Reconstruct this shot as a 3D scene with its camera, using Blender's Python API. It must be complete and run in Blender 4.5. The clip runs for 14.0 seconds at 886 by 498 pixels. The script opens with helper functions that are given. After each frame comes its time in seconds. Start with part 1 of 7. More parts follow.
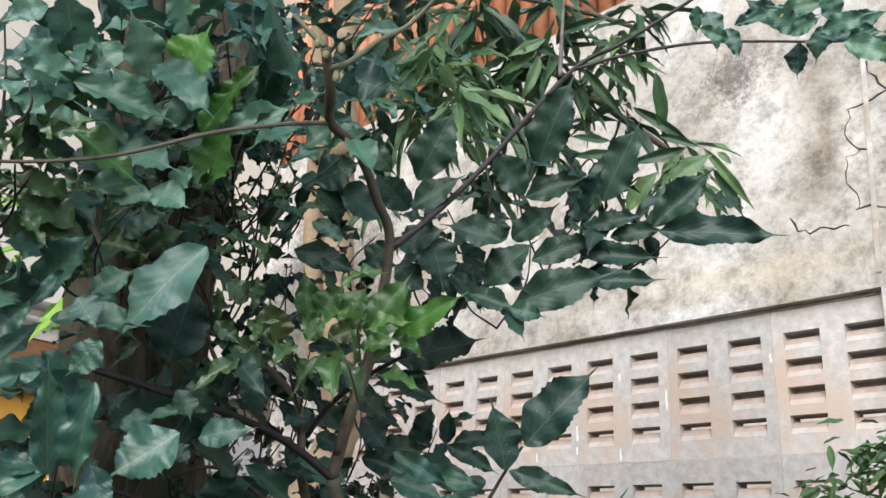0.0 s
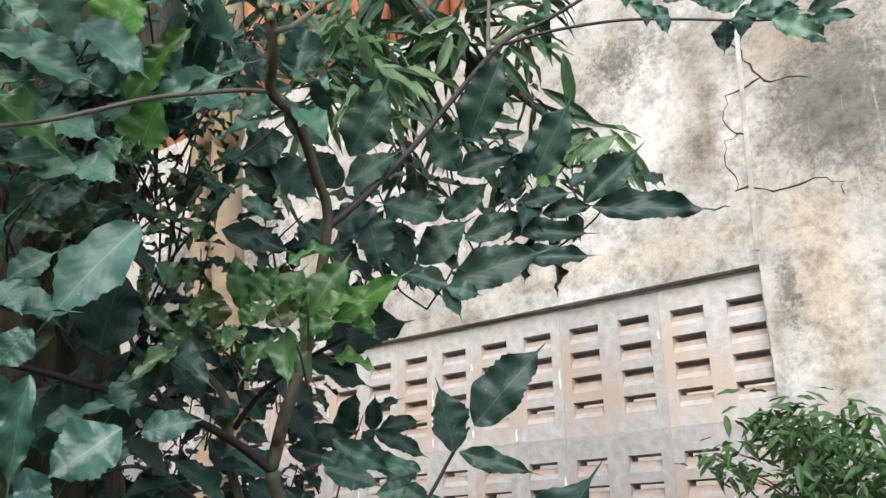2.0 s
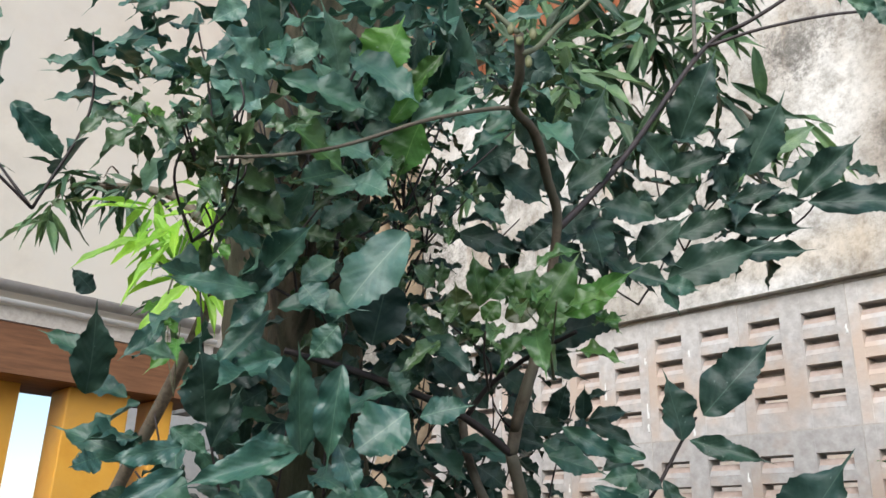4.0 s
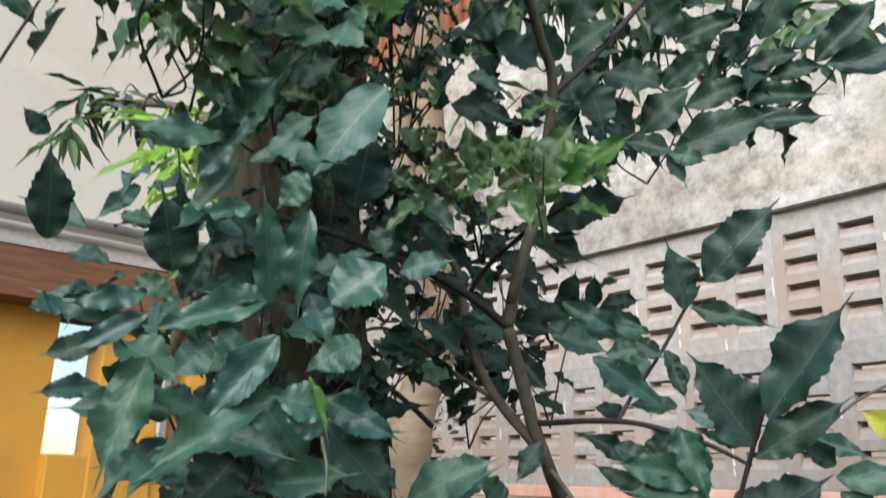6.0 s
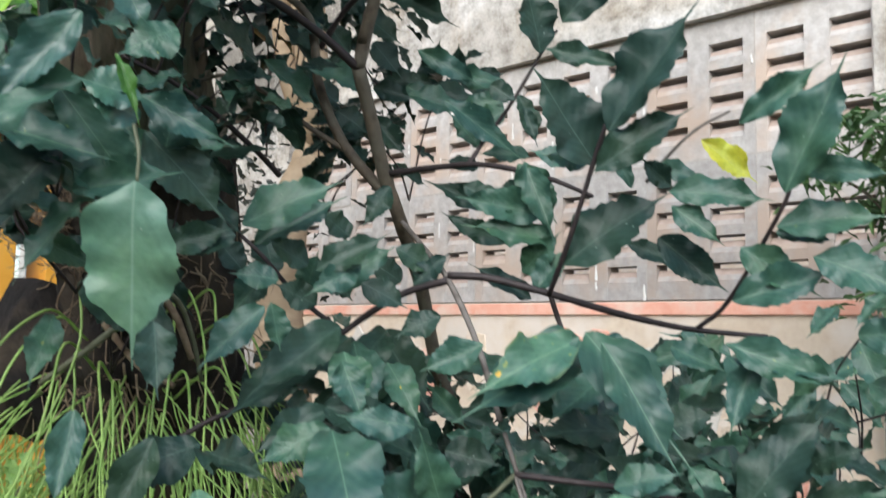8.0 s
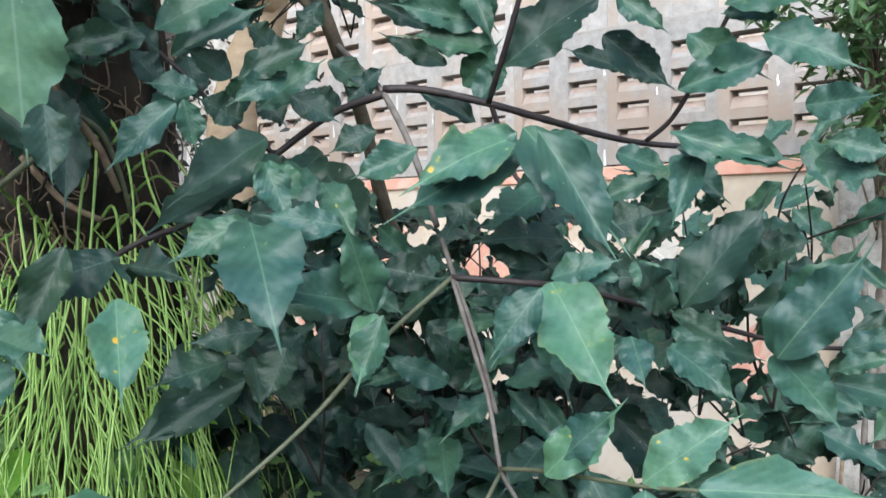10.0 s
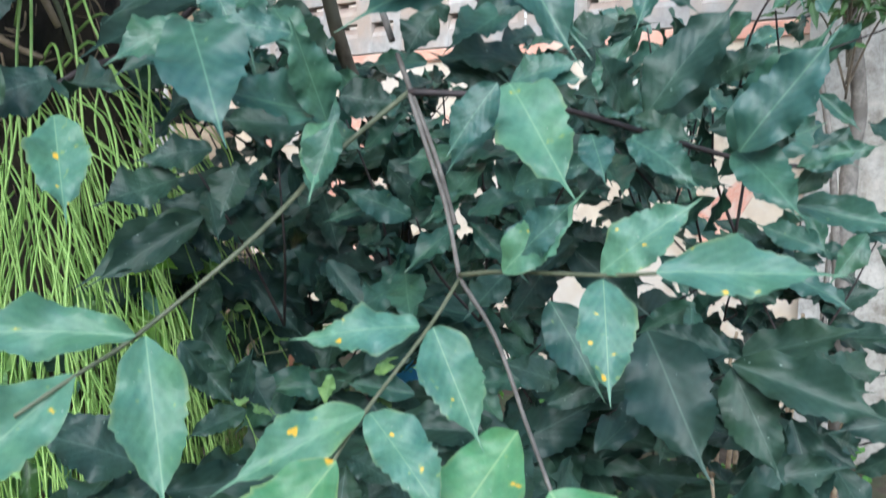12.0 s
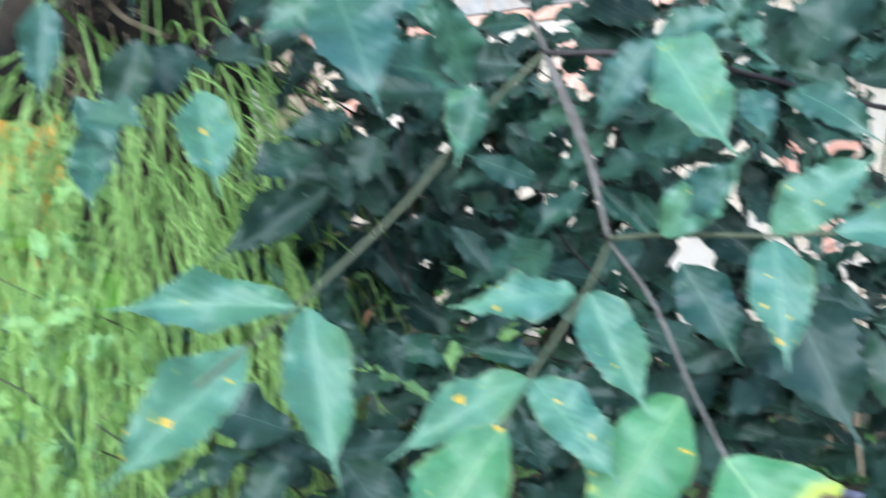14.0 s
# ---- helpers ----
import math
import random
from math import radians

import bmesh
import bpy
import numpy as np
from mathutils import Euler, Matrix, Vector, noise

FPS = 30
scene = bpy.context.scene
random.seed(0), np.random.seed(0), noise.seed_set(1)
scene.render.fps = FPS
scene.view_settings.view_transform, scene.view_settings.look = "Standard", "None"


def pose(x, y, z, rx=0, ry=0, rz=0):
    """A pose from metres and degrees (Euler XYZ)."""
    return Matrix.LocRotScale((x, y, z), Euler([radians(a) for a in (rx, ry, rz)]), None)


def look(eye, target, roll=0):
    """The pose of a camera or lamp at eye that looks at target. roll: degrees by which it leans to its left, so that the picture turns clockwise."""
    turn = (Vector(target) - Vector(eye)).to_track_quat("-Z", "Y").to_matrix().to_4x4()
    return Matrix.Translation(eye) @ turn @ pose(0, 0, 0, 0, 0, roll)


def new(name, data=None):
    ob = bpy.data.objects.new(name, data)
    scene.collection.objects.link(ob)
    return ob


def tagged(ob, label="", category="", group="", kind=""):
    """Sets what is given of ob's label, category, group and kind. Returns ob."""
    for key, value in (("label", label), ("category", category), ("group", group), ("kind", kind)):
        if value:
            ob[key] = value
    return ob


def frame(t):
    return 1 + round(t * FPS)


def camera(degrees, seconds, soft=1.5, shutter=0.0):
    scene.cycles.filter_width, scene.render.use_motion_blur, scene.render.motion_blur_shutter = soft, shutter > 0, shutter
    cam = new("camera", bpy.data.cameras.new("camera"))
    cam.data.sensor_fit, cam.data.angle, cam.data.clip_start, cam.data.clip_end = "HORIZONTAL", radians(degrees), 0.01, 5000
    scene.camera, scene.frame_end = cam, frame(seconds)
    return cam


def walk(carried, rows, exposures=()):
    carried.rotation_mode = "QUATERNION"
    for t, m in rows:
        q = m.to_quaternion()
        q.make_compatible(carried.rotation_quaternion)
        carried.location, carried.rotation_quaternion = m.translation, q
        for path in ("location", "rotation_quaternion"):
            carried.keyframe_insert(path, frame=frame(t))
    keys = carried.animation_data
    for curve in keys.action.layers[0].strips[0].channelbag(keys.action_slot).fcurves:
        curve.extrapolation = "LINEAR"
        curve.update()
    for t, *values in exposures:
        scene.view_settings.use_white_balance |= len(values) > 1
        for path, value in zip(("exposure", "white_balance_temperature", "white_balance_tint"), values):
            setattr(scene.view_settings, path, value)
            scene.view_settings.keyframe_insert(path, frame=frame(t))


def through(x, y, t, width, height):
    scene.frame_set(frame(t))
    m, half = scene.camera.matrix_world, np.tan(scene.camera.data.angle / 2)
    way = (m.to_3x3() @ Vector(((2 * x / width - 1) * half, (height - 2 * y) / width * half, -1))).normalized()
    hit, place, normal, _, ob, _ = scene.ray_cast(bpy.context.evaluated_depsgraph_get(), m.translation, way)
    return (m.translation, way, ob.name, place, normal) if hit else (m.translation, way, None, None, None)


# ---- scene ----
cam = camera(55.1, 14.0, shutter=0.6)
PATH = [
    (0, (0.327, 0.492, 1.723), (1.619, 1.844, 2.432), 3.6),
    (0.5, (0.31, 0.516, 1.72), (1.627, 1.831, 2.453), 2.2),
    (1, (0.298, 0.57, 1.732), (1.682, 1.816, 2.461), -0.3),
    (1.5, (0.294, 0.604, 1.727), (1.751, 1.781, 2.426), -1.1),
    (2, (0.295, 0.599, 1.719), (1.791, 1.731, 2.412), -0.6),
    (2.5, (0.241, 0.605, 1.713), (1.703, 1.775, 2.417), 0.5),
    (3, (0.164, 0.611, 1.719), (1.503, 1.911, 2.437), 1.9),
    (3.2, (0.145, 0.622, 1.713), (1.441, 1.963, 2.435), 2.2),
    (5.3, (0.183, 0.633, 1.645), (1.411, 2.089, 2.254), 1.1),
    (5.5, (0.215, 0.611, 1.628), (1.419, 2.09, 2.231), 1.1),
    (6, (0.252, 0.633, 1.611), (1.479, 2.117, 2.151), 1.6),
    (6.5, (0.269, 0.65, 1.587), (1.555, 2.119, 2.024), 2.3),
    (7, (0.32, 0.652, 1.55), (1.703, 2.052, 1.905), 1.8),
    (7.5, (0.332, 0.661, 1.515), (1.781, 2.012, 1.789), 1.4),
    (8, (0.343, 0.65, 1.473), (1.813, 1.992, 1.672), 1.2),
    (8.5, (0.367, 0.64, 1.449), (1.871, 1.952, 1.58), 0.2),
    (9, (0.384, 0.647, 1.423), (1.906, 1.943, 1.482), -0.5),
    (9.2, (0.391, 0.654, 1.41), (1.914, 1.949, 1.439), -0.6),
    (11.3, (0.42, 0.664, 1.349), (1.969, 1.916, 1.165), -0.6),
    (11.5, (0.424, 0.667, 1.335), (1.976, 1.91, 1.12), -0.9),
    (12, (0.428, 0.66, 1.31), (1.977, 1.887, 1.001), -1.3),
    (12.5, (0.434, 0.671, 1.281), (1.968, 1.892, 0.885), -1.4),
    (13, (0.453, 0.678, 1.266), (1.98, 1.888, 0.814), -1.8),
    (13.5, (0.452, 0.676, 1.268), (1.964, 1.901, 0.809), -2.1),
    (14, (0.397, 0.708, 1.312), (1.813, 2.067, 0.93), -3.7),
]
walk(cam, [(t, look(eye, target, roll)) for t, eye, target, roll in PATH], exposures=((0, 0.50, 6450, 9), (3, 0.52, 6450, 9), (5.5, 0.42, 6400, 9), (6.6, 0.44, 6400, 9), (8.0, 0.56, 6350, 8), (9.2, 0.74, 6200, 7), (12.5, 1.08, 5700, 5), (14, 1.27, 5450, 4)))

# ---- world, sun and exposure ----
world = bpy.data.worlds.new("world")
scene.world = world
world.use_nodes = True
wn = world.node_tree
sky = wn.nodes.new("ShaderNodeTexSky")
sky.sky_type = "NISHITA"
sky.sun_disc = False
sky.sun_elevation, sky.sun_rotation = radians(32), radians(240)
sky.air_density, sky.dust_density, sky.ozone_density = 1.0, 1.0, 1.0
wn.links.new(sky.outputs[0], wn.nodes["Background"].inputs[0])
wn.nodes["Background"].inputs[1].default_value = 0.15
sun = new("sun", bpy.data.lights.new("sun", "SUN"))
sun.data.energy, sun.data.angle, sun.data.color = 3.2, radians(60), (1.0, 0.97, 0.93)
sun.matrix_basis = look((-9, -3.5, 8), (1.5, 2.5, 1))


# ---- materials ----
def material(name, rough=0.6, metal=0.0):
    m = bpy.data.materials.new(name)
    m.use_nodes = True
    nt = m.node_tree
    b = nt.nodes["Principled BSDF"]
    b.inputs["Roughness"].default_value, b.inputs["Metallic"].default_value = rough, metal
    return m, nt, b


def node(nt, kind, **values):
    n = nt.nodes.new(kind)
    for key, value in values.items():
        if key in n.inputs:
            n.inputs[key].default_value = value
    return n


def coords(nt, scale=(1, 1, 1), space="Object", shift=None):
    tc = nt.nodes.new("ShaderNodeTexCoord")
    mp = nt.nodes.new("ShaderNodeMapping")
    mp.inputs["Scale"].default_value = scale
    nt.links.new(tc.outputs[space], mp.inputs["Vector"])
    if shift:
        nt.links.new(shift, mp.inputs["Location"])
    return mp.outputs[0]


def noise_of(nt, vec, scale, detail=6.0, rough=0.6):
    n = node(nt, "ShaderNodeTexNoise", Scale=scale, Detail=detail, Roughness=rough)
    nt.links.new(vec, n.inputs["Vector"])
    return n.outputs["Fac"]


def ramp(nt, fac, *stops):
    r = nt.nodes.new("ShaderNodeValToRGB")
    e = r.color_ramp.elements
    while len(e) < len(stops):
        e.new(0.5)
    for k, (at, col) in zip(e, stops):
        k.position, k.color = at, (*col, 1) if len(col) == 3 else col
    nt.links.new(fac, r.inputs[0])
    return r.outputs[0]


def mix(nt, fac, a, b, how="MIX"):
    n = nt.nodes.new("ShaderNodeMix")
    n.data_type, n.blend_type = "RGBA", how
    for sock, v in ((n.inputs[0], fac), (n.inputs[6], a), (n.inputs[7], b)):
        if isinstance(v, (int, float)):
            sock.default_value = v
        elif isinstance(v, tuple):
            sock.default_value = (*v, 1)
        else:
            nt.links.new(v, sock)
    return n.outputs[2]


def bump(nt, b, height, strength=0.3, distance=0.01):
    n = node(nt, "ShaderNodeBump", Strength=strength, Distance=distance)
    nt.links.new(height, n.inputs["Height"])
    nt.links.new(n.outputs[0], b.inputs["Normal"])


def value(nt, op, a, b=0.0):
    n = nt.nodes.new("ShaderNodeMath")
    n.operation = op
    for sock, v in ((n.inputs[0], a), (n.inputs[1], b)):
        if isinstance(v, (int, float)):
            sock.default_value = v
        else:
            nt.links.new(v, sock)
    return n.outputs[0]


def two_tone(name, a, b, scale, rough=0.7, c=None, cscale=3.0, relief=0.3, depth=0.004, stretch=(1, 1, 1), vary=0.0):
    """A surface of two colours in fine noise, a third in broad patches, and relief."""
    m, nt, p = material(name, rough)
    v = coords(nt, stretch)
    fine = noise_of(nt, v, scale)
    col = ramp(nt, fine, (0.35, a), (0.65, b))
    if c:
        col = mix(nt, ramp(nt, noise_of(nt, v, cscale, 4.0), (0.45, (0, 0, 0)), (0.62, (1, 1, 1))), col, c)
    if vary:
        rnd = nt.nodes.new("ShaderNodeObjectInfo").outputs["Random"]
        col = mix(nt, 1.0, col, ramp(nt, rnd, (0.0, (1 - vary,) * 3), (1.0, (1 + vary,) * 3)), "MULTIPLY")
    nt.links.new(col, p.inputs["Base Color"])
    bump(nt, p, fine, relief, depth)
    return m


def leaf_material(name, dark, light, vein, rough=0.38, spots=0.0, through=0.0, spot=(0.75, 0.45, 0.05), patch=None, spec=0.5, rot=False, rim=0.0):
    """Leaf blade: mottled green with a paler midrib and side veins, glossy, some yellow specks."""
    m, nt, p = material(name, rough)
    info = nt.nodes.new("ShaderNodeObjectInfo")
    # place on the blade: x across, y along, as each blade mesh carries it
    tc = nt.nodes.new("ShaderNodeAttribute")
    tc.attribute_name = "blade_place"
    sep = nt.nodes.new("ShaderNodeSeparateXYZ")
    nt.links.new(tc.outputs["Vector"], sep.inputs[0])
    ax = value(nt, "ABSOLUTE", sep.outputs[0])
    flat = nt.nodes.new("ShaderNodeCombineXYZ")
    nt.links.new(sep.outputs[0], flat.inputs[0])
    nt.links.new(sep.outputs[1], flat.inputs[1])
    island = nt.nodes.new("ShaderNodeNewGeometry").outputs["Random Per Island"]
    chance = value(nt, "FRACT", value(nt, "ADD", info.outputs["Random"], island))
    # offset the noise by leaf, so that no two are alike
    comb = nt.nodes.new("ShaderNodeVectorMath")
    comb.operation = "MULTIPLY_ADD"
    comb.inputs[1].default_value = (0.45, 1, 1)
    sc = nt.nodes.new("ShaderNodeVectorMath")
    sc.operation = "SCALE"
    sc.inputs[0].default_value = (37.0, 91.0, 53.0)
    nt.links.new(chance, sc.inputs["Scale"])
    nt.links.new(flat.outputs[0], comb.inputs[0])
    nt.links.new(sc.outputs[0], comb.inputs[2])
    v = comb.outputs[0]
    broad = noise_of(nt, v, 2.2, 5.0)
    col = ramp(nt, broad, (0.3, dark), (0.72, light))
    col = mix(nt, 1.0, col, ramp(nt, chance, (0.0, (0.75, 0.8, 0.85)), (0.5, (1.0, 1.0, 1.0)), (1.0, (1.25, 1.15, 1.0))), "MULTIPLY")
    col = mix(nt, 1.0, col, ramp(nt, noise_of(nt, v, 18.0, 6.0, 0.7), (0.3, (0.78, 0.80, 0.80)), (0.7, (1.2, 1.17, 1.15))), "MULTIPLY")
    # bluish patches paint sky sheen into the colour, yellowish ones vary the tone
    sheen_drift = noise_of(nt, v, 1.3, 3.0)
    col = mix(nt, 1.0, col, ramp(nt, sheen_drift, (0.36, (0.90, 0.95, 1.12)), (0.50, (1.0, 1.0, 1.0)), (0.66, (1.12, 1.08, 0.84))), "MULTIPLY")
    # side veins rise towards the edge
    slant = value(nt, "SUBTRACT", sep.outputs[1], value(nt, "MULTIPLY", ax, 0.75))
    wave = value(nt, "PINGPONG", slant, 0.055)
    side = ramp(nt, wave, (0.0, (1, 1, 1)), (0.10, (0, 0, 0)))
    side = mix(nt, 1.0, side, ramp(nt, ax, (0.0, (0.30, 0.30, 0.30)), (0.4, (0.10, 0.10, 0.10))), "MULTIPLY")
    mid = ramp(nt, ax, (0.004, (0.75, 0.75, 0.75)), (0.017, (0, 0, 0)))
    col = mix(nt, side, col, vein)
    col = mix(nt, mid, col, vein)
    if spots:
        s = noise_of(nt, v, 9.0, 1.5)
        col = mix(nt, ramp(nt, s, (0.77 - spots, (0, 0, 0)), (0.83 - spots, (0.8, 0.8, 0.8))), col, (0.26, 0.36, 0.10))
        col = mix(nt, ramp(nt, s, (0.82 - spots, (0, 0, 0)), (0.84 - spots, (1, 1, 1))), col, spot)
    # pale dust specks
    s2 = noise_of(nt, v, 34.0, 0.0)
    col = mix(nt, ramp(nt, s2, (0.84, (0, 0, 0)), (0.88, (0.7, 0.7, 0.7))), col, (0.30, 0.40, 0.34))
    if rim:
        # yellowing margin, here and there
        worn = mix(nt, 1.0, ramp(nt, sep.outputs[2], (0.86, (0, 0, 0)), (1.0, (rim, rim, rim))), ramp(nt, noise_of(nt, v, 4.0, 3.0), (0.42, (0, 0, 0)), (0.6, (1, 1, 1))), "MULTIPLY")
        col = mix(nt, worn, col, (0.42, 0.44, 0.14))
    if patch:
        far = noise_of(nt, v, 3.0, 3.0)
        col = mix(nt, ramp(nt, far, (0.66, (0, 0, 0)), (0.72, (1, 1, 1))), col, patch)
    if rot:
        # a dead brown patch with a yellow rim by the edge
        d = nt.nodes.new("ShaderNodeVectorMath")
        d.operation = "DISTANCE"
        nt.links.new(flat.outputs[0], d.inputs[0])
        d.inputs[1].default_value = (-0.36, 0.62, 0.0)
        off = value(nt, "ADD", d.outputs["Value"], value(nt, "MULTIPLY", noise_of(nt, v, 6.0, 4.0), 0.22))
        col = mix(nt, ramp(nt, off, (0.36, (1, 1, 1)), (0.44, (0, 0, 0))), col, (0.42, 0.50, 0.06))
        col = mix(nt, ramp(nt, off, (0.31, (1, 1, 1)), (0.33, (0, 0, 0))), col, (0.10, 0.045, 0.05))
    nt.links.new(col, p.inputs["Base Color"])
    p.inputs["Specular IOR Level"].default_value = spec
    fine = noise_of(nt, v, 7.0, 2.0)
    grain = noise_of(nt, v, 60.0, 3.0)
    pucker = value(nt, "MULTIPLY", noise_of(nt, v, 3.2, 2.0), 0.45)
    h = value(nt, "ADD", value(nt, "ADD", value(nt, "MULTIPLY", fine, 0.45), value(nt, "MULTIPLY", grain, 0.07)), value(nt, "ADD", pucker, value(nt, "MULTIPLY", wave, 0.9)))
    bump(nt, p, h, 0.2, 0.02)
    nt.links.new(value(nt, "ADD", value(nt, "MULTIPLY", broad, 0.30), rough - 0.15), p.inputs["Roughness"])
    if through:
        tr = nt.nodes.new("ShaderNodeBsdfTranslucent")
        nt.links.new(col, tr.inputs["Color"])
        ms = nt.nodes.new("ShaderNodeMixShader")
        ms.inputs[0].default_value = through
        out = nt.nodes["Material Output"]
        nt.links.new(p.outputs[0], ms.inputs[1])
        nt.links.new(tr.outputs[0], ms.inputs[2])
        nt.links.new(ms.outputs[0], out.inputs[0])
    return m


# shaded copy of the mid leaf for inner and rear leaves, shade in colour
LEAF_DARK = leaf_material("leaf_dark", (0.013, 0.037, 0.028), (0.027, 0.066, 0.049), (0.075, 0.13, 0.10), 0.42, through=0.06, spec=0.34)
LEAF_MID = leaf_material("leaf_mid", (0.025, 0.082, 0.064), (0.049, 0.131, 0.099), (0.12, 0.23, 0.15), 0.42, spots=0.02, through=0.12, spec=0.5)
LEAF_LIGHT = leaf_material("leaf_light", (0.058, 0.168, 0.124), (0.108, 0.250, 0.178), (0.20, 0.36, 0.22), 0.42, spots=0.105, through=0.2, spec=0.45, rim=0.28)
LEAF_LIME = leaf_material("leaf_lime", (0.05, 0.17, 0.03), (0.10, 0.26, 0.055), (0.18, 0.38, 0.10), 0.35, through=0.35)
LEAF_YELLOW = leaf_material("leaf_yellow", (0.55, 0.50, 0.04), (0.45, 0.52, 0.06), (0.40, 0.45, 0.08), 0.45, spots=0.1, through=0.2, spot=(0.12, 0.22, 0.04))
LEAF_BLOTCH = leaf_material("leaf_blotch", (0.05, 0.19, 0.095), (0.09, 0.27, 0.13), (0.25, 0.40, 0.18), 0.44, spots=0.10, through=0.2, patch=(0.30, 0.40, 0.08), rim=0.4)
LEAF_WORN = leaf_material("leaf_worn", (0.055, 0.22, 0.09), (0.10, 0.31, 0.13), (0.26, 0.42, 0.2), 0.44, spots=0.05, through=0.2, rot=True, rim=0.3)
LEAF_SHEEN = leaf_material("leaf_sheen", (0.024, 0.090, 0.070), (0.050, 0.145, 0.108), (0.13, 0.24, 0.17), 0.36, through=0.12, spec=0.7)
STRAP = leaf_material("strap_leaf", (0.055, 0.13, 0.065), (0.15, 0.26, 0.125), (0.2, 0.32, 0.16), 0.42, through=0.25)
STRAP_DARK = leaf_material("strap_leaf_dark", (0.026, 0.066, 0.038), (0.06, 0.13, 0.065), (0.06, 0.12, 0.06), 0.42, through=0.2)
STRAP_LIME = leaf_material("strap_leaf_lime", (0.20, 0.48, 0.04), (0.34, 0.62, 0.07), (0.4, 0.65, 0.15), 0.45, through=0.45)
FINE_LEAF = leaf_material("fine_leaf", (0.035, 0.09, 0.032), (0.085, 0.18, 0.062), (0.1, 0.2, 0.08), 0.5, through=0.25)
# near black leaf for a silhouette: the backlit shade is its base colour
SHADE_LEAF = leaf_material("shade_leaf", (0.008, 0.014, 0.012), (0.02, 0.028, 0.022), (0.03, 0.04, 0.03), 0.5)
STRAND = two_tone("hanging_strand", (0.20, 0.37, 0.08), (0.41, 0.60, 0.18), 30, 0.5, relief=0.1, vary=0.3)
STEM_BROWN = two_tone("stem_brown", (0.065, 0.050, 0.036), (0.145, 0.113, 0.080), 60, 0.75, c=(0.11, 0.10, 0.075), cscale=14, relief=0.5)
STEM_GREY = two_tone("stem_grey", (0.12, 0.105, 0.095), (0.22, 0.20, 0.18), 70, 0.75, c=(0.09, 0.08, 0.07), cscale=12, relief=0.4)
STEM_DARK = two_tone("stem_dark", (0.018, 0.014, 0.016), (0.045, 0.032, 0.032), 60, 0.6, relief=0.3)
STEM_GREEN = two_tone("stem_green", (0.085, 0.10, 0.055), (0.15, 0.16, 0.10), 60, 0.6, relief=0.2)
BARK = two_tone("furrowed_bark", (0.012, 0.009, 0.006), (0.22, 0.165, 0.115), 34, 0.9, c=(0.085, 0.085, 0.05), cscale=7, relief=1.0, depth=0.012, stretch=(1, 1, 0.22))
# near black copy of the bark: shade on the lower trunk, in colour
BARK_SHADED = two_tone("shaded_bark", (0.004, 0.003, 0.003), (0.016, 0.012, 0.010), 22, 0.95, c=(0.05, 0.038, 0.025), cscale=6, relief=1.0, depth=0.012)
RED_BARK = two_tone("reddish_weathered_wood", (0.16, 0.06, 0.035), (0.34, 0.16, 0.09), 16, 0.9, c=(0.10, 0.06, 0.04), cscale=5, relief=0.8, depth=0.01, stretch=(1, 1, 0.3))
BARK_PALE = two_tone("pale_smooth_bark", (0.28, 0.205, 0.135), (0.40, 0.31, 0.21), 9, 0.75, c=(0.27, 0.20, 0.13), cscale=5, relief=0.25, depth=0.004, stretch=(1, 1, 2.5))
ROOT = two_tone("dry_root", (0.16, 0.11, 0.07), (0.32, 0.25, 0.17), 40, 0.85, relief=0.5)
SOIL = two_tone("soil", (0.03, 0.022, 0.016), (0.075, 0.055, 0.04), 18, 0.95, c=(0.05, 0.07, 0.03), cscale=3, relief=0.8, depth=0.02)
CONCRETE = two_tone("vent_concrete", (0.38, 0.36, 0.35), (0.50, 0.485, 0.475), 22, 0.85, c=(0.46, 0.37, 0.31), cscale=2.6, relief=0.8, depth=0.005, vary=0.16)
LOUVRE = two_tone("louvre_inside", (0.36, 0.28, 0.24), (0.46, 0.37, 0.33), 18, 0.9, relief=0.3)
MORTAR = two_tone("mortar", (0.36, 0.33, 0.30), (0.46, 0.43, 0.40), 30, 0.9, relief=0.4)
CREAM = two_tone("cream_paint", (0.52, 0.48, 0.42), (0.60, 0.56, 0.49), 5, 0.7, c=(0.56, 0.53, 0.48), cscale=1.2, relief=0.08)
OCHRE = two_tone("ochre_paint", (0.62, 0.30, 0.03), (0.72, 0.38, 0.05), 4, 0.6, c=(0.58, 0.30, 0.05), cscale=2, relief=0.1)
EAVE = two_tone("brown_timber", (0.12, 0.05, 0.02), (0.20, 0.09, 0.04), 12, 0.7, relief=0.3, stretch=(0.3, 3, 3))
GREY_PIPE = two_tone("grey_pipe", (0.30, 0.29, 0.28), (0.40, 0.39, 0.37), 8, 0.5, relief=0.05)
WHITE_PIPE = two_tone("white_pipe", (0.70, 0.70, 0.68), (0.78, 0.78, 0.76), 8, 0.4, relief=0.05)
TERRACOTTA = two_tone("terracotta", (0.40, 0.14, 0.07), (0.52, 0.21, 0.11), 10, 0.8, c=(0.60, 0.30, 0.18), cscale=3, relief=0.3, vary=0.15)
SALMON = two_tone("salmon_paint", (0.72, 0.35, 0.26), (0.78, 0.44, 0.34), 14, 0.8, c=(0.74, 0.54, 0.45), cscale=5, relief=0.3, vary=0.1)
SAND = two_tone("sand_render", (0.62, 0.51, 0.40), (0.72, 0.62, 0.50), 14, 0.85, c=(0.72, 0.65, 0.58), cscale=3, relief=0.4, vary=0.06)
WHITISH = two_tone("limewash", (0.66, 0.63, 0.58), (0.74, 0.71, 0.66), 12, 0.85, relief=0.3, vary=0.08)
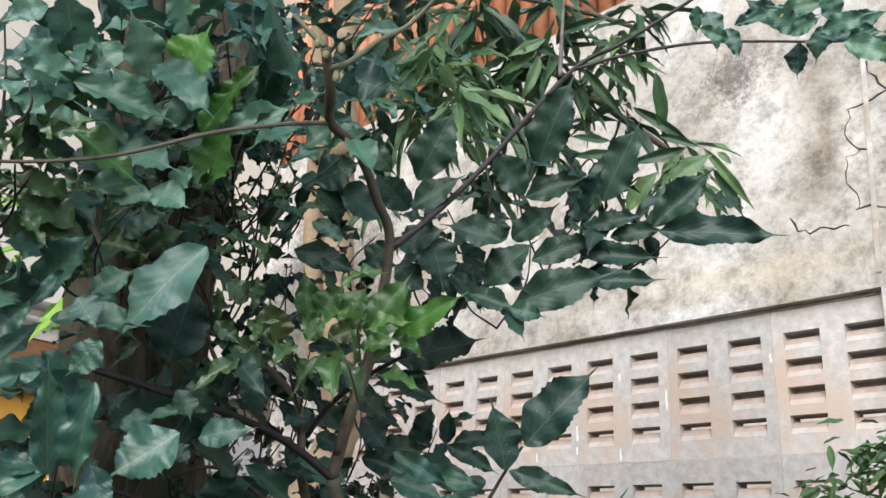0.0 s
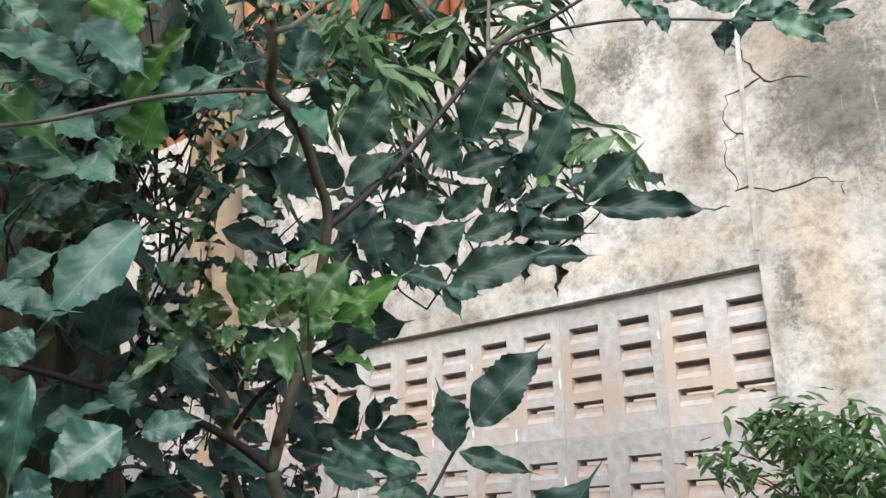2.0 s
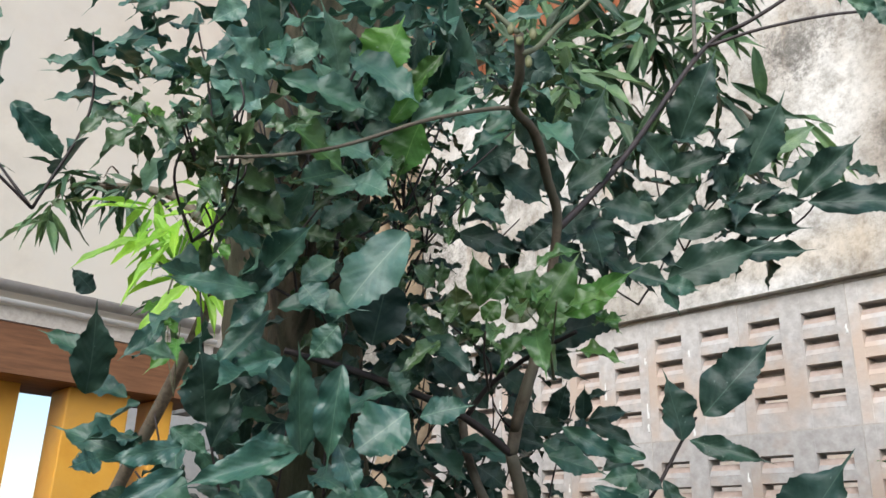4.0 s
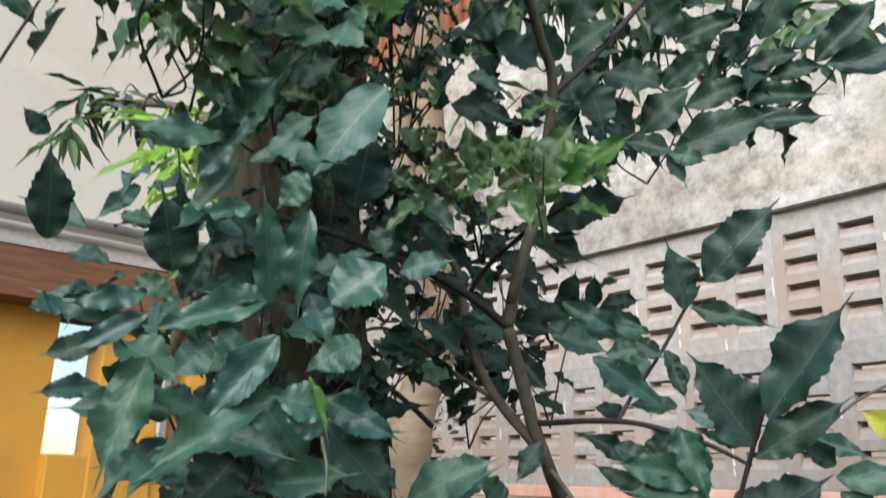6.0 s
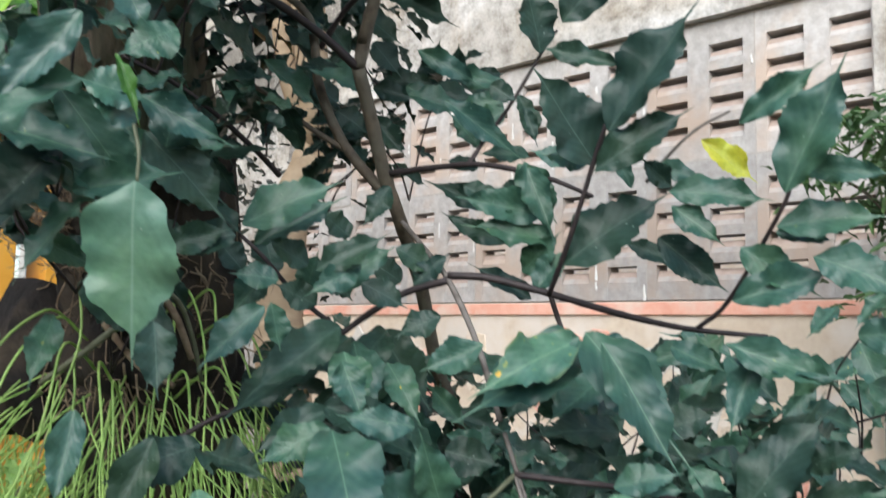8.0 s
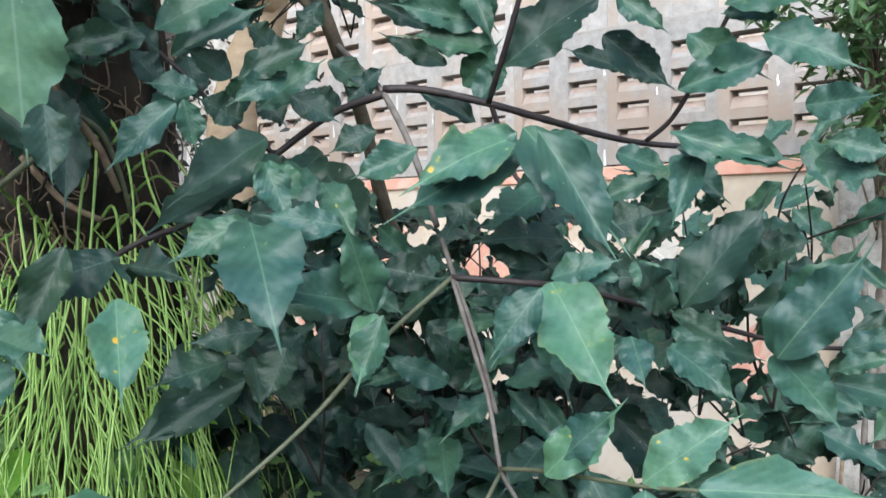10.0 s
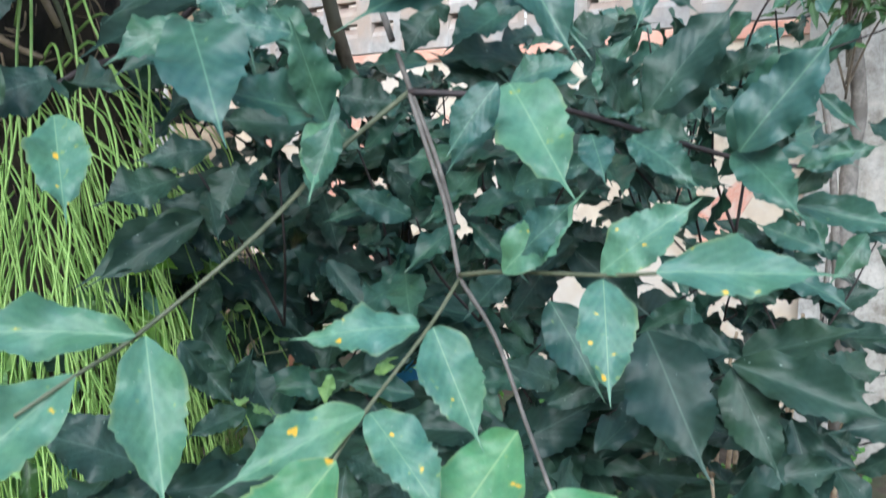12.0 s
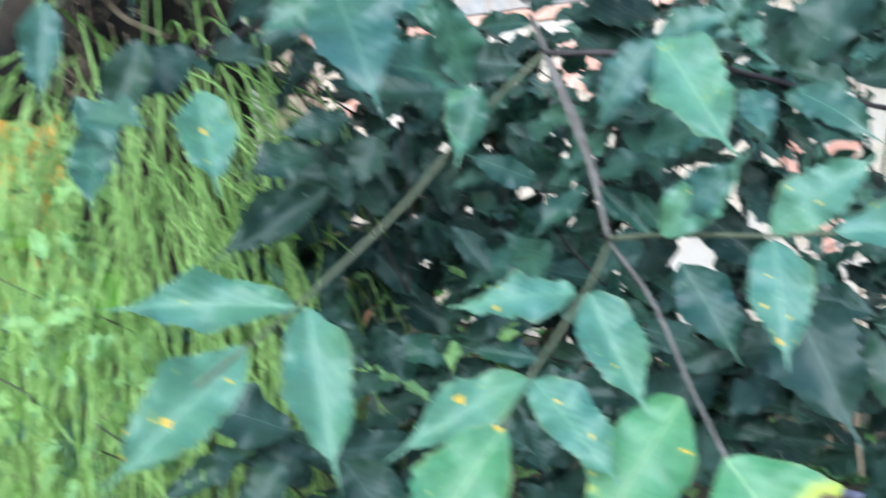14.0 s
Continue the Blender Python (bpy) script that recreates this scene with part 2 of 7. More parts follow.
PURPLE_POT = two_tone("grey_purple_plastic", (0.19, 0.19, 0.28), (0.26, 0.26, 0.36), 9, 0.5, relief=0.1)
CRACK = two_tone("crack_dark", (0.035, 0.025, 0.018), (0.07, 0.05, 0.035), 40, 0.95)
BUD = two_tone("bud_scale", (0.10, 0.12, 0.05), (0.20, 0.20, 0.10), 40, 0.6, relief=0.4)
LEAF_OLIVE = leaf_material("leaf_olive", (0.030, 0.070, 0.028), (0.075, 0.140, 0.055), (0.12, 0.2, 0.1), 0.30, through=0.15, spec=0.6)
LEAF_DRY = leaf_material("dry_leaf", (0.16, 0.06, 0.03), (0.32, 0.15, 0.08), (0.3, 0.2, 0.1), 0.6, through=0.1)
# paler copy of the leaf: sky light and sheen put into its colour
LEAF_SKYLIT = leaf_material("leaf_painted_sheen", (0.060, 0.160, 0.120), (0.120, 0.245, 0.180), (0.20, 0.33, 0.25), 0.40, through=0.15, spec=0.55)
LEAF_BRONZE = leaf_material("leaf_bronze", (0.030, 0.050, 0.012), (0.060, 0.085, 0.022), (0.10, 0.13, 0.05), 0.36, through=0.2)
LEAF_WEED = leaf_material("leaf_weed", (0.20, 0.40, 0.11), (0.36, 0.58, 0.22), (0.4, 0.6, 0.25), 0.45, through=0.35)
LEAF_YOUNG = leaf_material("leaf_young", (0.034, 0.100, 0.028), (0.080, 0.175, 0.055), (0.14, 0.28, 0.09), 0.33, through=0.3, spec=0.6)
BLUE = two_tone("blue_plastic", (0.05, 0.28, 0.62), (0.08, 0.34, 0.70), 9, 0.4, relief=0.05)


def plaster_material():
    """Old cream render: grey mildew clouds, brown runs, bright worn patches."""
    m, nt, p = material("stained_plaster", 0.85)
    v = coords(nt)
    run = coords(nt, (1.6, 1.6, 0.35))
    base = ramp(nt, noise_of(nt, v, 2.2, 6), (0.35, (0.365, 0.34, 0.305)), (0.60, (0.465, 0.45, 0.43)))
    worn = ramp(nt, noise_of(nt, coords(nt, (1, 1, 1.5)), 1.1, 7, 0.65), (0.50, (0, 0, 0)), (0.63, (1, 1, 1)))
    col = mix(nt, worn, base, (0.60, 0.592, 0.58))
    brown = ramp(nt, noise_of(nt, run, 2.6, 7, 0.7), (0.52, (0, 0, 0)), (0.75, (0.8, 0.8, 0.8)))
    col = mix(nt, brown, col, (0.36, 0.275, 0.19))
    # damp brown stain above the old flaking edge, and a scoured white field beside it
    for (cy, cz, wy, wz, tone, full) in ((1.73, 3.58, 0.15, 0.42, (0.25, 0.205, 0.16), 0.9), (1.97, 3.70, 0.28, 0.36, (0.63, 0.62, 0.60), 0.75), (1.26, 3.82, 0.24, 0.26, (0.27, 0.21, 0.15), 0.8), (1.14, 3.42, 0.30, 0.36, (0.24, 0.215, 0.19), 0.85), (1.60, 3.50, 0.07, 0.34, (0.62, 0.60, 0.57), 0.7), (2.1, 3.0, 0.9, 0.10, (0.46, 0.385, 0.29), 0.5), (1.30, 2.75, 0.16, 0.5, (0.52, 0.40, 0.26), 0.5)):
        d = nt.nodes.new("ShaderNodeVectorMath")
        d.operation = "LENGTH"
        nt.links.new(coords(nt, (0.0, 1 / wy, 1 / wz)), d.inputs[0])
        d.inputs[0].links[0].from_node.inputs["Location"].default_value = (0, -cy / wy, -cz / wz)
        ragged = value(nt, "ADD", d.outputs["Value"], value(nt, "MULTIPLY", noise_of(nt, v, 5.0, 8, 0.72), 1.6))
        col = mix(nt, ramp(nt, value(nt, "MULTIPLY", ragged, 0.4), (0.44, (full,) * 3), (0.80, (0, 0, 0))), col, tone)
    # mildew: clouds broken up by fine specks, thickest round two old leaks
    speck = noise_of(nt, v, 42, 8, 0.8)
    cloud = noise_of(nt, v, 1.6, 6, 0.7)
    for (cy, cz, wy, wz, lift) in ((1.15, 3.46, 0.26, 0.30, 0.50), (2.06, 4.00, 0.22, 0.18, 0.44), (1.75, 3.42, 0.07, 0.22, 0.30), (1.45, 2.75, 0.06, 0.22, 0.34), (5.4, 3.4, 0.7, 0.45, 0.62), (0.3, 3.2, 0.4, 0.3, 0.6)):
        d = nt.nodes.new("ShaderNodeVectorMath")
        d.operation = "LENGTH"
        nt.links.new(coords(nt, (0.0, 1 / wy, 1 / wz)), d.inputs[0])
        d.inputs[0].links[0].from_node.inputs["Location"].default_value = (0, -cy / wy, -cz / wz)
        near = value(nt, "SUBTRACT", lift, value(nt, "MULTIPLY", d.outputs["Value"], 0.30))
        mil = value(nt, "ADD", near, value(nt, "ADD", value(nt, "MULTIPLY", cloud, 0.8), value(nt, "MULTIPLY", speck, 1.15)))
        mil = ramp(nt, value(nt, "MULTIPLY", mil, 0.6), (0.66, (0, 0, 0)), (0.80, (0.92, 0.92, 0.92)))
        col = mix(nt, mil, col, (0.15, 0.142, 0.13))
    grain = ramp(nt, noise_of(nt, v, 9, 12, 0.78), (0.34, (0.46, 0.44, 0.41)), (0.52, (1.0, 1.0, 1.0)), (0.68, (1.28, 1.27, 1.26)))
    col = mix(nt, 1.0, col, grain, "MULTIPLY")
    # fine pits, and thin pale scratches that run down
    col = mix(nt, 1.0, col, ramp(nt, noise_of(nt, v, 55, 10, 0.85), (0.34, (0.66, 0.64, 0.61)), (0.47, (1.0, 1.0, 1.0)), (0.70, (1.08, 1.08, 1.08))), "MULTIPLY")
    col = mix(nt, ramp(nt, noise_of(nt, coords(nt, (9, 9, 0.8)), 3.0, 8, 0.7), (0.62, (0, 0, 0)), (0.70, (0.4, 0.4, 0.4))), col, (0.66, 0.65, 0.63))
    nt.links.new(col, p.inputs["Base Color"])
    bump(nt, p, noise_of(nt, v, 30, 8, 0.7), 0.4, 0.006)
    return m


PLASTER = plaster_material()
STRIP = two_tone("repair_strip", (0.42, 0.41, 0.40), (0.60, 0.59, 0.57), 8, 0.85, c=(0.36, 0.31, 0.25), cscale=5, relief=0.5)


# ---- building helpers ----
def mesh_of(bm, name, mat, smooth=False):
    me = bpy.data.meshes.new(name)
    bm.normal_update()
    bm.to_mesh(me)
    bm.free()
    if smooth:
        me.polygons.foreach_set("use_smooth", [True] * len(me.polygons))
    me.materials.append(mat)
    return me


def thing(name, at, label, category, group="", kind=""):
    ob = new(name)
    ob.empty_display_size = 0.05
    ob.location = at
    ob["at"] = at
    return tagged(ob, label, category, group, kind)


def hang(ob, parent, world_matrix=None):
    """Makes ob a part of parent, which stands unturned, at a place in the world."""
    w = world_matrix or Matrix()
    if parent is not None:
        p, at = parent, Vector((0, 0, 0))
        while p is not None:
            at += p.location
            p = p.parent
        ob.parent = parent
        w = Matrix.Translation(-at) @ w
    ob.matrix_basis = w
    return ob


def part(name, bm, mat, parent, label="", smooth=False, kind="", m=None):
    ob = new(name, mesh_of(bm, name, mat, smooth) if isinstance(bm, bmesh.types.BMesh) else bm)
    hang(ob, parent, m)
    return tagged(ob, label, kind=kind)


def add_box(bm, lo, hi, bevel=0.0):
    made = bmesh.ops.create_cube(bm, size=1.0)["verts"]
    for v in made:
        v.co = [lo[i] + (hi[i] - lo[i]) * (v.co[i] + 0.5) for i in range(3)]
    if bevel:
        edges = list({e for v in made for e in v.link_edges})
        bmesh.ops.bevel(bm, geom=edges, offset=bevel, segments=2, affect="EDGES", profile=0.5)
    return bm


def box(lo, hi, bevel=0.0):
    return add_box(bmesh.new(), lo, hi, bevel)


def smooth_line(points, steps=6):
    """A rounded line through the given places (Catmull-Rom)."""
    p = [Vector(q) for q in points]
    p = [p[0] * 2 - p[1]] + p + [p[-1] * 2 - p[-2]]
    out = []
    for i in range(1, len(p) - 2):
        a, b, c, d = p[i - 1 : i + 3]
        for k in range(steps):
            t = k / steps
            out.append(0.5 * ((2 * b) + (c - a) * t + (2 * a - 5 * b + 4 * c - d) * t * t + (3 * b - a - 3 * c + d) * t**3))
    return out + [p[-2]]


def add_tube(bm, line, r0, r1, sides=8, knots=0.0, seed=0):
    rnd = random.Random(seed)
    rings, n = [], len(line)
    side = Vector((1, 0, 0))
    for i, c in enumerate(line):
        way = (line[min(i + 1, n - 1)] - line[max(i - 1, 0)]).normalized()
        side = side - way * side.dot(way)
        if side.length < 1e-4:
            side = way.orthogonal()
        side.normalize()
        up = way.cross(side)
        r = (r0 + (r1 - r0) * i / max(n - 1, 1)) * (1 + knots * rnd.uniform(-1, 1))
        rings.append([bm.verts.new(c + (side * math.cos(a) + up * math.sin(a)) * r * (1 + knots * 0.5 * rnd.uniform(-1, 1)))
                      for a in (2 * math.pi * k / sides for k in range(sides))])
    for a, b in zip(rings, rings[1:]):
        for k in range(sides):
            bm.faces.new((a[k], a[(k + 1) % sides], b[(k + 1) % sides], b[k]))
    bm.faces.new(rings[0][::-1])
    bm.faces.new(rings[-1])
    return bm


def stem(parent, mat, r0, r1, *points, name="branch", knots=0.06, label="", sides=8):
    bm = add_tube(bmesh.new(), smooth_line(points), r0, r1, sides, knots, len(points))
    return part(name, bm, mat, parent, label, smooth=True)


def blade(seed, teeth=4, bend=0.18, fold=0.10, ripple=0.06, tail=0.15, belly=0.47, rows=40, name="leaf_blade", saw=0.10):
    """Leaf blade along y from 0 to 1, one unit across at its widest: toothed edge, folded midrib, drawn-out tip."""
    rnd = random.Random(seed)
    ph, ph2, lean = rnd.uniform(0, 6), rnd.uniform(0, 6), rnd.uniform(-0.08, 0.08)
    hook = rnd.uniform(-0.10, 0.10)
    starts = (rnd.random(), rnd.random())
    verts, faces = [], []
    cols = (-1.0, -0.72, -0.36, 0.0, 0.36, 0.72, 1.0)
    body = 1 - tail
    for i in range(rows + 1):
        u = i / rows
        s = min(u / body, 1.0)
        q = s ** (math.log(0.5) / math.log(belly))
        half = 0.5 * math.sin(math.pi * q) ** (0.78 if q < 0.5 else 0.74)
        half = max(half, 0.035 * min(1.0, (1.02 - u) / (tail + 0.02)) if u > 0.5 else 0.008)
        spine_x = lean * math.sin(math.pi * u) + hook * max(0.0, u - body) ** 1.5 * 4
        spine_z = -bend * u * u + 0.025 * math.sin(2 * math.pi * u + ph)
        for c in cols:
            notch = 1.0
            if abs(c) == 1.0 and 0.30 < u < body:
                k = (teeth * (u - 0.30) / 0.55 + starts[c > 0]) % 1.0
                notch = 1 + saw * (1.7 * k - 1.0) * min(1.0, (u - 0.30) * 6) * (0.7 + 0.6 * math.sin(9 * u + ph) ** 2)
            wave = math.sin(2 * math.pi * 2.1 * u + ph2 + (2.2 if c > 0 else 0)) + 0.5 * math.sin(2 * math.pi * 4.7 * u + ph + (1.4 if c > 0 else 0))
            edge = 0.030 * math.sin(2 * math.pi * 2.6 * u + ph2 + (1.1 if c > 0 else 3.9)) * c * c * min(1, 3 * half)
            z = spine_z + fold * abs(c) * half * 2 + ripple * c * c * wave * min(1, 4 * half) - 0.35 * fold * c * c * half * 2
            verts.append((spine_x + c * half * notch + (edge if c > 0 else -edge), u, z))
    k = len(cols)
    for i in range(rows):
        for j in range(k - 1):
            a = i * k + j
            faces.append((a, a + 1, a + k + 1, a + k))
    me = bpy.data.meshes.new(name)
    me.from_pydata(verts, [], faces)
    me.polygons.foreach_set("use_smooth", [True] * len(faces))
    place = me.attributes.new("blade_place", "FLOAT_VECTOR", "POINT")
    place.data.foreach_set("vector", [c for k, (x, y, z) in enumerate(verts) for c in (x, y, abs(cols[k % len(cols)]))])
    return me


def skinned(me, mat, name):
    c = me.copy()
    c.name = name
    c.materials.clear()
    c.materials.append(mat)
    return c


SHAPES = [blade(s, teeth=6 + s % 3, bend=b, fold=f, ripple=0.85 * r, tail=t, belly=y) for s, (b, f, r, t, y) in enumerate((
    (0.12, 0.14, 0.08, 0.14, 0.47), (0.22, 0.22, 0.09, 0.18, 0.50), (0.05, 0.10, 0.11, 0.12, 0.45), (0.32, 0.18, 0.08, 0.20, 0.48),
    (0.16, 0.30, 0.10, 0.15, 0.52), (0.02, 0.16, 0.13, 0.17, 0.46), (0.26, 0.14, 0.12, 0.16, 0.50), (0.10, 0.26, 0.08, 0.13, 0.44)))]
WAVY = [blade(20 + s, teeth=6, bend=0.25, fold=0.25, ripple=0.11, tail=0.16, saw=0.07, rows=40) for s in range(4)]
STRAPS = [blade(40 + s, teeth=3, bend=b, fold=0.15, ripple=0.04, tail=0.05, belly=0.45, rows=10, saw=0.0) for s, b in enumerate((0.25, 0.45, 0.1))]
KINDS = {}
for key, mat in (("D", LEAF_DARK), ("M", LEAF_MID), ("L", LEAF_LIGHT), ("G", LEAF_LIME), ("Y", LEAF_YELLOW), ("B", LEAF_BLOTCH), ("R", LEAF_WORN), ("N", LEAF_WEED), ("E", LEAF_BRONZE), ("P", LEAF_SKYLIT), ("I", LEAF_SHEEN)):
    KINDS[key] = [skinned(s, mat, "leaf_blade") for s in SHAPES]
for key, mat in (("W", LEAF_SHEEN), ("V", LEAF_YOUNG), ("U", LEAF_DARK), ("O", LEAF_OLIVE), ("K", LEAF_DRY)):
    KINDS[key] = [skinned(s, mat, "wavy_leaf_blade") for s in WAVY]
for key, mat in (("S", STRAP), ("T", STRAP_DARK), ("Q", STRAP_LIME), ("F", FINE_LEAF), ("H", SHADE_LEAF)):
    KINDS[key] = [skinned(s, mat, "strap_leaf_blade") for s in STRAPS]


def blade_matrix(base, tip, normal, width):
    base, way = Vector(base), Vector(tip) - Vector(base)
    size = way.length
    y = way / size
    n = Vector(normal)
    z = n - y * n.dot(y)
    if z.length < 1e-3:
        z = y.orthogonal()
    z.normalize()
    m = Matrix((y.cross(z), y, z)).transposed().to_4x4()
    return Matrix.Translation(base) @ m @ Matrix.Diagonal((size * width, size, size * 0.6, 1))


LEAF_COUNT = [0]
PLACES = {}


def leaf(parent, kind, bx, by, bz, tx, ty, tz, nx, ny, nz, width, name="leaf", label=""):
    LEAF_COUNT[0] += 1
    data = KINDS[kind][(LEAF_COUNT[0] * 7 + int(bx * 1000)) % len(KINDS[kind])]
    ob = new(name, data)
    hang(ob, parent, blade_matrix((bx, by, bz), (tx, ty, tz), (nx, ny, nz), width))
    return tagged(ob, label) if label else ob


def leafy(bm_lists, base, tip, normal, width, shape):
    """Adds a blade to joined foliage held as lists of vertices and faces."""
    m = blade_matrix(base, tip, normal, width)
    verts, faces = bm_lists
    o = len(verts)
    verts.extend([tuple(m @ v.co) for v in shape.vertices])
    PLACES.setdefault(id(verts), []).extend([c for v in shape.vertices for c in (v.co.x, v.co.y, 0.5)])
    faces.extend([tuple(o + i for i in f.vertices) for f in shape.polygons])


def joined(name, bm_lists, mat, parent, label="", kind="stuff"):
    me = bpy.data.meshes.new(name)
    me.from_pydata(bm_lists[0], [], bm_lists[1])
    spots = PLACES.pop(id(bm_lists[0]), None)
    if spots:
        me.attributes.new("blade_place", "FLOAT_VECTOR", "POINT").data.foreach_set("vector", spots)
    me.polygons.foreach_set("use_smooth", [True] * len(me.polygons))
    me.materials.append(mat)
    ob = new(name, me)
    hang(ob, parent)
    return tagged(ob, label, kind=kind)


# ---- ground and walls ----
ground_bm = bmesh.new()
bmesh.ops.create_grid(ground_bm, x_segments=60, y_segments=60, size=1.0)
for v in ground_bm.verts:
    far = max(abs(v.co.x), abs(v.co.y))
    v.co.x, v.co.y = v.co.x * (6 + 200 * far**6), v.co.y * (6 + 200 * far**6)
    v.co.z = 0.04 * noise.noise(v.co * 2.0) if far < 0.8 else 0.0
ground = tagged(part("ground", ground_bm, SOIL, None, "dark garden soil with sparse low weeds", smooth=True), "dark garden soil under the shrubs", "ground", kind="structure")

WALL = 3.70  # face of the old plaster wall
VENT = 3.74  # face of the vent blocks, set back in it
SIDE, TOP, FOOT, END = 1.553, 2.855, 1.635, 5.1  # near end, top, foot and far end of the vent panel
wall_east = thing("wall_east", (WALL, 0, 0), "old stained cream plaster wall with cracks and mildew", "wall", kind="structure")
part("wall_above", box((WALL, -6, TOP), (WALL + 0.16, 8.2, 4.75)), PLASTER, wall_east)
part("wall_pier", box((WALL, -6, 0), (WALL + 0.16, SIDE, TOP)), PLASTER, wall_east)
part("wall_foot", box((WALL + 0.05, SIDE, 0), (WALL + 0.16, END, FOOT)), SAND, wall_east)
part("wall_far_pier", box((WALL, END, 0), (WALL + 0.16, END + 0.6, TOP)), PLASTER, wall_east)


def vent_block():
    """Cast block with eight slots through it: frame bars in front, sloped sills inside."""
    bm = bmesh.new()
    w, h, d = 0.496, 0.596, 0.10
    ys = [0.0]
    for c in range(2):
        left = 0.049 + 0.250 * c
        ys += [left, left + 0.152]
    ys.append(w)
    # uprights
    for a, b in ((ys[0], ys[1]), (ys[2], ys[3]), (ys[4], ys[5])):
        add_box(bm, (0, a, 0), (d, b, h))
    zs = [0.0]
    for r in range(4):
        low = 0.084 + 0.1155 * r
        zs += [low, low + 0.070]
    zs.append(h)
    for c in range(2):
        a, b = ys[1 + 2 * c], ys[2 + 2 * c]
        for k in range(0, len(zs), 2):
            made = bmesh.ops.create_cube(bm, size=1.0)["verts"]
            lo, hi = (0.002, a, zs[k]), (d, b, zs[k + 1])
            for v in made:
                v.co = [lo[i] + (hi[i] - lo[i]) * (v.co[i] + 0.5) for i in range(3)]
                if v.co.x < 0.01 and v.co.z > lo[2] + 0.001 and k < 8:
                    v.co.z -= 0.005
            if k < 8:
                low, high = zs[k + 1], zs[k + 2]
                # sloped sill that rises inwards and leaves the upper half open
                line = ((0.003, low - 0.004), (0.016, low + 0.020), (0.034, low + 0.047), (0.048, low + 0.047), (0.060, low - 0.004))
                q = [(bm.verts.new((x, a, z)), bm.verts.new((x, b, z))) for x, z in line]
                for k2, ((p0, p1), (p2, p3)) in enumerate(zip(q, q[1:])):
                    bm.faces.new((p0, p1, p3, p2)).material_index = 1 if k2 else 0
    return bm


block_me = mesh_of(vent_block(), "vent_block", CONCRETE)
block_me.materials.append(LOUVRE)
vent_panel = thing("vent_wall", (VENT, SIDE, FOOT), "grey pink concrete vent blocks with rows of slots", "vent wall", kind="structure")
part("mortar_bed", box((VENT + 0.01, SIDE, TOP - 0.012), (VENT + 0.09, END, TOP)), MORTAR, vent_panel)
rb = random.Random(4)
for row in range(2):
    for k in range(11):
        y = SIDE - 0.031 + 0.5 * k
        if y + 0.49 > END:
            break
        part("vent_block", block_me, CONCRETE, vent_panel, m=pose(VENT + rb.uniform(0, 0.006), y, FOOT + 0.006 + 0.602 * row))

for k in range(1, 9):
    y = SIDE - 0.031 + 0.5 * k
    if y < END:
        part("mortar_joint", box((VENT + 0.0035, y - 0.0042, FOOT + 0.01), (VENT + 0.06, y + 0.0002, TOP - 0.014)), MORTAR, vent_panel)
part("mortar_joint", box((VENT + 0.0028, SIDE + 0.002, FOOT + 0.6020), (VENT + 0.06, END - 0.002, FOOT + 0.6085)), MORTAR, vent_panel)

# low wall foot: crazy paving of salmon, sand and white pieces
stone_meshes = []
for s in range(10):
    r = random.Random(100 + s)
    bm = bmesh.new()
    n = r.randint(5, 7)
    ring = []
    for k in range(n):
        a, q = 2 * math.pi * (k + r.uniform(-0.2, 0.2)) / n, 0.5 * r.uniform(0.88, 1.05)
        ring.append((q * math.cos(a), q * math.sin(a)))
    front = [bm.verts.new((-0.02 + r.uniform(-0.004, 0.004), y * 0.94, z * 0.94)) for y, z in ring]
    back = [bm.verts.new((0.02, y, z)) for y, z in ring]
    bm.faces.new(front[::-1])
    for k in range(n):
        bm.faces.new((front[k], front[(k + 1) % n], back[(k + 1) % n], back[k]))
    bmesh.ops.recalc_face_normals(bm, faces=bm.faces)
    stone_meshes.append(bm)
STONES = []
for s, bm in enumerate(stone_meshes):
    me = mesh_of(bm, "facing_stone", SAND)
    STONES.append([skinned(me, m, "facing_stone") for m in (SALMON, SAND, WHITISH)])

# shed behind the vent wall: a ceiling and its far edge, open to the sky below
shed = thing("shed", (5.8, 3, 0), "dark open shed behind the vent wall", "shed", kind="structure")
part("roof", box((3.90, -1, 3.15), (7.6, 9, 3.27)), SAND, shed)
part("floor_slab", box((3.90, -1, 0.0), (7.6, 9, 0.06)), MORTAR, shed)
part("rear_wall", box((7.6, -1, 0), (7.75, 2.5, 3.15)), SAND, shed)
part("rear_wall", box((7.6, 2.5, 0), (7.75, 9, 1.2)), SAND, shed)

neighbour = thing("neighbour_wall", (6, 11, 0), "bright limewashed wall beyond the yard", "wall", kind="structure")
part("wall_face", box((4.4, 11, 0), (10, 11.2, 4.6)), WHITISH, neighbour)
part("wall_face", box((10.0, -2, 0), (10.2, 11.2, 4.6)), SAND, neighbour)

# terracotta roof edge above the wall
roof_edge = thing("roof_edge", (WALL + 0.1, 3, 4.75), "terracotta tiled roof edge above the plaster wall", "roof", kind="structure")
tile_bm = bmesh.new()
add_tube(tile_bm, [Vector((0, 0, 0)), Vector((0, 0, 2.6))], 0.055, 0.05, 10)
tile_me = mesh_of(tile_bm, "roof_tile", TERRACOTTA, True)
for k in range(44):
    part("roof_tile", tile_me, TERRACOTTA, roof_edge, m=pose(WALL + 0.06, 2.0 + 0.12 * k, 4.752))
part("roof_backing", box((WALL + 0.10, 1.9, 4.752), (WALL + 0.15, 7.4, 7.4)), TERRACOTTA, roof_edge)

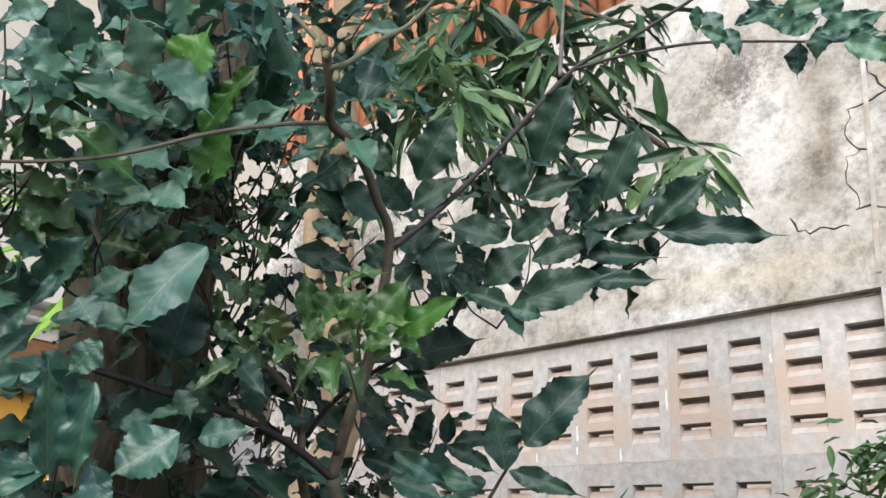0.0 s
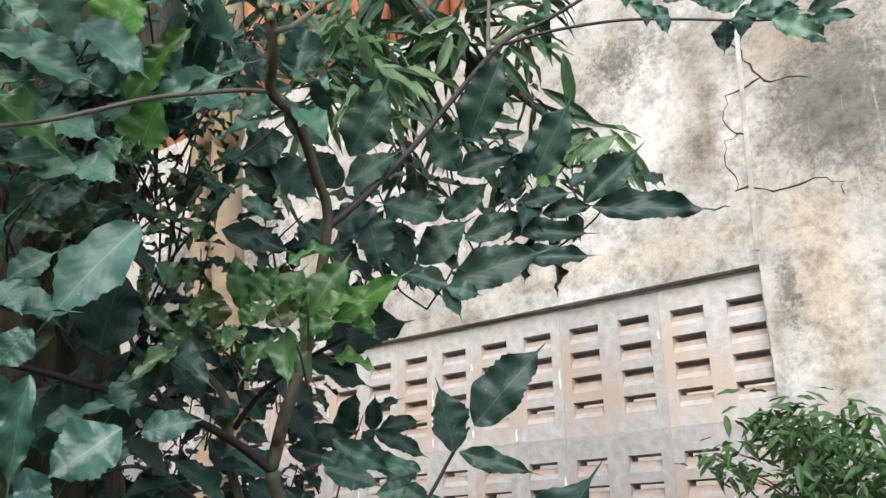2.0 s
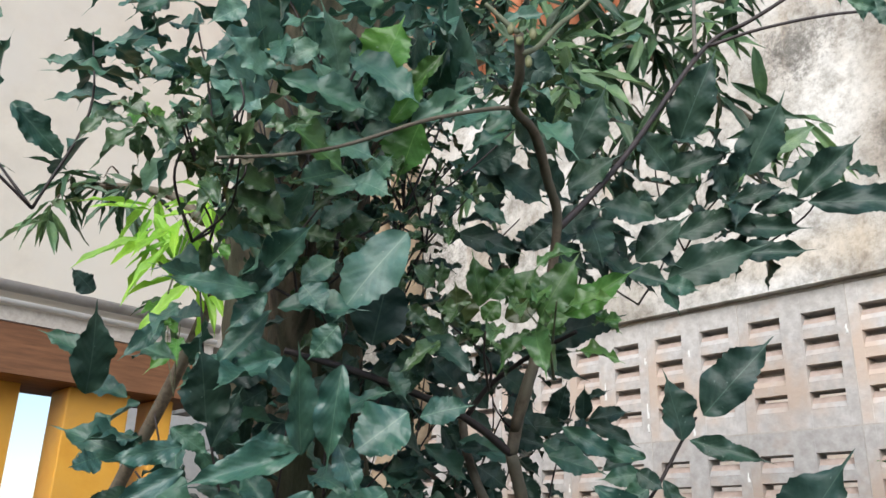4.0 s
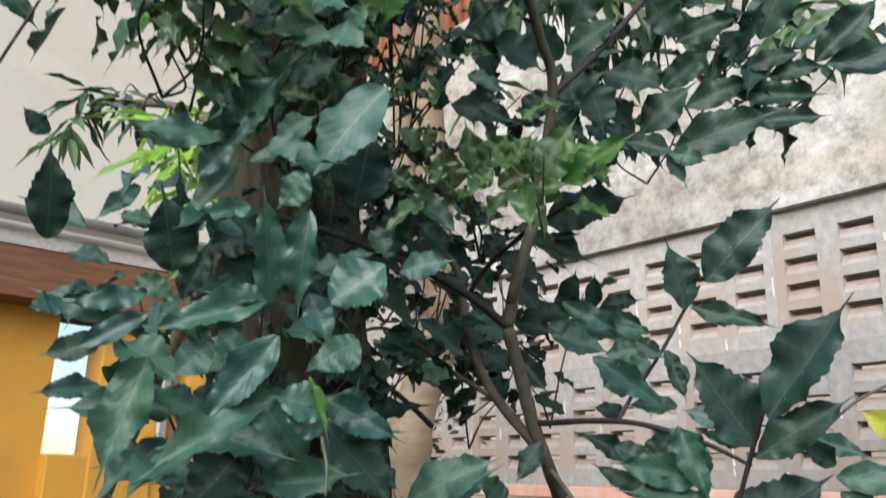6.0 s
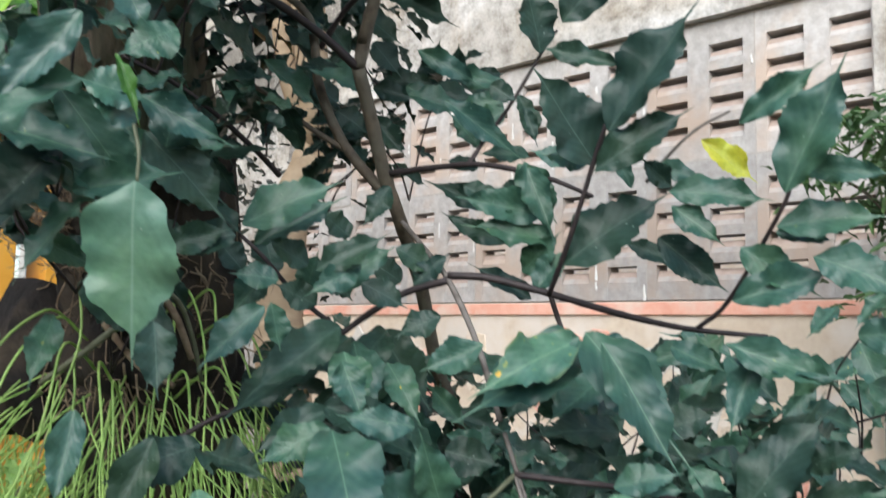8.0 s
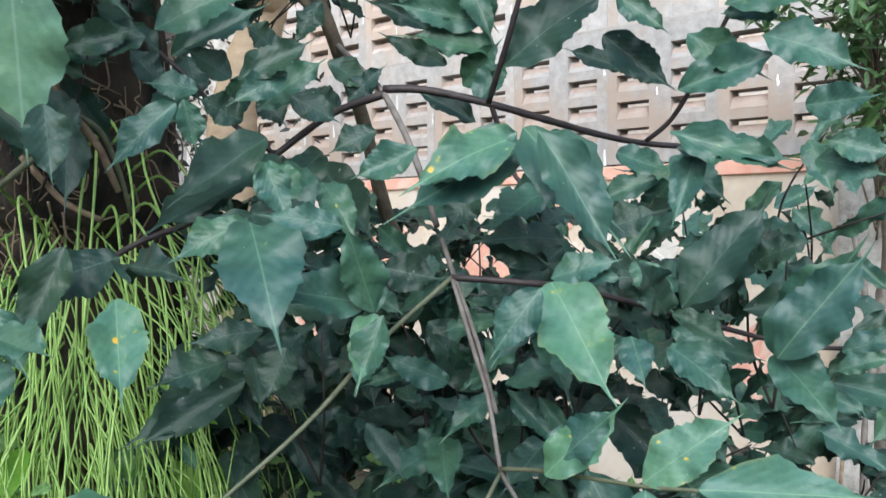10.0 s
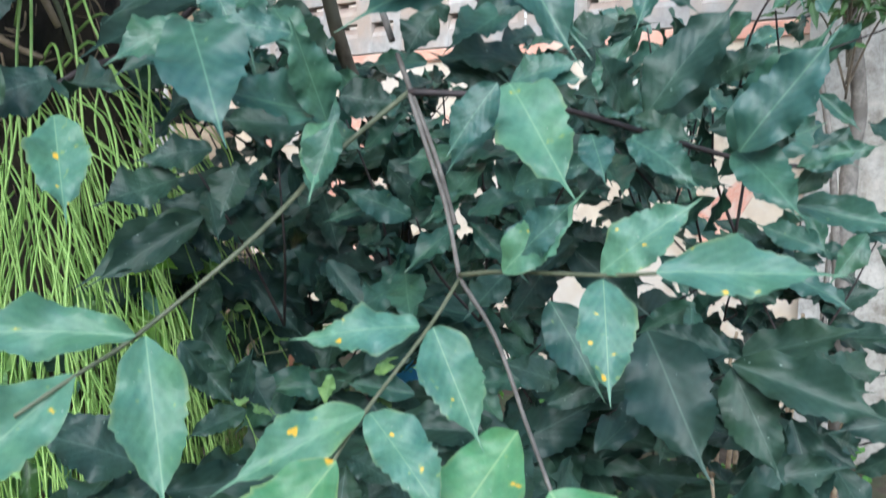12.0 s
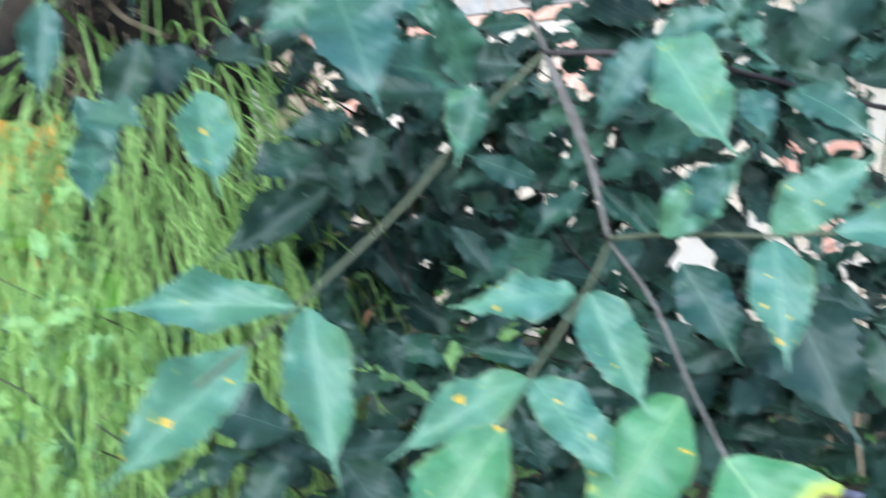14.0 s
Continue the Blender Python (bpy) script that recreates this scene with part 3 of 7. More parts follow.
# ---- house on the far side ----
HY = 6.0
house = thing("house", (1.0, HY, 0), "cream upper wall over an ochre porch with pipes", "house", kind="structure")
part("upper_wall", box((-6, HY, 3.02), (WALL - 0.01, HY + 0.2, 9)), CREAM, house)
part("ledge", box((-6, HY - 0.02, 2.93), (2.9, HY + 0.18, 3.018)), MORTAR, house)
part("eave_board", box((-6, HY - 0.05, 2.62), (2.9, HY + 0.6, 2.80)), EAVE, house)
part("eave_soffit", box((-6, HY - 0.01, 2.802), (2.9, HY + 1.8, 2.926)), EAVE, house)
bm = add_tube(bmesh.new(), [Vector((-6, HY - 0.06, 3.12)), Vector((2.9, HY - 0.06, 3.13))], 0.035, 0.035, 10)
part("grey_pipe", bm, GREY_PIPE, house, smooth=True)
bm = add_tube(bmesh.new(), [Vector((-6, HY - 0.05, 3.03)), Vector((2.9, HY - 0.05, 3.04))], 0.018, 0.018, 10)
part("white_conduit", bm, WHITE_PIPE, house, smooth=True)
part("porch_wall", box((-6, HY + 0.25, 0), (1.78, HY + 0.4, 2.62)), OCHRE, house)
part("porch_post", box((2.02, HY + 0.10, 0), (2.42, HY + 0.4, 2.62), 0.01), OCHRE, house)
part("porch_post", box((2.60, HY + 0.10, 0), (2.72, HY + 0.4, 2.62), 0.01), OCHRE, house)
part("porch_rail", box((1.78, HY + 0.12, 0), (2.9, HY + 0.30, 1.74), 0.01), OCHRE, house)
part("boundary", box((-6, HY - 0.02, 7.002), (WALL - 0.01, HY + 0.2, 7.4)), CREAM, house)
# plain walls that close the yard behind the camera
part("wall_west", box((-3.6, -6, 0), (-3.4, HY, 3.0)), CREAM, None).update_tag()
tagged(bpy.data.objects["wall_west"], "plain cream yard wall", "wall", kind="structure")

# ---- the broadleaf shrub in front, stem by stem and leaf by leaf ----
shrub = thing("broadleaf_shrub", (1.85, 2.05, 0), "tall glossy dark green broadleaf shrub with drooping toothed leaves", "shrub")
stem(shrub, STEM_BROWN, 0.0123, 0.0098, (1.792, 1.802, 0.941), (1.554, 1.692, 1.281), (1.440, 1.656, 1.409), (1.344, 1.611, 1.550), (1.247, 1.564, 1.641), (1.201, 1.555, 1.708), (1.159, 1.541, 1.780), (1.119, 1.527, 1.842))
stem(shrub, STEM_BROWN, 0.0095, 0.0081, (1.119, 1.527, 1.842), (1.122, 1.509, 1.916), (1.122, 1.480, 1.983), (1.126, 1.468, 2.023))
stem(shrub, STEM_BROWN, 0.0083, 0.0064, (1.118, 1.519, 1.876), (1.110, 1.476, 1.960), (1.115, 1.458, 2.032), (1.087, 1.403, 2.174), (1.032, 1.374, 2.219), (0.959, 1.337, 2.260), (0.900, 1.321, 2.268), (0.861, 1.275, 2.284), (0.827, 1.246, 2.315))
stem(shrub, STEM_DARK, 0.0058, 0.0031, (1.099, 1.411, 2.173), (1.159, 1.390, 2.243), (1.232, 1.361, 2.342), (1.389, 1.299, 2.580), (1.427, 1.228, 2.622), (1.457, 1.168, 2.658), (1.501, 1.078, 2.718))
stem(shrub, STEM_DARK, 0.0034, 0.0017, (1.393, 1.292, 2.584), (1.443, 1.216, 2.608), (1.497, 1.111, 2.614), (1.540, 1.017, 2.599), (1.585, 0.893, 2.568), (1.626, 0.767, 2.553))
stem(shrub, STEM_GREY, 0.0043, 0.0026, (1.366, 1.305, 2.561), (1.364, 1.301, 2.629), (1.347, 1.281, 2.755))
stem(shrub, STEM_BROWN, 0.0031, 0.0020, (0.900, 1.321, 2.268), (0.847, 1.315, 2.243), (0.786, 1.324, 2.213), (0.731, 1.325, 2.181), (0.655, 1.361, 2.136), (0.595, 1.395, 2.114), (0.538, 1.438, 2.105))
stem(shrub, STEM_GREEN, 0.004, 0.003, (0.827, 1.246, 2.315), (0.811, 1.257, 2.332), (0.790, 1.269, 2.353))
stem(shrub, STEM_GREEN, 0.004, 0.003, (0.842, 1.256, 2.297), (0.866, 1.249, 2.315), (0.910, 1.248, 2.370), (0.957, 1.245, 2.420), (0.973, 1.201, 2.461))
stem(shrub, STEM_DARK, 0.0064, 0.0043, (1.119, 1.527, 1.842), (1.064, 1.535, 1.873), (0.999, 1.541, 1.897), (0.926, 1.542, 1.911), (0.851, 1.533, 1.918), (0.790, 1.538, 1.926), (0.725, 1.560, 1.937))
stem(shrub, STEM_BROWN, 0.0085, 0.0059, (1.212, 1.564, 1.680), (1.181, 1.625, 1.759), (1.165, 1.668, 1.852), (1.170, 1.691, 1.931), (1.168, 1.712, 1.982), (1.140, 1.762, 2.034), (1.104, 1.793, 2.070))
stem(shrub, STEM_DARK, 0.0051, 0.0034, (1.178, 1.685, 1.922), (1.177, 1.632, 1.967), (1.169, 1.561, 1.993), (1.162, 1.507, 2.007), (1.169, 1.436, 2.028))
stem(shrub, STEM_BROWN, 0.0051, 0.0026, (1.182, 1.626, 1.751), (1.136, 1.667, 1.788), (1.090, 1.708, 1.834), (1.046, 1.751, 1.858), (1.001, 1.803, 1.835))
stem(shrub, STEM_GREY, 0.0041, 0.0034, (1.246, 1.564, 1.645), (1.194, 1.455, 1.584), (1.143, 1.370, 1.541), (1.099, 1.285, 1.465), (1.056, 1.214, 1.383))
stem(shrub, STEM_GREY, 0.0026, 0.0024, (1.061, 1.212, 1.370), (1.047, 1.184, 1.333), (1.024, 1.137, 1.271), (1.003, 1.102, 1.218))
stem(shrub, STEM_GREY, 0.0023, 0.0020, (1.043, 1.184, 1.333), (1.014, 1.137, 1.275), (0.999, 1.108, 1.233), (0.973, 1.075, 1.178))
stem(shrub, STEM_GREY, 0.0020, 0.0014, (0.973, 1.075, 1.178), (0.951, 1.025, 1.141), (0.922, 0.979, 1.091), (0.885, 0.935, 1.062))
stem(shrub, STEM_GREEN, 0.0018, 0.0012, (0.973, 1.075, 1.178), (0.913, 1.060, 1.151), (0.837, 1.058, 1.106), (0.799, 1.050, 1.087))
stem(shrub, STEM_GREEN, 0.002, 0.0014, (0.973, 1.075, 1.181), (0.964, 1.023, 1.190), (0.956, 0.938, 1.197), (0.953, 0.895, 1.203))
stem(shrub, STEM_GREEN, 0.0024, 0.0013, (1.043, 1.184, 1.333), (0.956, 1.195, 1.280), (0.862, 1.194, 1.219), (0.765, 1.214, 1.157), (0.703, 1.190, 1.146), (0.660, 1.190, 1.130))
stem(shrub, STEM_DARK, 0.0034, 0.0026, (1.043, 1.184, 1.333), (1.072, 1.130, 1.329), (1.105, 1.103, 1.324), (1.171, 1.064, 1.307), (1.317, 0.963, 1.258), (1.387, 0.904, 1.247))
stem(shrub, STEM_DARK, 0.0051, 0.0034, (1.143, 1.370, 1.541), (1.117, 1.432, 1.521), (1.080, 1.496, 1.472), (0.998, 1.525, 1.399), (0.916, 1.545, 1.364), (0.876, 1.597, 1.322))
stem(shrub, STEM_DARK, 0.0051, 0.0034, (1.142, 1.370, 1.547), (1.169, 1.326, 1.544), (1.208, 1.259, 1.525), (1.271, 1.210, 1.505), (1.338, 1.185, 1.493), (1.395, 1.155, 1.485), (1.459, 1.089, 1.478))
stem(shrub, STEM_DARK, 0.0034, 0.0026, (1.174, 1.237, 1.521), (1.150, 1.190, 1.588), (1.141, 1.154, 1.668), (1.137, 1.136, 1.706))
stem(shrub, STEM_DARK, 0.0034, 0.0026, (1.393, 1.158, 1.485), (1.399, 1.114, 1.524), (1.360, 1.030, 1.631), (1.353, 1.016, 1.663))
stem(shrub, STEM_GREY, 0.0026, 0.0017, (1.281, 1.167, 1.666), (1.278, 1.135, 1.695), (1.278, 1.099, 1.722), (1.294, 1.064, 1.742))
stem(shrub, STEM_DARK, 0.0051, 0.0026, (1.205, 1.551, 1.708), (1.218, 1.448, 1.709), (1.222, 1.371, 1.702), (1.235, 1.287, 1.678), (1.238, 1.217, 1.647))
stem(shrub, STEM_DARK, 0.0034, 0.0021, (1.224, 1.412, 1.706), (1.251, 1.405, 1.745), (1.272, 1.371, 1.802), (1.291, 1.337, 1.868), (1.303, 1.318, 1.902))
stem(shrub, STEM_DARK, 0.0034, 0.0026, (1.080, 1.496, 1.472), (1.035, 1.535, 1.517), (0.999, 1.564, 1.567), (0.975, 1.583, 1.595))
stem(shrub, STEM_DARK, 0.0034, 0.0026, (1.208, 1.259, 1.525), (1.222, 1.252, 1.484), (1.208, 1.219, 1.433), (1.236, 1.190, 1.427))
stem(shrub, STEM_DARK, 0.0043, 0.0026, (1.093, 1.665, 1.701), (1.031, 1.644, 1.728), (0.950, 1.634, 1.767), (0.882, 1.620, 1.787), (0.814, 1.609, 1.798))
stem(shrub, STEM_GREEN, 0.002, 0.0015, (0.708, 1.363, 1.655), (0.705, 1.346, 1.627), (0.703, 1.342, 1.600))
leaf(shrub, "Y", 1.293, 1.100, 1.712, 1.328, 1.043, 1.659, -0.80, -0.59, 0.11, 0.40)
leaf(shrub, "M", 1.125, 1.152, 1.465, 0.963, 1.191, 1.405, -0.40, -0.64, 0.66, 0.38)
leaf(shrub, "M", 1.123, 1.154, 1.468, 1.113, 1.054, 1.431, -0.78, -0.15, 0.60, 0.38)
leaf(shrub, "M", 1.138, 1.143, 1.448, 1.109, 1.038, 1.389, -0.73, -0.17, 0.66, 0.42)
leaf(shrub, "D", 1.052, 1.454, 1.464, 0.866, 1.448, 1.379, -0.32, -0.58, 0.74, 0.35)
leaf(shrub, "M", 1.057, 1.449, 1.460, 1.012, 1.367, 1.375, -0.52, -0.46, 0.72, 0.42)
leaf(shrub, "M", 0.837, 1.228, 1.389, 0.789, 1.134, 1.309, -0.44, -0.44, 0.78, 0.53)
leaf(shrub, "M", 0.932, 1.181, 1.309, 0.888, 1.168, 1.388, -0.39, -0.85, -0.36, 0.43)
leaf(shrub, "L", 0.932, 1.181, 1.307, 0.881, 1.151, 1.254, -0.46, -0.52, 0.72, 0.43)
leaf(shrub, "M", 0.934, 1.194, 1.314, 0.834, 1.202, 1.340, 0.04, -0.90, 0.44, 0.43)
leaf(shrub, "L", 0.807, 1.389, 1.317, 0.769, 1.314, 1.237, -0.35, -0.59, 0.73, 0.43)
leaf(shrub, "M", 1.027, 1.069, 1.326, 0.958, 1.075, 1.267, -0.59, -0.50, 0.63, 0.43)
leaf(shrub, "L", 1.015, 1.052, 1.334, 0.963, 0.962, 1.256, -0.64, -0.26, 0.72, 0.47)
leaf(shrub, "M", 1.052, 1.070, 1.331, 1.056, 1.003, 1.345, -0.80, 0.08, 0.59, 0.34)
leaf(shrub, "D", 1.060, 0.969, 1.309, 1.004, 0.971, 1.361, -0.27, -0.93, -0.26, 0.43)
leaf(shrub, "M", 1.006, 0.941, 1.292, 0.982, 0.877, 1.264, -0.70, -0.06, 0.72, 0.43)
leaf(shrub, "M", 1.120, 0.901, 1.275, 1.100, 0.827, 1.374, -0.98, 0.20, -0.05, 0.43)
leaf(shrub, "D", 1.243, 1.033, 1.292, 1.243, 0.950, 1.423, -1.00, -0.03, -0.02, 0.43)
leaf(shrub, "M", 1.099, 0.894, 1.279, 1.051, 0.829, 1.237, -0.64, -0.01, 0.76, 0.43)
leaf(shrub, "M", 1.130, 0.858, 1.264, 1.144, 0.811, 1.282, -0.86, -0.06, 0.50, 0.34)
leaf(shrub, "M", 1.088, 1.130, 1.476, 1.066, 1.005, 1.369, -0.77, -0.34, 0.54, 0.39)
leaf(shrub, "L", 1.084, 1.134, 1.471, 0.962, 1.172, 1.423, -0.43, -0.72, 0.55, 0.39)
leaf(shrub, "M", 1.183, 1.018, 1.458, 1.159, 0.893, 1.443, -0.77, 0.07, 0.63, 0.30)
leaf(shrub, "M", 1.188, 0.997, 1.457, 1.136, 1.001, 1.381, -0.77, -0.38, 0.51, 0.34)
leaf(shrub, "D", 1.201, 1.156, 1.368, 1.096, 1.202, 1.372, -0.29, -0.71, 0.64, 0.39)
leaf(shrub, "D", 1.231, 1.124, 1.286, 1.139, 1.152, 1.353, -0.13, -0.97, 0.23, 0.43)
leaf(shrub, "M", 1.024, 0.982, 1.294, 0.996, 0.954, 1.257, -0.65, -0.28, 0.70, 0.52)
leaf(shrub, "M", 0.961, 1.357, 1.452, 0.944, 1.303, 1.379, -0.56, -0.60, 0.58, 0.52)
leaf(shrub, "D", 0.990, 1.399, 1.478, 0.865, 1.394, 1.411, -0.28, -0.77, 0.57, 0.39)
leaf(shrub, "D", 0.917, 1.334, 1.396, 0.941, 1.230, 1.379, -0.77, -0.28, 0.58, 0.39)
leaf(shrub, "D", 0.920, 1.330, 1.394, 0.838, 1.352, 1.353, -0.44, -0.75, 0.50, 0.39)
leaf(shrub, "D", 0.875, 1.610, 1.503, 0.848, 1.569, 1.405, -0.40, -0.80, 0.44, 0.43)
leaf(shrub, "D", 0.835, 1.432, 1.355, 0.745, 1.462, 1.323, -0.43, -0.77, 0.47, 0.52)
leaf(shrub, "D", 0.839, 1.428, 1.349, 0.824, 1.291, 1.338, -0.58, -0.01, 0.81, 0.30)
leaf(shrub, "M", 0.671, 1.318, 1.303, 0.674, 1.238, 1.300, -0.56, -0.05, 0.83, 0.43)
leaf(shrub, "M", 0.673, 1.317, 1.290, 0.646, 1.273, 1.240, -0.26, -0.65, 0.71, 0.43)
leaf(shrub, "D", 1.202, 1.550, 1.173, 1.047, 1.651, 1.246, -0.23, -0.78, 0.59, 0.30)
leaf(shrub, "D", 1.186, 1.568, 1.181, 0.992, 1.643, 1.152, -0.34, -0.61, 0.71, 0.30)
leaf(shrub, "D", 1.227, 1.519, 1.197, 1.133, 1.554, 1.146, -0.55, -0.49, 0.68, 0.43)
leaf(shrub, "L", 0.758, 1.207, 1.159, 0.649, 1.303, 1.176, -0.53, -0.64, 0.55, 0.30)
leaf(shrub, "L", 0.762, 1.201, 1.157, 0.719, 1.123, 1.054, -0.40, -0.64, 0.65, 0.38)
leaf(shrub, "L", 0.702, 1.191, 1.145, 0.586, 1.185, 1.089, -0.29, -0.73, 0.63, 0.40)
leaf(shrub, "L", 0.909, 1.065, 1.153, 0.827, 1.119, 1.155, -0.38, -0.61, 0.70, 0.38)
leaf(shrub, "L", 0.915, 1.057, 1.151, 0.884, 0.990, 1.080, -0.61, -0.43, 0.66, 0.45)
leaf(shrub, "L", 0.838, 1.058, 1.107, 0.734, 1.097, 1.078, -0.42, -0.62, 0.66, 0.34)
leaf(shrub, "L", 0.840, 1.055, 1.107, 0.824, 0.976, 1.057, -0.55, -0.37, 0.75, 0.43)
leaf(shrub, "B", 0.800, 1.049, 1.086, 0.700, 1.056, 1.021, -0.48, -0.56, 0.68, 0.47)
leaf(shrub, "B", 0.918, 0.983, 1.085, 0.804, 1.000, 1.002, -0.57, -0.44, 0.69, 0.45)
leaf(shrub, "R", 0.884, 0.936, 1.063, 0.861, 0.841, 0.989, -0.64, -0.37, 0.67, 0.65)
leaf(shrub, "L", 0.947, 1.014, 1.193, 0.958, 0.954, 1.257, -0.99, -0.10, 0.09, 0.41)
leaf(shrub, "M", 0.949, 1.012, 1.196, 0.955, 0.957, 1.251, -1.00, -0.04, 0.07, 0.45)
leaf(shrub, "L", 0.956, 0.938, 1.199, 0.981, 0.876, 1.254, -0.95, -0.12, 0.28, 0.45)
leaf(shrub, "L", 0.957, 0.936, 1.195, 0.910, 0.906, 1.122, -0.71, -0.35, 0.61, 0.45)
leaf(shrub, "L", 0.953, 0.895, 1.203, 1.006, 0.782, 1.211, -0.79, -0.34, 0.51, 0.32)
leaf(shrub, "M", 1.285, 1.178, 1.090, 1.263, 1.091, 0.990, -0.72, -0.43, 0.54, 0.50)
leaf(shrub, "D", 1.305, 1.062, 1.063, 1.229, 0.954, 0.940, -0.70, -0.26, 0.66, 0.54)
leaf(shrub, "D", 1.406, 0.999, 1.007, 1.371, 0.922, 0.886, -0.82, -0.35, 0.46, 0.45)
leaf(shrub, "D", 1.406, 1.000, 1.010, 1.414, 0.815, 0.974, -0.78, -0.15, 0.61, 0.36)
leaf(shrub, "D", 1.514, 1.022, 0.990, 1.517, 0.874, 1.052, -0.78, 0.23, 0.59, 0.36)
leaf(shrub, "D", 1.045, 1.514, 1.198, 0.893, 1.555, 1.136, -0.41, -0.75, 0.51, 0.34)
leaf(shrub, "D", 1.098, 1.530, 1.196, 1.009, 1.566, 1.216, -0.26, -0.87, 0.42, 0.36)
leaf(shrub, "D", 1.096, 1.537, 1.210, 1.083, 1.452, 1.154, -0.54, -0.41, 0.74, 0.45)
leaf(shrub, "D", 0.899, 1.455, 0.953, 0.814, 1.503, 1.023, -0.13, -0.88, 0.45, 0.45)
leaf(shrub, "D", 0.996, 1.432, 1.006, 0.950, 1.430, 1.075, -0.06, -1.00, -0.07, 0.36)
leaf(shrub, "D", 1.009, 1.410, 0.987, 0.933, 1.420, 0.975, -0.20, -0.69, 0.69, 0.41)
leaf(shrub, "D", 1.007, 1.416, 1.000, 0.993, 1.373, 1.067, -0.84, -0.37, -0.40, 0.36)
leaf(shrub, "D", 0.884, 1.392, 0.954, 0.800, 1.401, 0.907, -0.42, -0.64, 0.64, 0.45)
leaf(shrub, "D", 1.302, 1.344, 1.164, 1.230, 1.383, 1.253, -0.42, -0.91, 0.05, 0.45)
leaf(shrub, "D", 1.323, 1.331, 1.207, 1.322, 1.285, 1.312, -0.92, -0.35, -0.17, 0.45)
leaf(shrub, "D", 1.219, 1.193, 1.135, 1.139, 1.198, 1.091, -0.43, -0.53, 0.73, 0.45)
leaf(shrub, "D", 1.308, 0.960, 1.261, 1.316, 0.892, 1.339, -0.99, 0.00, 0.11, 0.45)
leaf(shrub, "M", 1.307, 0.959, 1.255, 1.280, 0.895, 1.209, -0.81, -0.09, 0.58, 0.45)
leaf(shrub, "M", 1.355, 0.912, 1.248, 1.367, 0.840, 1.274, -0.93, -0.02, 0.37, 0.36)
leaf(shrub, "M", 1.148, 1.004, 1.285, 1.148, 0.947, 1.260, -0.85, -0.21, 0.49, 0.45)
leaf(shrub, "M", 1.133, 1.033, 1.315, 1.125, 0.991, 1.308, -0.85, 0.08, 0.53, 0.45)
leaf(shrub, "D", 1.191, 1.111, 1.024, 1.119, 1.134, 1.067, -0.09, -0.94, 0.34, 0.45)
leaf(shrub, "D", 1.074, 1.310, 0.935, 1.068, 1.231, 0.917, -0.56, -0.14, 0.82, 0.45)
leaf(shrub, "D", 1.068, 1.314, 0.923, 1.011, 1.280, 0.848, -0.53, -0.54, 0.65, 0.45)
leaf(shrub, "M", 1.262, 1.124, 1.463, 1.253, 1.051, 1.438, -0.81, -0.10, 0.58, 0.42)
leaf(shrub, "M", 1.248, 1.052, 1.456, 1.228, 0.981, 1.406, -0.79, -0.18, 0.59, 0.42)
leaf(shrub, "D", 1.119, 1.453, 1.477, 1.019, 1.425, 1.413, -0.30, -0.60, 0.74, 0.42)
leaf(shrub, "M", 1.088, 1.420, 1.437, 1.073, 1.346, 1.372, -0.61, -0.45, 0.65, 0.42)
leaf(shrub, "D", 1.012, 1.502, 1.434, 0.916, 1.468, 1.384, -0.17, -0.63, 0.76, 0.42)
leaf(shrub, "D", 1.265, 1.307, 1.424, 1.186, 1.311, 1.454, 0.06, -0.96, 0.29, 0.42)
leaf(shrub, "M", 1.230, 1.198, 1.421, 1.123, 1.201, 1.384, -0.28, -0.57, 0.78, 0.42)
leaf(shrub, "D", 1.252, 1.177, 1.402, 1.183, 1.181, 1.381, -0.26, -0.56, 0.78, 0.42)
leaf(shrub, "M", 0.757, 1.617, 1.486, 0.715, 1.574, 1.412, -0.28, -0.75, 0.60, 0.38)
leaf(shrub, "M", 1.371, 0.951, 1.473, 1.340, 0.914, 1.411, -0.83, -0.19, 0.53, 0.43)
leaf(shrub, "D", 1.264, 1.617, 1.472, 1.245, 1.490, 1.364, -0.63, -0.45, 0.64, 0.43)
leaf(shrub, "D", 1.364, 1.511, 1.220, 1.339, 1.383, 1.291, -0.94, 0.29, 0.20, 0.43)
leaf(shrub, "M", 0.698, 1.424, 1.397, 0.673, 1.401, 1.314, -0.38, -0.85, 0.36, 0.35)
leaf(shrub, "D", 0.779, 1.426, 1.366, 0.732, 1.428, 1.271, -0.55, -0.80, 0.25, 0.38)
leaf(shrub, "M", 0.702, 1.398, 1.320, 0.715, 1.358, 1.261, -0.34, -0.81, 0.48, 0.38)
stem(shrub, ROOT, 0.006, 0.005, (1.157, 1.996, 2.276), (1.223, 1.978, 2.227), (1.270, 1.942, 2.191))
stem(shrub, STEM_BROWN, 0.0043, 0.0034, (0.948, 1.728, 2.077), (0.976, 1.707, 2.056), (0.993, 1.704, 2.026), (1.014, 1.696, 1.996))
leaf(shrub, "M", 0.667, 1.529, 1.468, 0.624, 1.526, 1.423, -0.38, -0.83, 0.42, 0.38)
stem(shrub, ROOT, 0.0022, 0.0018, (1.321, 0.989, 0.900), (1.319, 0.986, 0.883), (1.317, 0.983, 0.864))
stem(shrub, ROOT, 0.0030, 0.0022, (1.592, 1.019, 0.779), (1.586, 1.018, 0.752), (1.575, 1.017, 0.709))
stem(shrub, ROOT, 0.0022, 0.0018, (1.371, 0.924, 0.889), (1.369, 0.920, 0.870), (1.366, 0.916, 0.850))
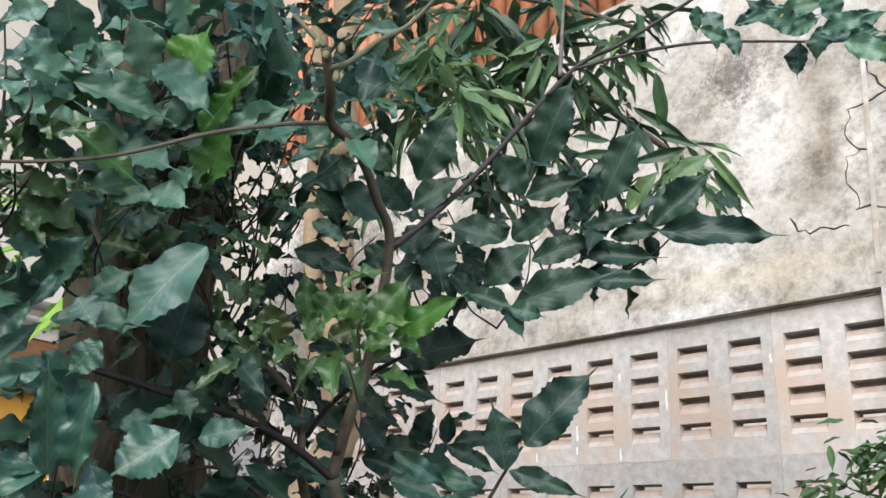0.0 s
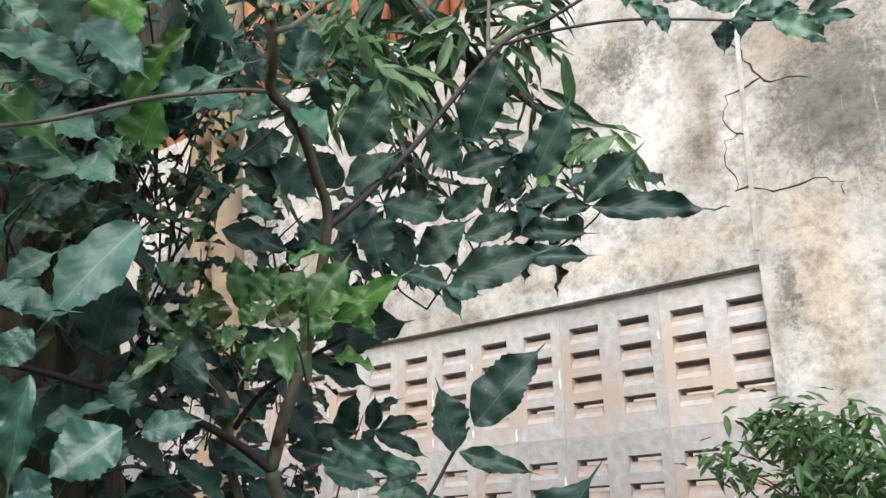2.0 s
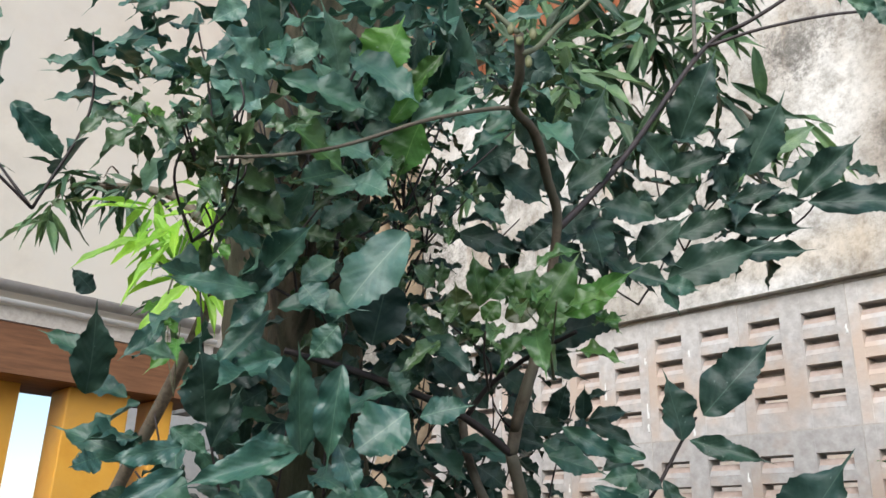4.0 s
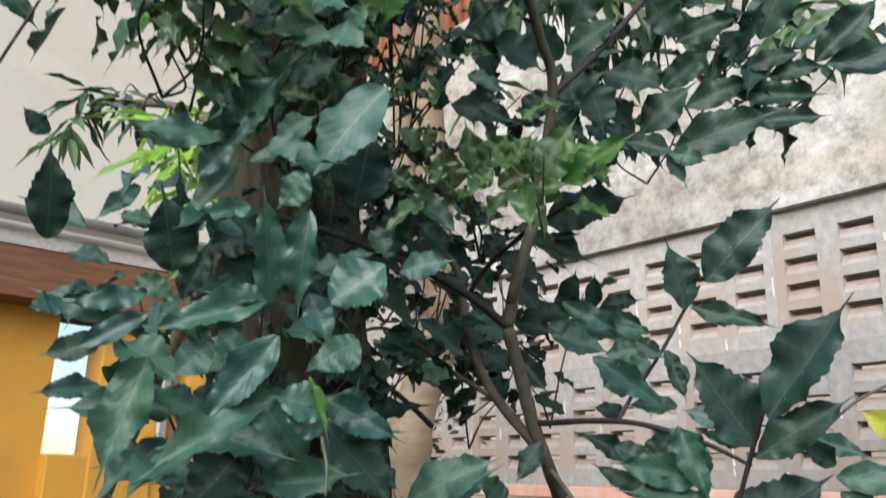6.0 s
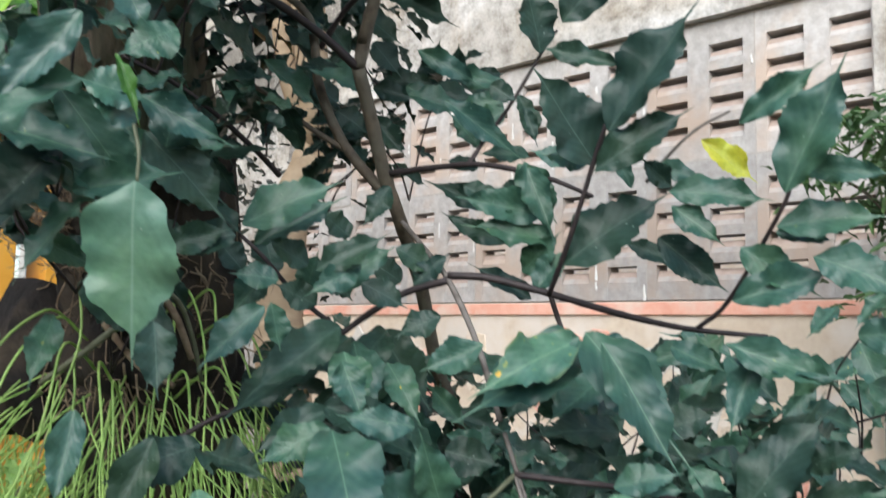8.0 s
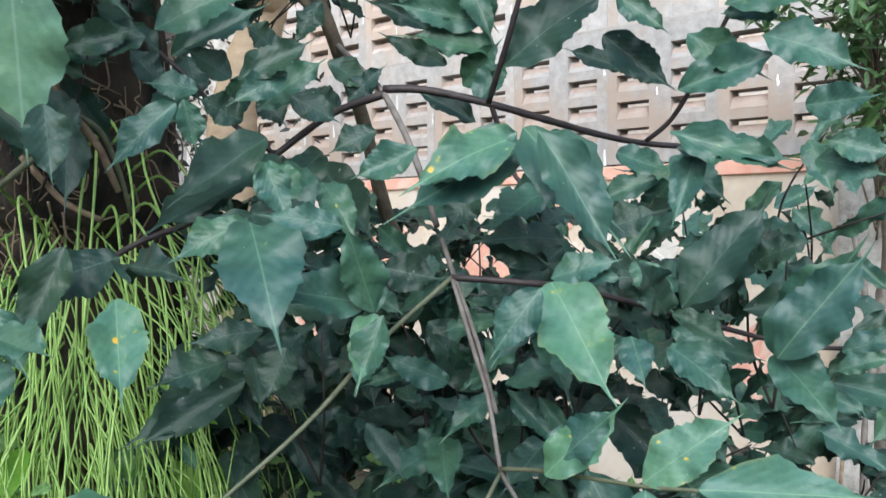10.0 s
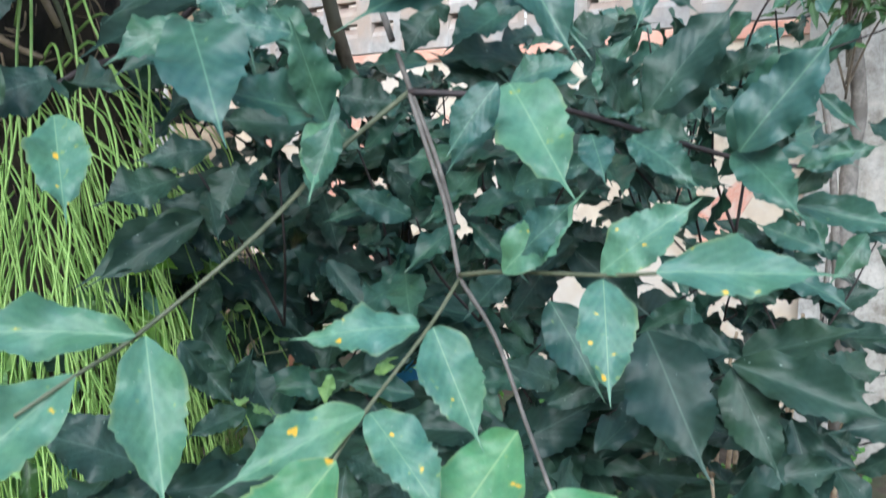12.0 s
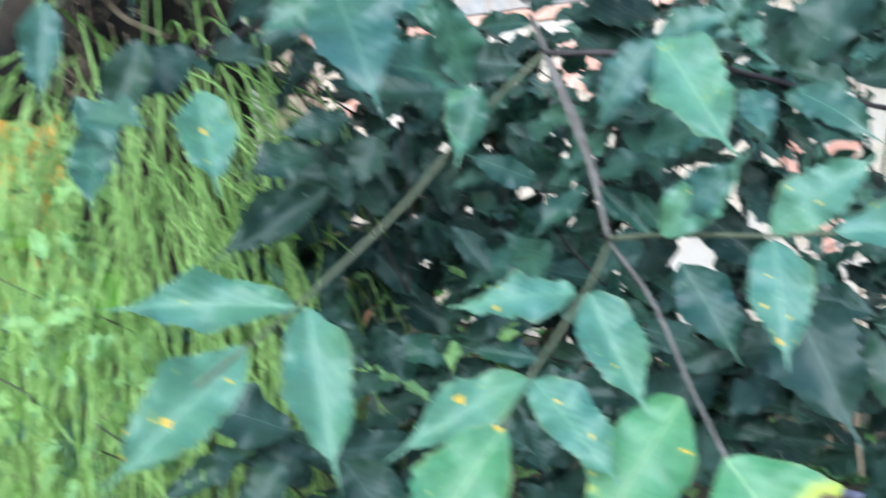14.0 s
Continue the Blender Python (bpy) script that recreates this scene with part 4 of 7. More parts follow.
stem(shrub, ROOT, 0.0035, 0.0030, (1.804, 1.043, 0.662), (1.797, 1.037, 0.617), (1.786, 1.027, 0.544))

leaf(shrub, "G", 0.723, 1.400, 2.267, 0.719, 1.345, 2.340, -0.90, -0.33, -0.30, 0.85)
leaf(shrub, "G", 0.793, 1.389, 2.228, 0.781, 1.427, 2.150, -0.92, -0.39, -0.04, 0.84)
leaf(shrub, "G", 0.776, 1.429, 2.238, 0.785, 1.373, 2.293, -0.89, -0.39, -0.25, 0.56)
leaf(shrub, "V", 0.793, 1.419, 2.285, 0.799, 1.353, 2.335, -0.88, -0.33, -0.33, 0.38)
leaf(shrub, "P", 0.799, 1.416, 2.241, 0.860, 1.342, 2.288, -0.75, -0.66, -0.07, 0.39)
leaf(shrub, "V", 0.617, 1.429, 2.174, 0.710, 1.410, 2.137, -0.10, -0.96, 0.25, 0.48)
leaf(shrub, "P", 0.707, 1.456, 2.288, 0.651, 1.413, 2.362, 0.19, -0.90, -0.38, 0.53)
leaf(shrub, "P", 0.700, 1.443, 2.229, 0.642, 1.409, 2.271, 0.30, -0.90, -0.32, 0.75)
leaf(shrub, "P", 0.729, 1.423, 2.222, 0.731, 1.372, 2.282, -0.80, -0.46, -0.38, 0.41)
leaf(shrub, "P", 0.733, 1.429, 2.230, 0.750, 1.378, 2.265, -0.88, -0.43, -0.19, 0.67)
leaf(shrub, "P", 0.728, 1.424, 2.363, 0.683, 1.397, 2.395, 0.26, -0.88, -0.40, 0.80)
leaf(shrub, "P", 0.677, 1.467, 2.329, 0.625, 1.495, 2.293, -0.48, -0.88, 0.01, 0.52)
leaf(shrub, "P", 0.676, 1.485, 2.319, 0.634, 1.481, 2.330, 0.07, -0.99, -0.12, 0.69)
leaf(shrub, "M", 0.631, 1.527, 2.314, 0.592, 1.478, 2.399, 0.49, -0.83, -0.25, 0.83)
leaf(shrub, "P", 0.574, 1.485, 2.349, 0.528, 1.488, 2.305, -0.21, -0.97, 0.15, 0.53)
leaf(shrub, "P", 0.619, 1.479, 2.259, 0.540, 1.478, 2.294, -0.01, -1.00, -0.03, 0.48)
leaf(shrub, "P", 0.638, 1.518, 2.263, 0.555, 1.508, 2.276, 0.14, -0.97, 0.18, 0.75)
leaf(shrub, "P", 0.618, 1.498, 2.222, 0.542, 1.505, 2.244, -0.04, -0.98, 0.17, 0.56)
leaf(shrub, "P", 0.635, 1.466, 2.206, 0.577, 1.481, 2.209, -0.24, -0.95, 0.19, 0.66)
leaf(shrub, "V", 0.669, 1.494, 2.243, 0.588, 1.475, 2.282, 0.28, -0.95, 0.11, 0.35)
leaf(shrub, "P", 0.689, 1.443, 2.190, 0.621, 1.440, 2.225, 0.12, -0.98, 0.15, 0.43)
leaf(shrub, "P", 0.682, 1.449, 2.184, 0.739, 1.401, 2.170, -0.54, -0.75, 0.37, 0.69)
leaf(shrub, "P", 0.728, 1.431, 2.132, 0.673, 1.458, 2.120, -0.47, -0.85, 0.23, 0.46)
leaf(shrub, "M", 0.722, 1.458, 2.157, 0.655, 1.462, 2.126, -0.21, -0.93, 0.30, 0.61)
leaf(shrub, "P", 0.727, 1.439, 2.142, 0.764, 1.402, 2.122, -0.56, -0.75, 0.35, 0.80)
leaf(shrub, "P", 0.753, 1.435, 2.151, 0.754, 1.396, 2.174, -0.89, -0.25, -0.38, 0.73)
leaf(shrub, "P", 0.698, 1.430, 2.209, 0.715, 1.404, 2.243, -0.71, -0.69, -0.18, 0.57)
leaf(shrub, "O", 0.670, 1.504, 2.090, 0.582, 1.517, 2.115, -0.10, -0.98, 0.17, 0.54)
leaf(shrub, "O", 0.656, 1.507, 2.124, 0.578, 1.496, 2.128, 0.15, -0.96, 0.25, 0.46)
leaf(shrub, "O", 0.688, 1.512, 2.083, 0.621, 1.509, 2.075, -0.00, -0.94, 0.34, 0.54)
leaf(shrub, "O", 0.642, 1.543, 2.068, 0.586, 1.530, 2.090, 0.31, -0.93, 0.22, 0.71)
leaf(shrub, "D", 0.628, 1.525, 2.208, 0.645, 1.516, 2.145, 0.31, -0.93, 0.22, 0.76)
leaf(shrub, "D", 0.616, 1.541, 2.180, 0.574, 1.514, 2.201, 0.42, -0.86, -0.28, 0.68)
leaf(shrub, "M", 0.656, 1.524, 2.191, 0.687, 1.505, 2.182, -0.49, -0.87, 0.11, 0.85)
leaf(shrub, "M", 0.654, 1.522, 2.053, 0.593, 1.522, 2.051, -0.01, -0.91, 0.42, 0.56)
leaf(shrub, "D", 0.674, 1.481, 2.057, 0.672, 1.497, 2.002, -0.74, -0.65, -0.16, 0.47)
leaf(shrub, "M", 0.664, 1.473, 2.024, 0.630, 1.489, 1.963, -0.42, -0.91, -0.00, 0.29)
leaf(shrub, "O", 0.721, 1.541, 2.093, 0.757, 1.501, 2.087, -0.69, -0.67, 0.27, 0.49)
leaf(shrub, "M", 0.743, 1.528, 2.105, 0.774, 1.478, 2.142, -0.85, -0.53, -0.02, 0.51)
leaf(shrub, "O", 0.772, 1.519, 2.096, 0.800, 1.475, 2.126, -0.88, -0.44, 0.15, 0.61)
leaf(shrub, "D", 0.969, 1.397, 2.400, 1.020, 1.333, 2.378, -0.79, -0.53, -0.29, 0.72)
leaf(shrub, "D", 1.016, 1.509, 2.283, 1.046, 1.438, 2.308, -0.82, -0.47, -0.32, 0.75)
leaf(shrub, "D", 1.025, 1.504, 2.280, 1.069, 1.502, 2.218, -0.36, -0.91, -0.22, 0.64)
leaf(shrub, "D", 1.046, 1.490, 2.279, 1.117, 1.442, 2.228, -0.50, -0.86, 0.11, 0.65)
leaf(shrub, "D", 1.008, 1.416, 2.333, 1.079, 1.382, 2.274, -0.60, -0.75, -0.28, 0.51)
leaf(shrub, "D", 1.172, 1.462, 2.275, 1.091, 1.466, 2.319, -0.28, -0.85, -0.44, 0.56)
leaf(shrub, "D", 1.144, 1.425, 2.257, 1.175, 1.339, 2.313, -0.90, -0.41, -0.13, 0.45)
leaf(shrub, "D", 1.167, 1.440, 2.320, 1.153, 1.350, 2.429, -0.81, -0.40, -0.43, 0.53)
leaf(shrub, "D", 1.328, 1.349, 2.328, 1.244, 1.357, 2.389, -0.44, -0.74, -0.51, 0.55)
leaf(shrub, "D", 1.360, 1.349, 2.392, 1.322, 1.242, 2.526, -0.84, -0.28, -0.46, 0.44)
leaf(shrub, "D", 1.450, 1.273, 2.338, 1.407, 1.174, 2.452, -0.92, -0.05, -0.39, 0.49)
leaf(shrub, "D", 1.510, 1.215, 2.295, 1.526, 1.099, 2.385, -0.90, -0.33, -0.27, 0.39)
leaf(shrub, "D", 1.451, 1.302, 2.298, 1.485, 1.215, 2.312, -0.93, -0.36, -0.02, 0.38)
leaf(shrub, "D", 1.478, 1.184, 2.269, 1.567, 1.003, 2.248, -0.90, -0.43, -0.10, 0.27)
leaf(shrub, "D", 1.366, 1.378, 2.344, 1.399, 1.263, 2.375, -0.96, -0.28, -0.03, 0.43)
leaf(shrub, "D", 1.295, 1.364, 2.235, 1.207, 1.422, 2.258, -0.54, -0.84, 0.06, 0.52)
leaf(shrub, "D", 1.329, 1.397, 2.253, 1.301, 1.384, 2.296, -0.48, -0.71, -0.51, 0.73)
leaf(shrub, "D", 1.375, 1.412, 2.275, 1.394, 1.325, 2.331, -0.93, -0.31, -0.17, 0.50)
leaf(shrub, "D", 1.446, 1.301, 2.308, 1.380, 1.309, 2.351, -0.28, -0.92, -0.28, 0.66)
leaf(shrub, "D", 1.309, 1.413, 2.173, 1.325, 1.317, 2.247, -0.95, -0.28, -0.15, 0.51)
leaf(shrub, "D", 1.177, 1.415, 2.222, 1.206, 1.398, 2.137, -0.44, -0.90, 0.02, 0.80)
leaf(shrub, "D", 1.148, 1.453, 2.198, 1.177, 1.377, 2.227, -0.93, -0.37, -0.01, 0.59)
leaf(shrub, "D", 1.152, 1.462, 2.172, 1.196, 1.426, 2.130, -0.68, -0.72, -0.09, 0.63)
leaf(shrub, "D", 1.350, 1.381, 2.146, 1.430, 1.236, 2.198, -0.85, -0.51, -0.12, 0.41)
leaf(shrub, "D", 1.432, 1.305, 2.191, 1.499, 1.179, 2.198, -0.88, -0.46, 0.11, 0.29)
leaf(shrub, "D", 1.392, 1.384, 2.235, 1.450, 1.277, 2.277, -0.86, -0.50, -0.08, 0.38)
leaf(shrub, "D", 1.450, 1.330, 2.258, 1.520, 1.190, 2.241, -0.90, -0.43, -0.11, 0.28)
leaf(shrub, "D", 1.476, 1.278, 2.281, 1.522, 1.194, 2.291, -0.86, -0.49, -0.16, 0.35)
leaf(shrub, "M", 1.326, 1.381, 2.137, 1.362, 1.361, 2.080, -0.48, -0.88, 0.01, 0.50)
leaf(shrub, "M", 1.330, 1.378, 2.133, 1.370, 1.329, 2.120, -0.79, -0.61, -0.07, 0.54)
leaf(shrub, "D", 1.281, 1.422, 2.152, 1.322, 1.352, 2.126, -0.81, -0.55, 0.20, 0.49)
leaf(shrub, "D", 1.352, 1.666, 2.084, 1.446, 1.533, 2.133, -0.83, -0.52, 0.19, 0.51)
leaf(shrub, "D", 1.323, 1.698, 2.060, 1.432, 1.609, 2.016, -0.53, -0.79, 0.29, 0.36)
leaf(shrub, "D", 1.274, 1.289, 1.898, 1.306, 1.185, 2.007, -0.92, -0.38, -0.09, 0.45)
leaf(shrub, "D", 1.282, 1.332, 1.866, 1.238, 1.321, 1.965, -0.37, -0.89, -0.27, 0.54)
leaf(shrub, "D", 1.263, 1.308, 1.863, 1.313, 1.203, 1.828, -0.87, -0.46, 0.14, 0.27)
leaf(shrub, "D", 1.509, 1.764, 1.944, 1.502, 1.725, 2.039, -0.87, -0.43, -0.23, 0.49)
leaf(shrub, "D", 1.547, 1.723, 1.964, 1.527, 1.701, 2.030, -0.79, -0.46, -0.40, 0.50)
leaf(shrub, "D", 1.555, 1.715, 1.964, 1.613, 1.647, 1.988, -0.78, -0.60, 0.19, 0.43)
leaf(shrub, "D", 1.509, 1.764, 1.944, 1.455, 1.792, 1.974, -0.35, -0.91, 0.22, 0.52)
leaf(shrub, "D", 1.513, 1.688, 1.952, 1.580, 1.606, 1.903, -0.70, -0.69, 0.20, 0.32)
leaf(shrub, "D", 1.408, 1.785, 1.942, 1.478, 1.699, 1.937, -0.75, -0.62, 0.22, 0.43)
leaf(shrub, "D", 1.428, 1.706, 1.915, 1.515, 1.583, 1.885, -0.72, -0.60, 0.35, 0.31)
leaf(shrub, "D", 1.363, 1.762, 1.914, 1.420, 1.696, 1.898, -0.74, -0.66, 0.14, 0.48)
leaf(shrub, "M", 1.310, 1.616, 1.863, 1.377, 1.531, 1.839, -0.68, -0.64, 0.36, 0.45)
leaf(shrub, "D", 1.500, 1.569, 1.883, 1.438, 1.605, 1.847, -0.63, -0.61, 0.48, 0.53)
leaf(shrub, "D", 1.295, 1.729, 2.027, 1.357, 1.682, 1.976, -0.55, -0.83, 0.12, 0.55)
leaf(shrub, "D", 1.321, 1.720, 1.978, 1.361, 1.680, 1.920, -0.58, -0.80, 0.15, 0.62)
leaf(shrub, "D", 1.262, 1.772, 1.942, 1.300, 1.734, 1.915, -0.60, -0.76, 0.24, 0.63)
leaf(shrub, "D", 1.292, 1.747, 1.955, 1.239, 1.755, 2.009, -0.30, -0.94, -0.16, 0.55)
leaf(shrub, "D", 1.271, 1.748, 2.024, 1.301, 1.709, 2.068, -0.77, -0.64, -0.06, 0.63)
leaf(shrub, "D", 1.249, 1.768, 2.011, 1.199, 1.792, 2.036, -0.42, -0.91, 0.02, 0.69)
leaf(shrub, "D", 1.256, 1.771, 1.972, 1.197, 1.790, 1.958, -0.35, -0.90, 0.27, 0.73)
leaf(shrub, "D", 1.021, 1.555, 2.181, 1.097, 1.476, 2.149, -0.71, -0.70, 0.07, 0.41)
leaf(shrub, "D", 1.118, 1.491, 2.168, 1.129, 1.441, 2.208, -0.89, -0.39, -0.25, 0.74)
leaf(shrub, "G", 1.131, 1.435, 2.043, 1.184, 1.325, 2.115, -0.88, -0.46, -0.05, 0.34)
leaf(shrub, "V", 1.099, 1.450, 2.038, 1.107, 1.382, 2.133, -0.87, -0.43, -0.24, 0.58)
leaf(shrub, "V", 1.070, 1.469, 2.051, 1.072, 1.429, 2.115, -0.88, -0.41, -0.23, 0.69)
leaf(shrub, "V", 1.038, 1.499, 2.066, 1.048, 1.452, 2.113, -0.80, -0.49, -0.34, 0.67)
leaf(shrub, "V", 1.043, 1.524, 2.058, 1.012, 1.506, 2.140, -0.38, -0.86, -0.34, 0.45)
leaf(shrub, "E", 0.954, 1.477, 1.999, 0.931, 1.460, 2.059, -0.34, -0.86, -0.38, 0.85)
leaf(shrub, "E", 1.043, 1.470, 2.028, 1.080, 1.424, 2.060, -0.71, -0.69, -0.15, 0.52)
leaf(shrub, "V", 1.017, 1.490, 2.025, 1.027, 1.462, 2.057, -0.79, -0.56, -0.24, 0.72)
leaf(shrub, "V", 1.084, 1.442, 2.017, 1.109, 1.392, 2.036, -0.91, -0.42, 0.05, 0.49)
leaf(shrub, "V", 1.120, 1.422, 2.030, 1.094, 1.427, 2.004, -0.44, -0.86, 0.28, 0.61)
leaf(shrub, "V", 1.151, 1.426, 2.095, 1.110, 1.410, 2.131, -0.04, -0.89, -0.46, 0.47)
leaf(shrub, "O", 0.901, 1.508, 2.001, 0.960, 1.464, 1.965, -0.50, -0.84, 0.20, 0.42)
leaf(shrub, "O", 0.883, 1.513, 2.022, 0.914, 1.485, 1.993, -0.61, -0.79, 0.09, 0.53)
leaf(shrub, "O", 0.913, 1.485, 2.057, 0.870, 1.479, 2.076, 0.11, -0.99, -0.06, 0.79)
leaf(shrub, "O", 0.981, 1.465, 1.981, 0.941, 1.458, 1.996, 0.05, -0.95, -0.31, 0.73)
leaf(shrub, "O", 0.914, 1.473, 2.088, 0.923, 1.481, 2.035, -0.04, -0.99, -0.16, 0.41)
leaf(shrub, "M", 1.412, 1.042, 2.601, 1.425, 1.028, 2.545, -0.76, -0.65, -0.02, 0.65)
leaf(shrub, "M", 1.441, 1.025, 2.575, 1.457, 1.013, 2.519, -0.87, -0.47, -0.15, 0.46)
leaf(shrub, "M", 1.432, 1.034, 2.580, 1.433, 1.040, 2.532, -0.95, -0.29, -0.05, 0.46)
leaf(shrub, "M", 1.445, 1.012, 2.577, 1.456, 0.950, 2.590, -0.91, -0.23, -0.34, 0.39)
leaf(shrub, "M", 1.464, 0.974, 2.575, 1.496, 0.888, 2.576, -0.93, -0.35, -0.14, 0.46)
leaf(shrub, "M", 1.467, 0.956, 2.580, 1.489, 0.867, 2.586, -0.95, -0.24, -0.19, 0.37)
leaf(shrub, "D", 1.488, 0.929, 2.530, 1.497, 0.944, 2.474, -0.99, 0.01, -0.16, 0.62)
leaf(shrub, "M", 1.507, 0.895, 2.557, 1.513, 0.922, 2.502, -1.00, 0.01, -0.09, 0.63)
leaf(shrub, "M", 1.517, 0.891, 2.545, 1.524, 0.801, 2.553, -0.96, -0.10, -0.27, 0.39)
leaf(shrub, "M", 1.496, 0.901, 2.533, 1.522, 0.804, 2.520, -0.96, -0.24, -0.14, 0.32)
leaf(shrub, "M", 1.503, 0.832, 2.500, 1.534, 0.793, 2.451, -0.86, -0.49, -0.15, 0.55)
leaf(shrub, "M", 1.400, 1.051, 2.609, 1.420, 1.067, 2.570, -0.85, -0.19, -0.50, 0.46)
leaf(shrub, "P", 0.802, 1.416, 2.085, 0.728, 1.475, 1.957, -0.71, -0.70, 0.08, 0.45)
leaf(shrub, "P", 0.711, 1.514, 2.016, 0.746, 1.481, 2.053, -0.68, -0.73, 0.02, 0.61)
leaf(shrub, "D", 0.823, 1.504, 1.953, 0.816, 1.462, 2.065, -0.62, -0.72, -0.31, 0.67)
leaf(shrub, "M", 0.827, 1.407, 1.851, 0.865, 1.352, 1.868, -0.83, -0.55, 0.11, 0.53)
leaf(shrub, "D", 0.818, 1.458, 1.911, 0.832, 1.436, 1.874, -0.24, -0.87, 0.43, 0.69)
leaf(shrub, "D", 0.865, 1.494, 1.894, 0.872, 1.450, 1.964, -0.70, -0.63, -0.32, 0.54)
leaf(shrub, "D", 0.829, 1.463, 1.848, 0.848, 1.455, 1.824, -0.22, -0.97, 0.13, 0.85)
leaf(shrub, "D", 0.894, 1.473, 1.919, 0.856, 1.462, 1.955, 0.10, -0.97, -0.21, 0.80)
leaf(shrub, "D", 0.965, 1.489, 1.918, 0.920, 1.500, 1.965, -0.21, -0.98, 0.02, 0.61)
leaf(shrub, "D", 0.467, 1.513, 1.838, 0.446, 1.458, 1.921, 0.08, -0.84, -0.54, 0.42)
leaf(shrub, "D", 0.446, 1.482, 1.936, 0.417, 1.471, 1.953, 0.19, -0.94, -0.28, 0.62)
leaf(shrub, "M", 0.615, 1.448, 1.969, 0.508, 1.467, 1.968, -0.18, -0.98, 0.10, 0.29)
leaf(shrub, "D", 0.621, 1.468, 1.971, 0.594, 1.439, 2.009, 0.21, -0.85, -0.49, 0.72)
leaf(shrub, "D", 0.588, 1.481, 1.821, 0.549, 1.446, 1.902, 0.04, -0.92, -0.38, 0.63)
leaf(shrub, "D", 0.612, 1.510, 1.800, 0.623, 1.475, 1.868, -0.62, -0.73, -0.28, 0.45)
leaf(shrub, "I", 0.648, 1.441, 1.898, 0.583, 1.451, 1.873, -0.15, -0.99, -0.03, 0.34)
leaf(shrub, "I", 0.623, 1.445, 1.968, 0.592, 1.475, 1.919, -0.50, -0.84, -0.20, 0.45)
leaf(shrub, "M", 0.674, 1.427, 1.793, 0.635, 1.385, 1.904, -0.13, -0.91, -0.39, 0.32)
leaf(shrub, "W", 0.680, 1.369, 1.885, 0.685, 1.396, 1.770, -0.69, -0.70, -0.20, 0.32)
leaf(shrub, "M", 0.687, 1.392, 1.934, 0.666, 1.418, 1.894, -0.65, -0.75, -0.14, 0.69)
leaf(shrub, "M", 0.672, 1.448, 1.989, 0.691, 1.425, 1.954, -0.58, -0.79, 0.21, 0.80)
leaf(shrub, "I", 0.561, 1.476, 1.794, 0.485, 1.490, 1.773, -0.17, -0.99, -0.03, 0.31)
leaf(shrub, "M", 0.554, 1.495, 1.813, 0.595, 1.477, 1.787, -0.40, -0.92, -0.01, 0.48)
leaf(shrub, "I", 0.670, 1.427, 1.800, 0.606, 1.456, 1.799, -0.40, -0.89, 0.23, 0.38)
leaf(shrub, "I", 0.673, 1.426, 1.796, 0.553, 1.465, 1.752, -0.38, -0.88, 0.27, 0.27)
leaf(shrub, "I", 0.558, 1.461, 1.768, 0.487, 1.487, 1.726, -0.38, -0.92, 0.08, 0.28)
leaf(shrub, "M", 0.528, 1.484, 1.697, 0.465, 1.474, 1.685, 0.11, -0.96, 0.25, 0.37)
leaf(shrub, "M", 0.487, 1.502, 1.777, 0.452, 1.484, 1.764, 0.27, -0.84, 0.47, 0.61)
leaf(shrub, "D", 0.529, 1.498, 1.742, 0.470, 1.516, 1.724, -0.34, -0.93, 0.13, 0.46)
leaf(shrub, "M", 0.572, 1.485, 1.731, 0.538, 1.491, 1.596, -0.53, -0.84, 0.10, 0.38)
leaf(shrub, "M", 0.627, 1.460, 1.748, 0.589, 1.470, 1.709, -0.42, -0.89, 0.18, 0.71)
leaf(shrub, "I", 0.664, 1.384, 1.752, 0.603, 1.421, 1.658, -0.51, -0.86, -0.00, 0.35)
leaf(shrub, "M", 0.671, 1.391, 1.695, 0.544, 1.431, 1.602, -0.53, -0.74, 0.41, 0.25)
leaf(shrub, "D", 0.703, 1.492, 1.659, 0.634, 1.526, 1.568, -0.69, -0.67, 0.27, 0.57)
leaf(shrub, "D", 0.545, 1.454, 1.568, 0.476, 1.457, 1.577, -0.03, -0.99, 0.13, 0.48)
leaf(shrub, "D", 0.553, 1.451, 1.557, 0.540, 1.453, 1.600, 0.01, -1.00, 0.07, 0.60)
leaf(shrub, "D", 0.522, 1.460, 1.536, 0.551, 1.448, 1.561, -0.51, -0.84, 0.19, 0.42)
leaf(shrub, "D", 0.532, 1.455, 1.519, 0.565, 1.436, 1.537, -0.62, -0.66, 0.43, 0.63)
leaf(shrub, "M", 0.614, 1.427, 1.576, 0.584, 1.423, 1.540, -0.38, -0.82, 0.42, 0.54)
leaf(shrub, "I", 0.797, 1.394, 1.851, 0.730, 1.420, 1.797, -0.56, -0.76, 0.33, 0.76)
leaf(shrub, "I", 0.707, 1.405, 1.806, 0.728, 1.382, 1.749, -0.50, -0.85, 0.17, 0.52)
leaf(shrub, "M", 0.749, 1.368, 1.757, 0.695, 1.377, 1.721, -0.36, -0.88, 0.30, 0.66)
leaf(shrub, "I", 0.720, 1.376, 1.684, 0.659, 1.382, 1.694, -0.06, -0.98, 0.21, 0.71)
leaf(shrub, "G", 0.680, 1.349, 1.710, 0.697, 1.324, 1.648, -0.24, -0.92, 0.31, 0.20)
leaf(shrub, "M", 0.786, 1.444, 1.659, 0.780, 1.410, 1.724, -0.78, -0.52, -0.35, 0.67)
leaf(shrub, "D", 0.813, 1.485, 1.669, 0.858, 1.440, 1.610, -0.56, -0.80, 0.19, 0.58)
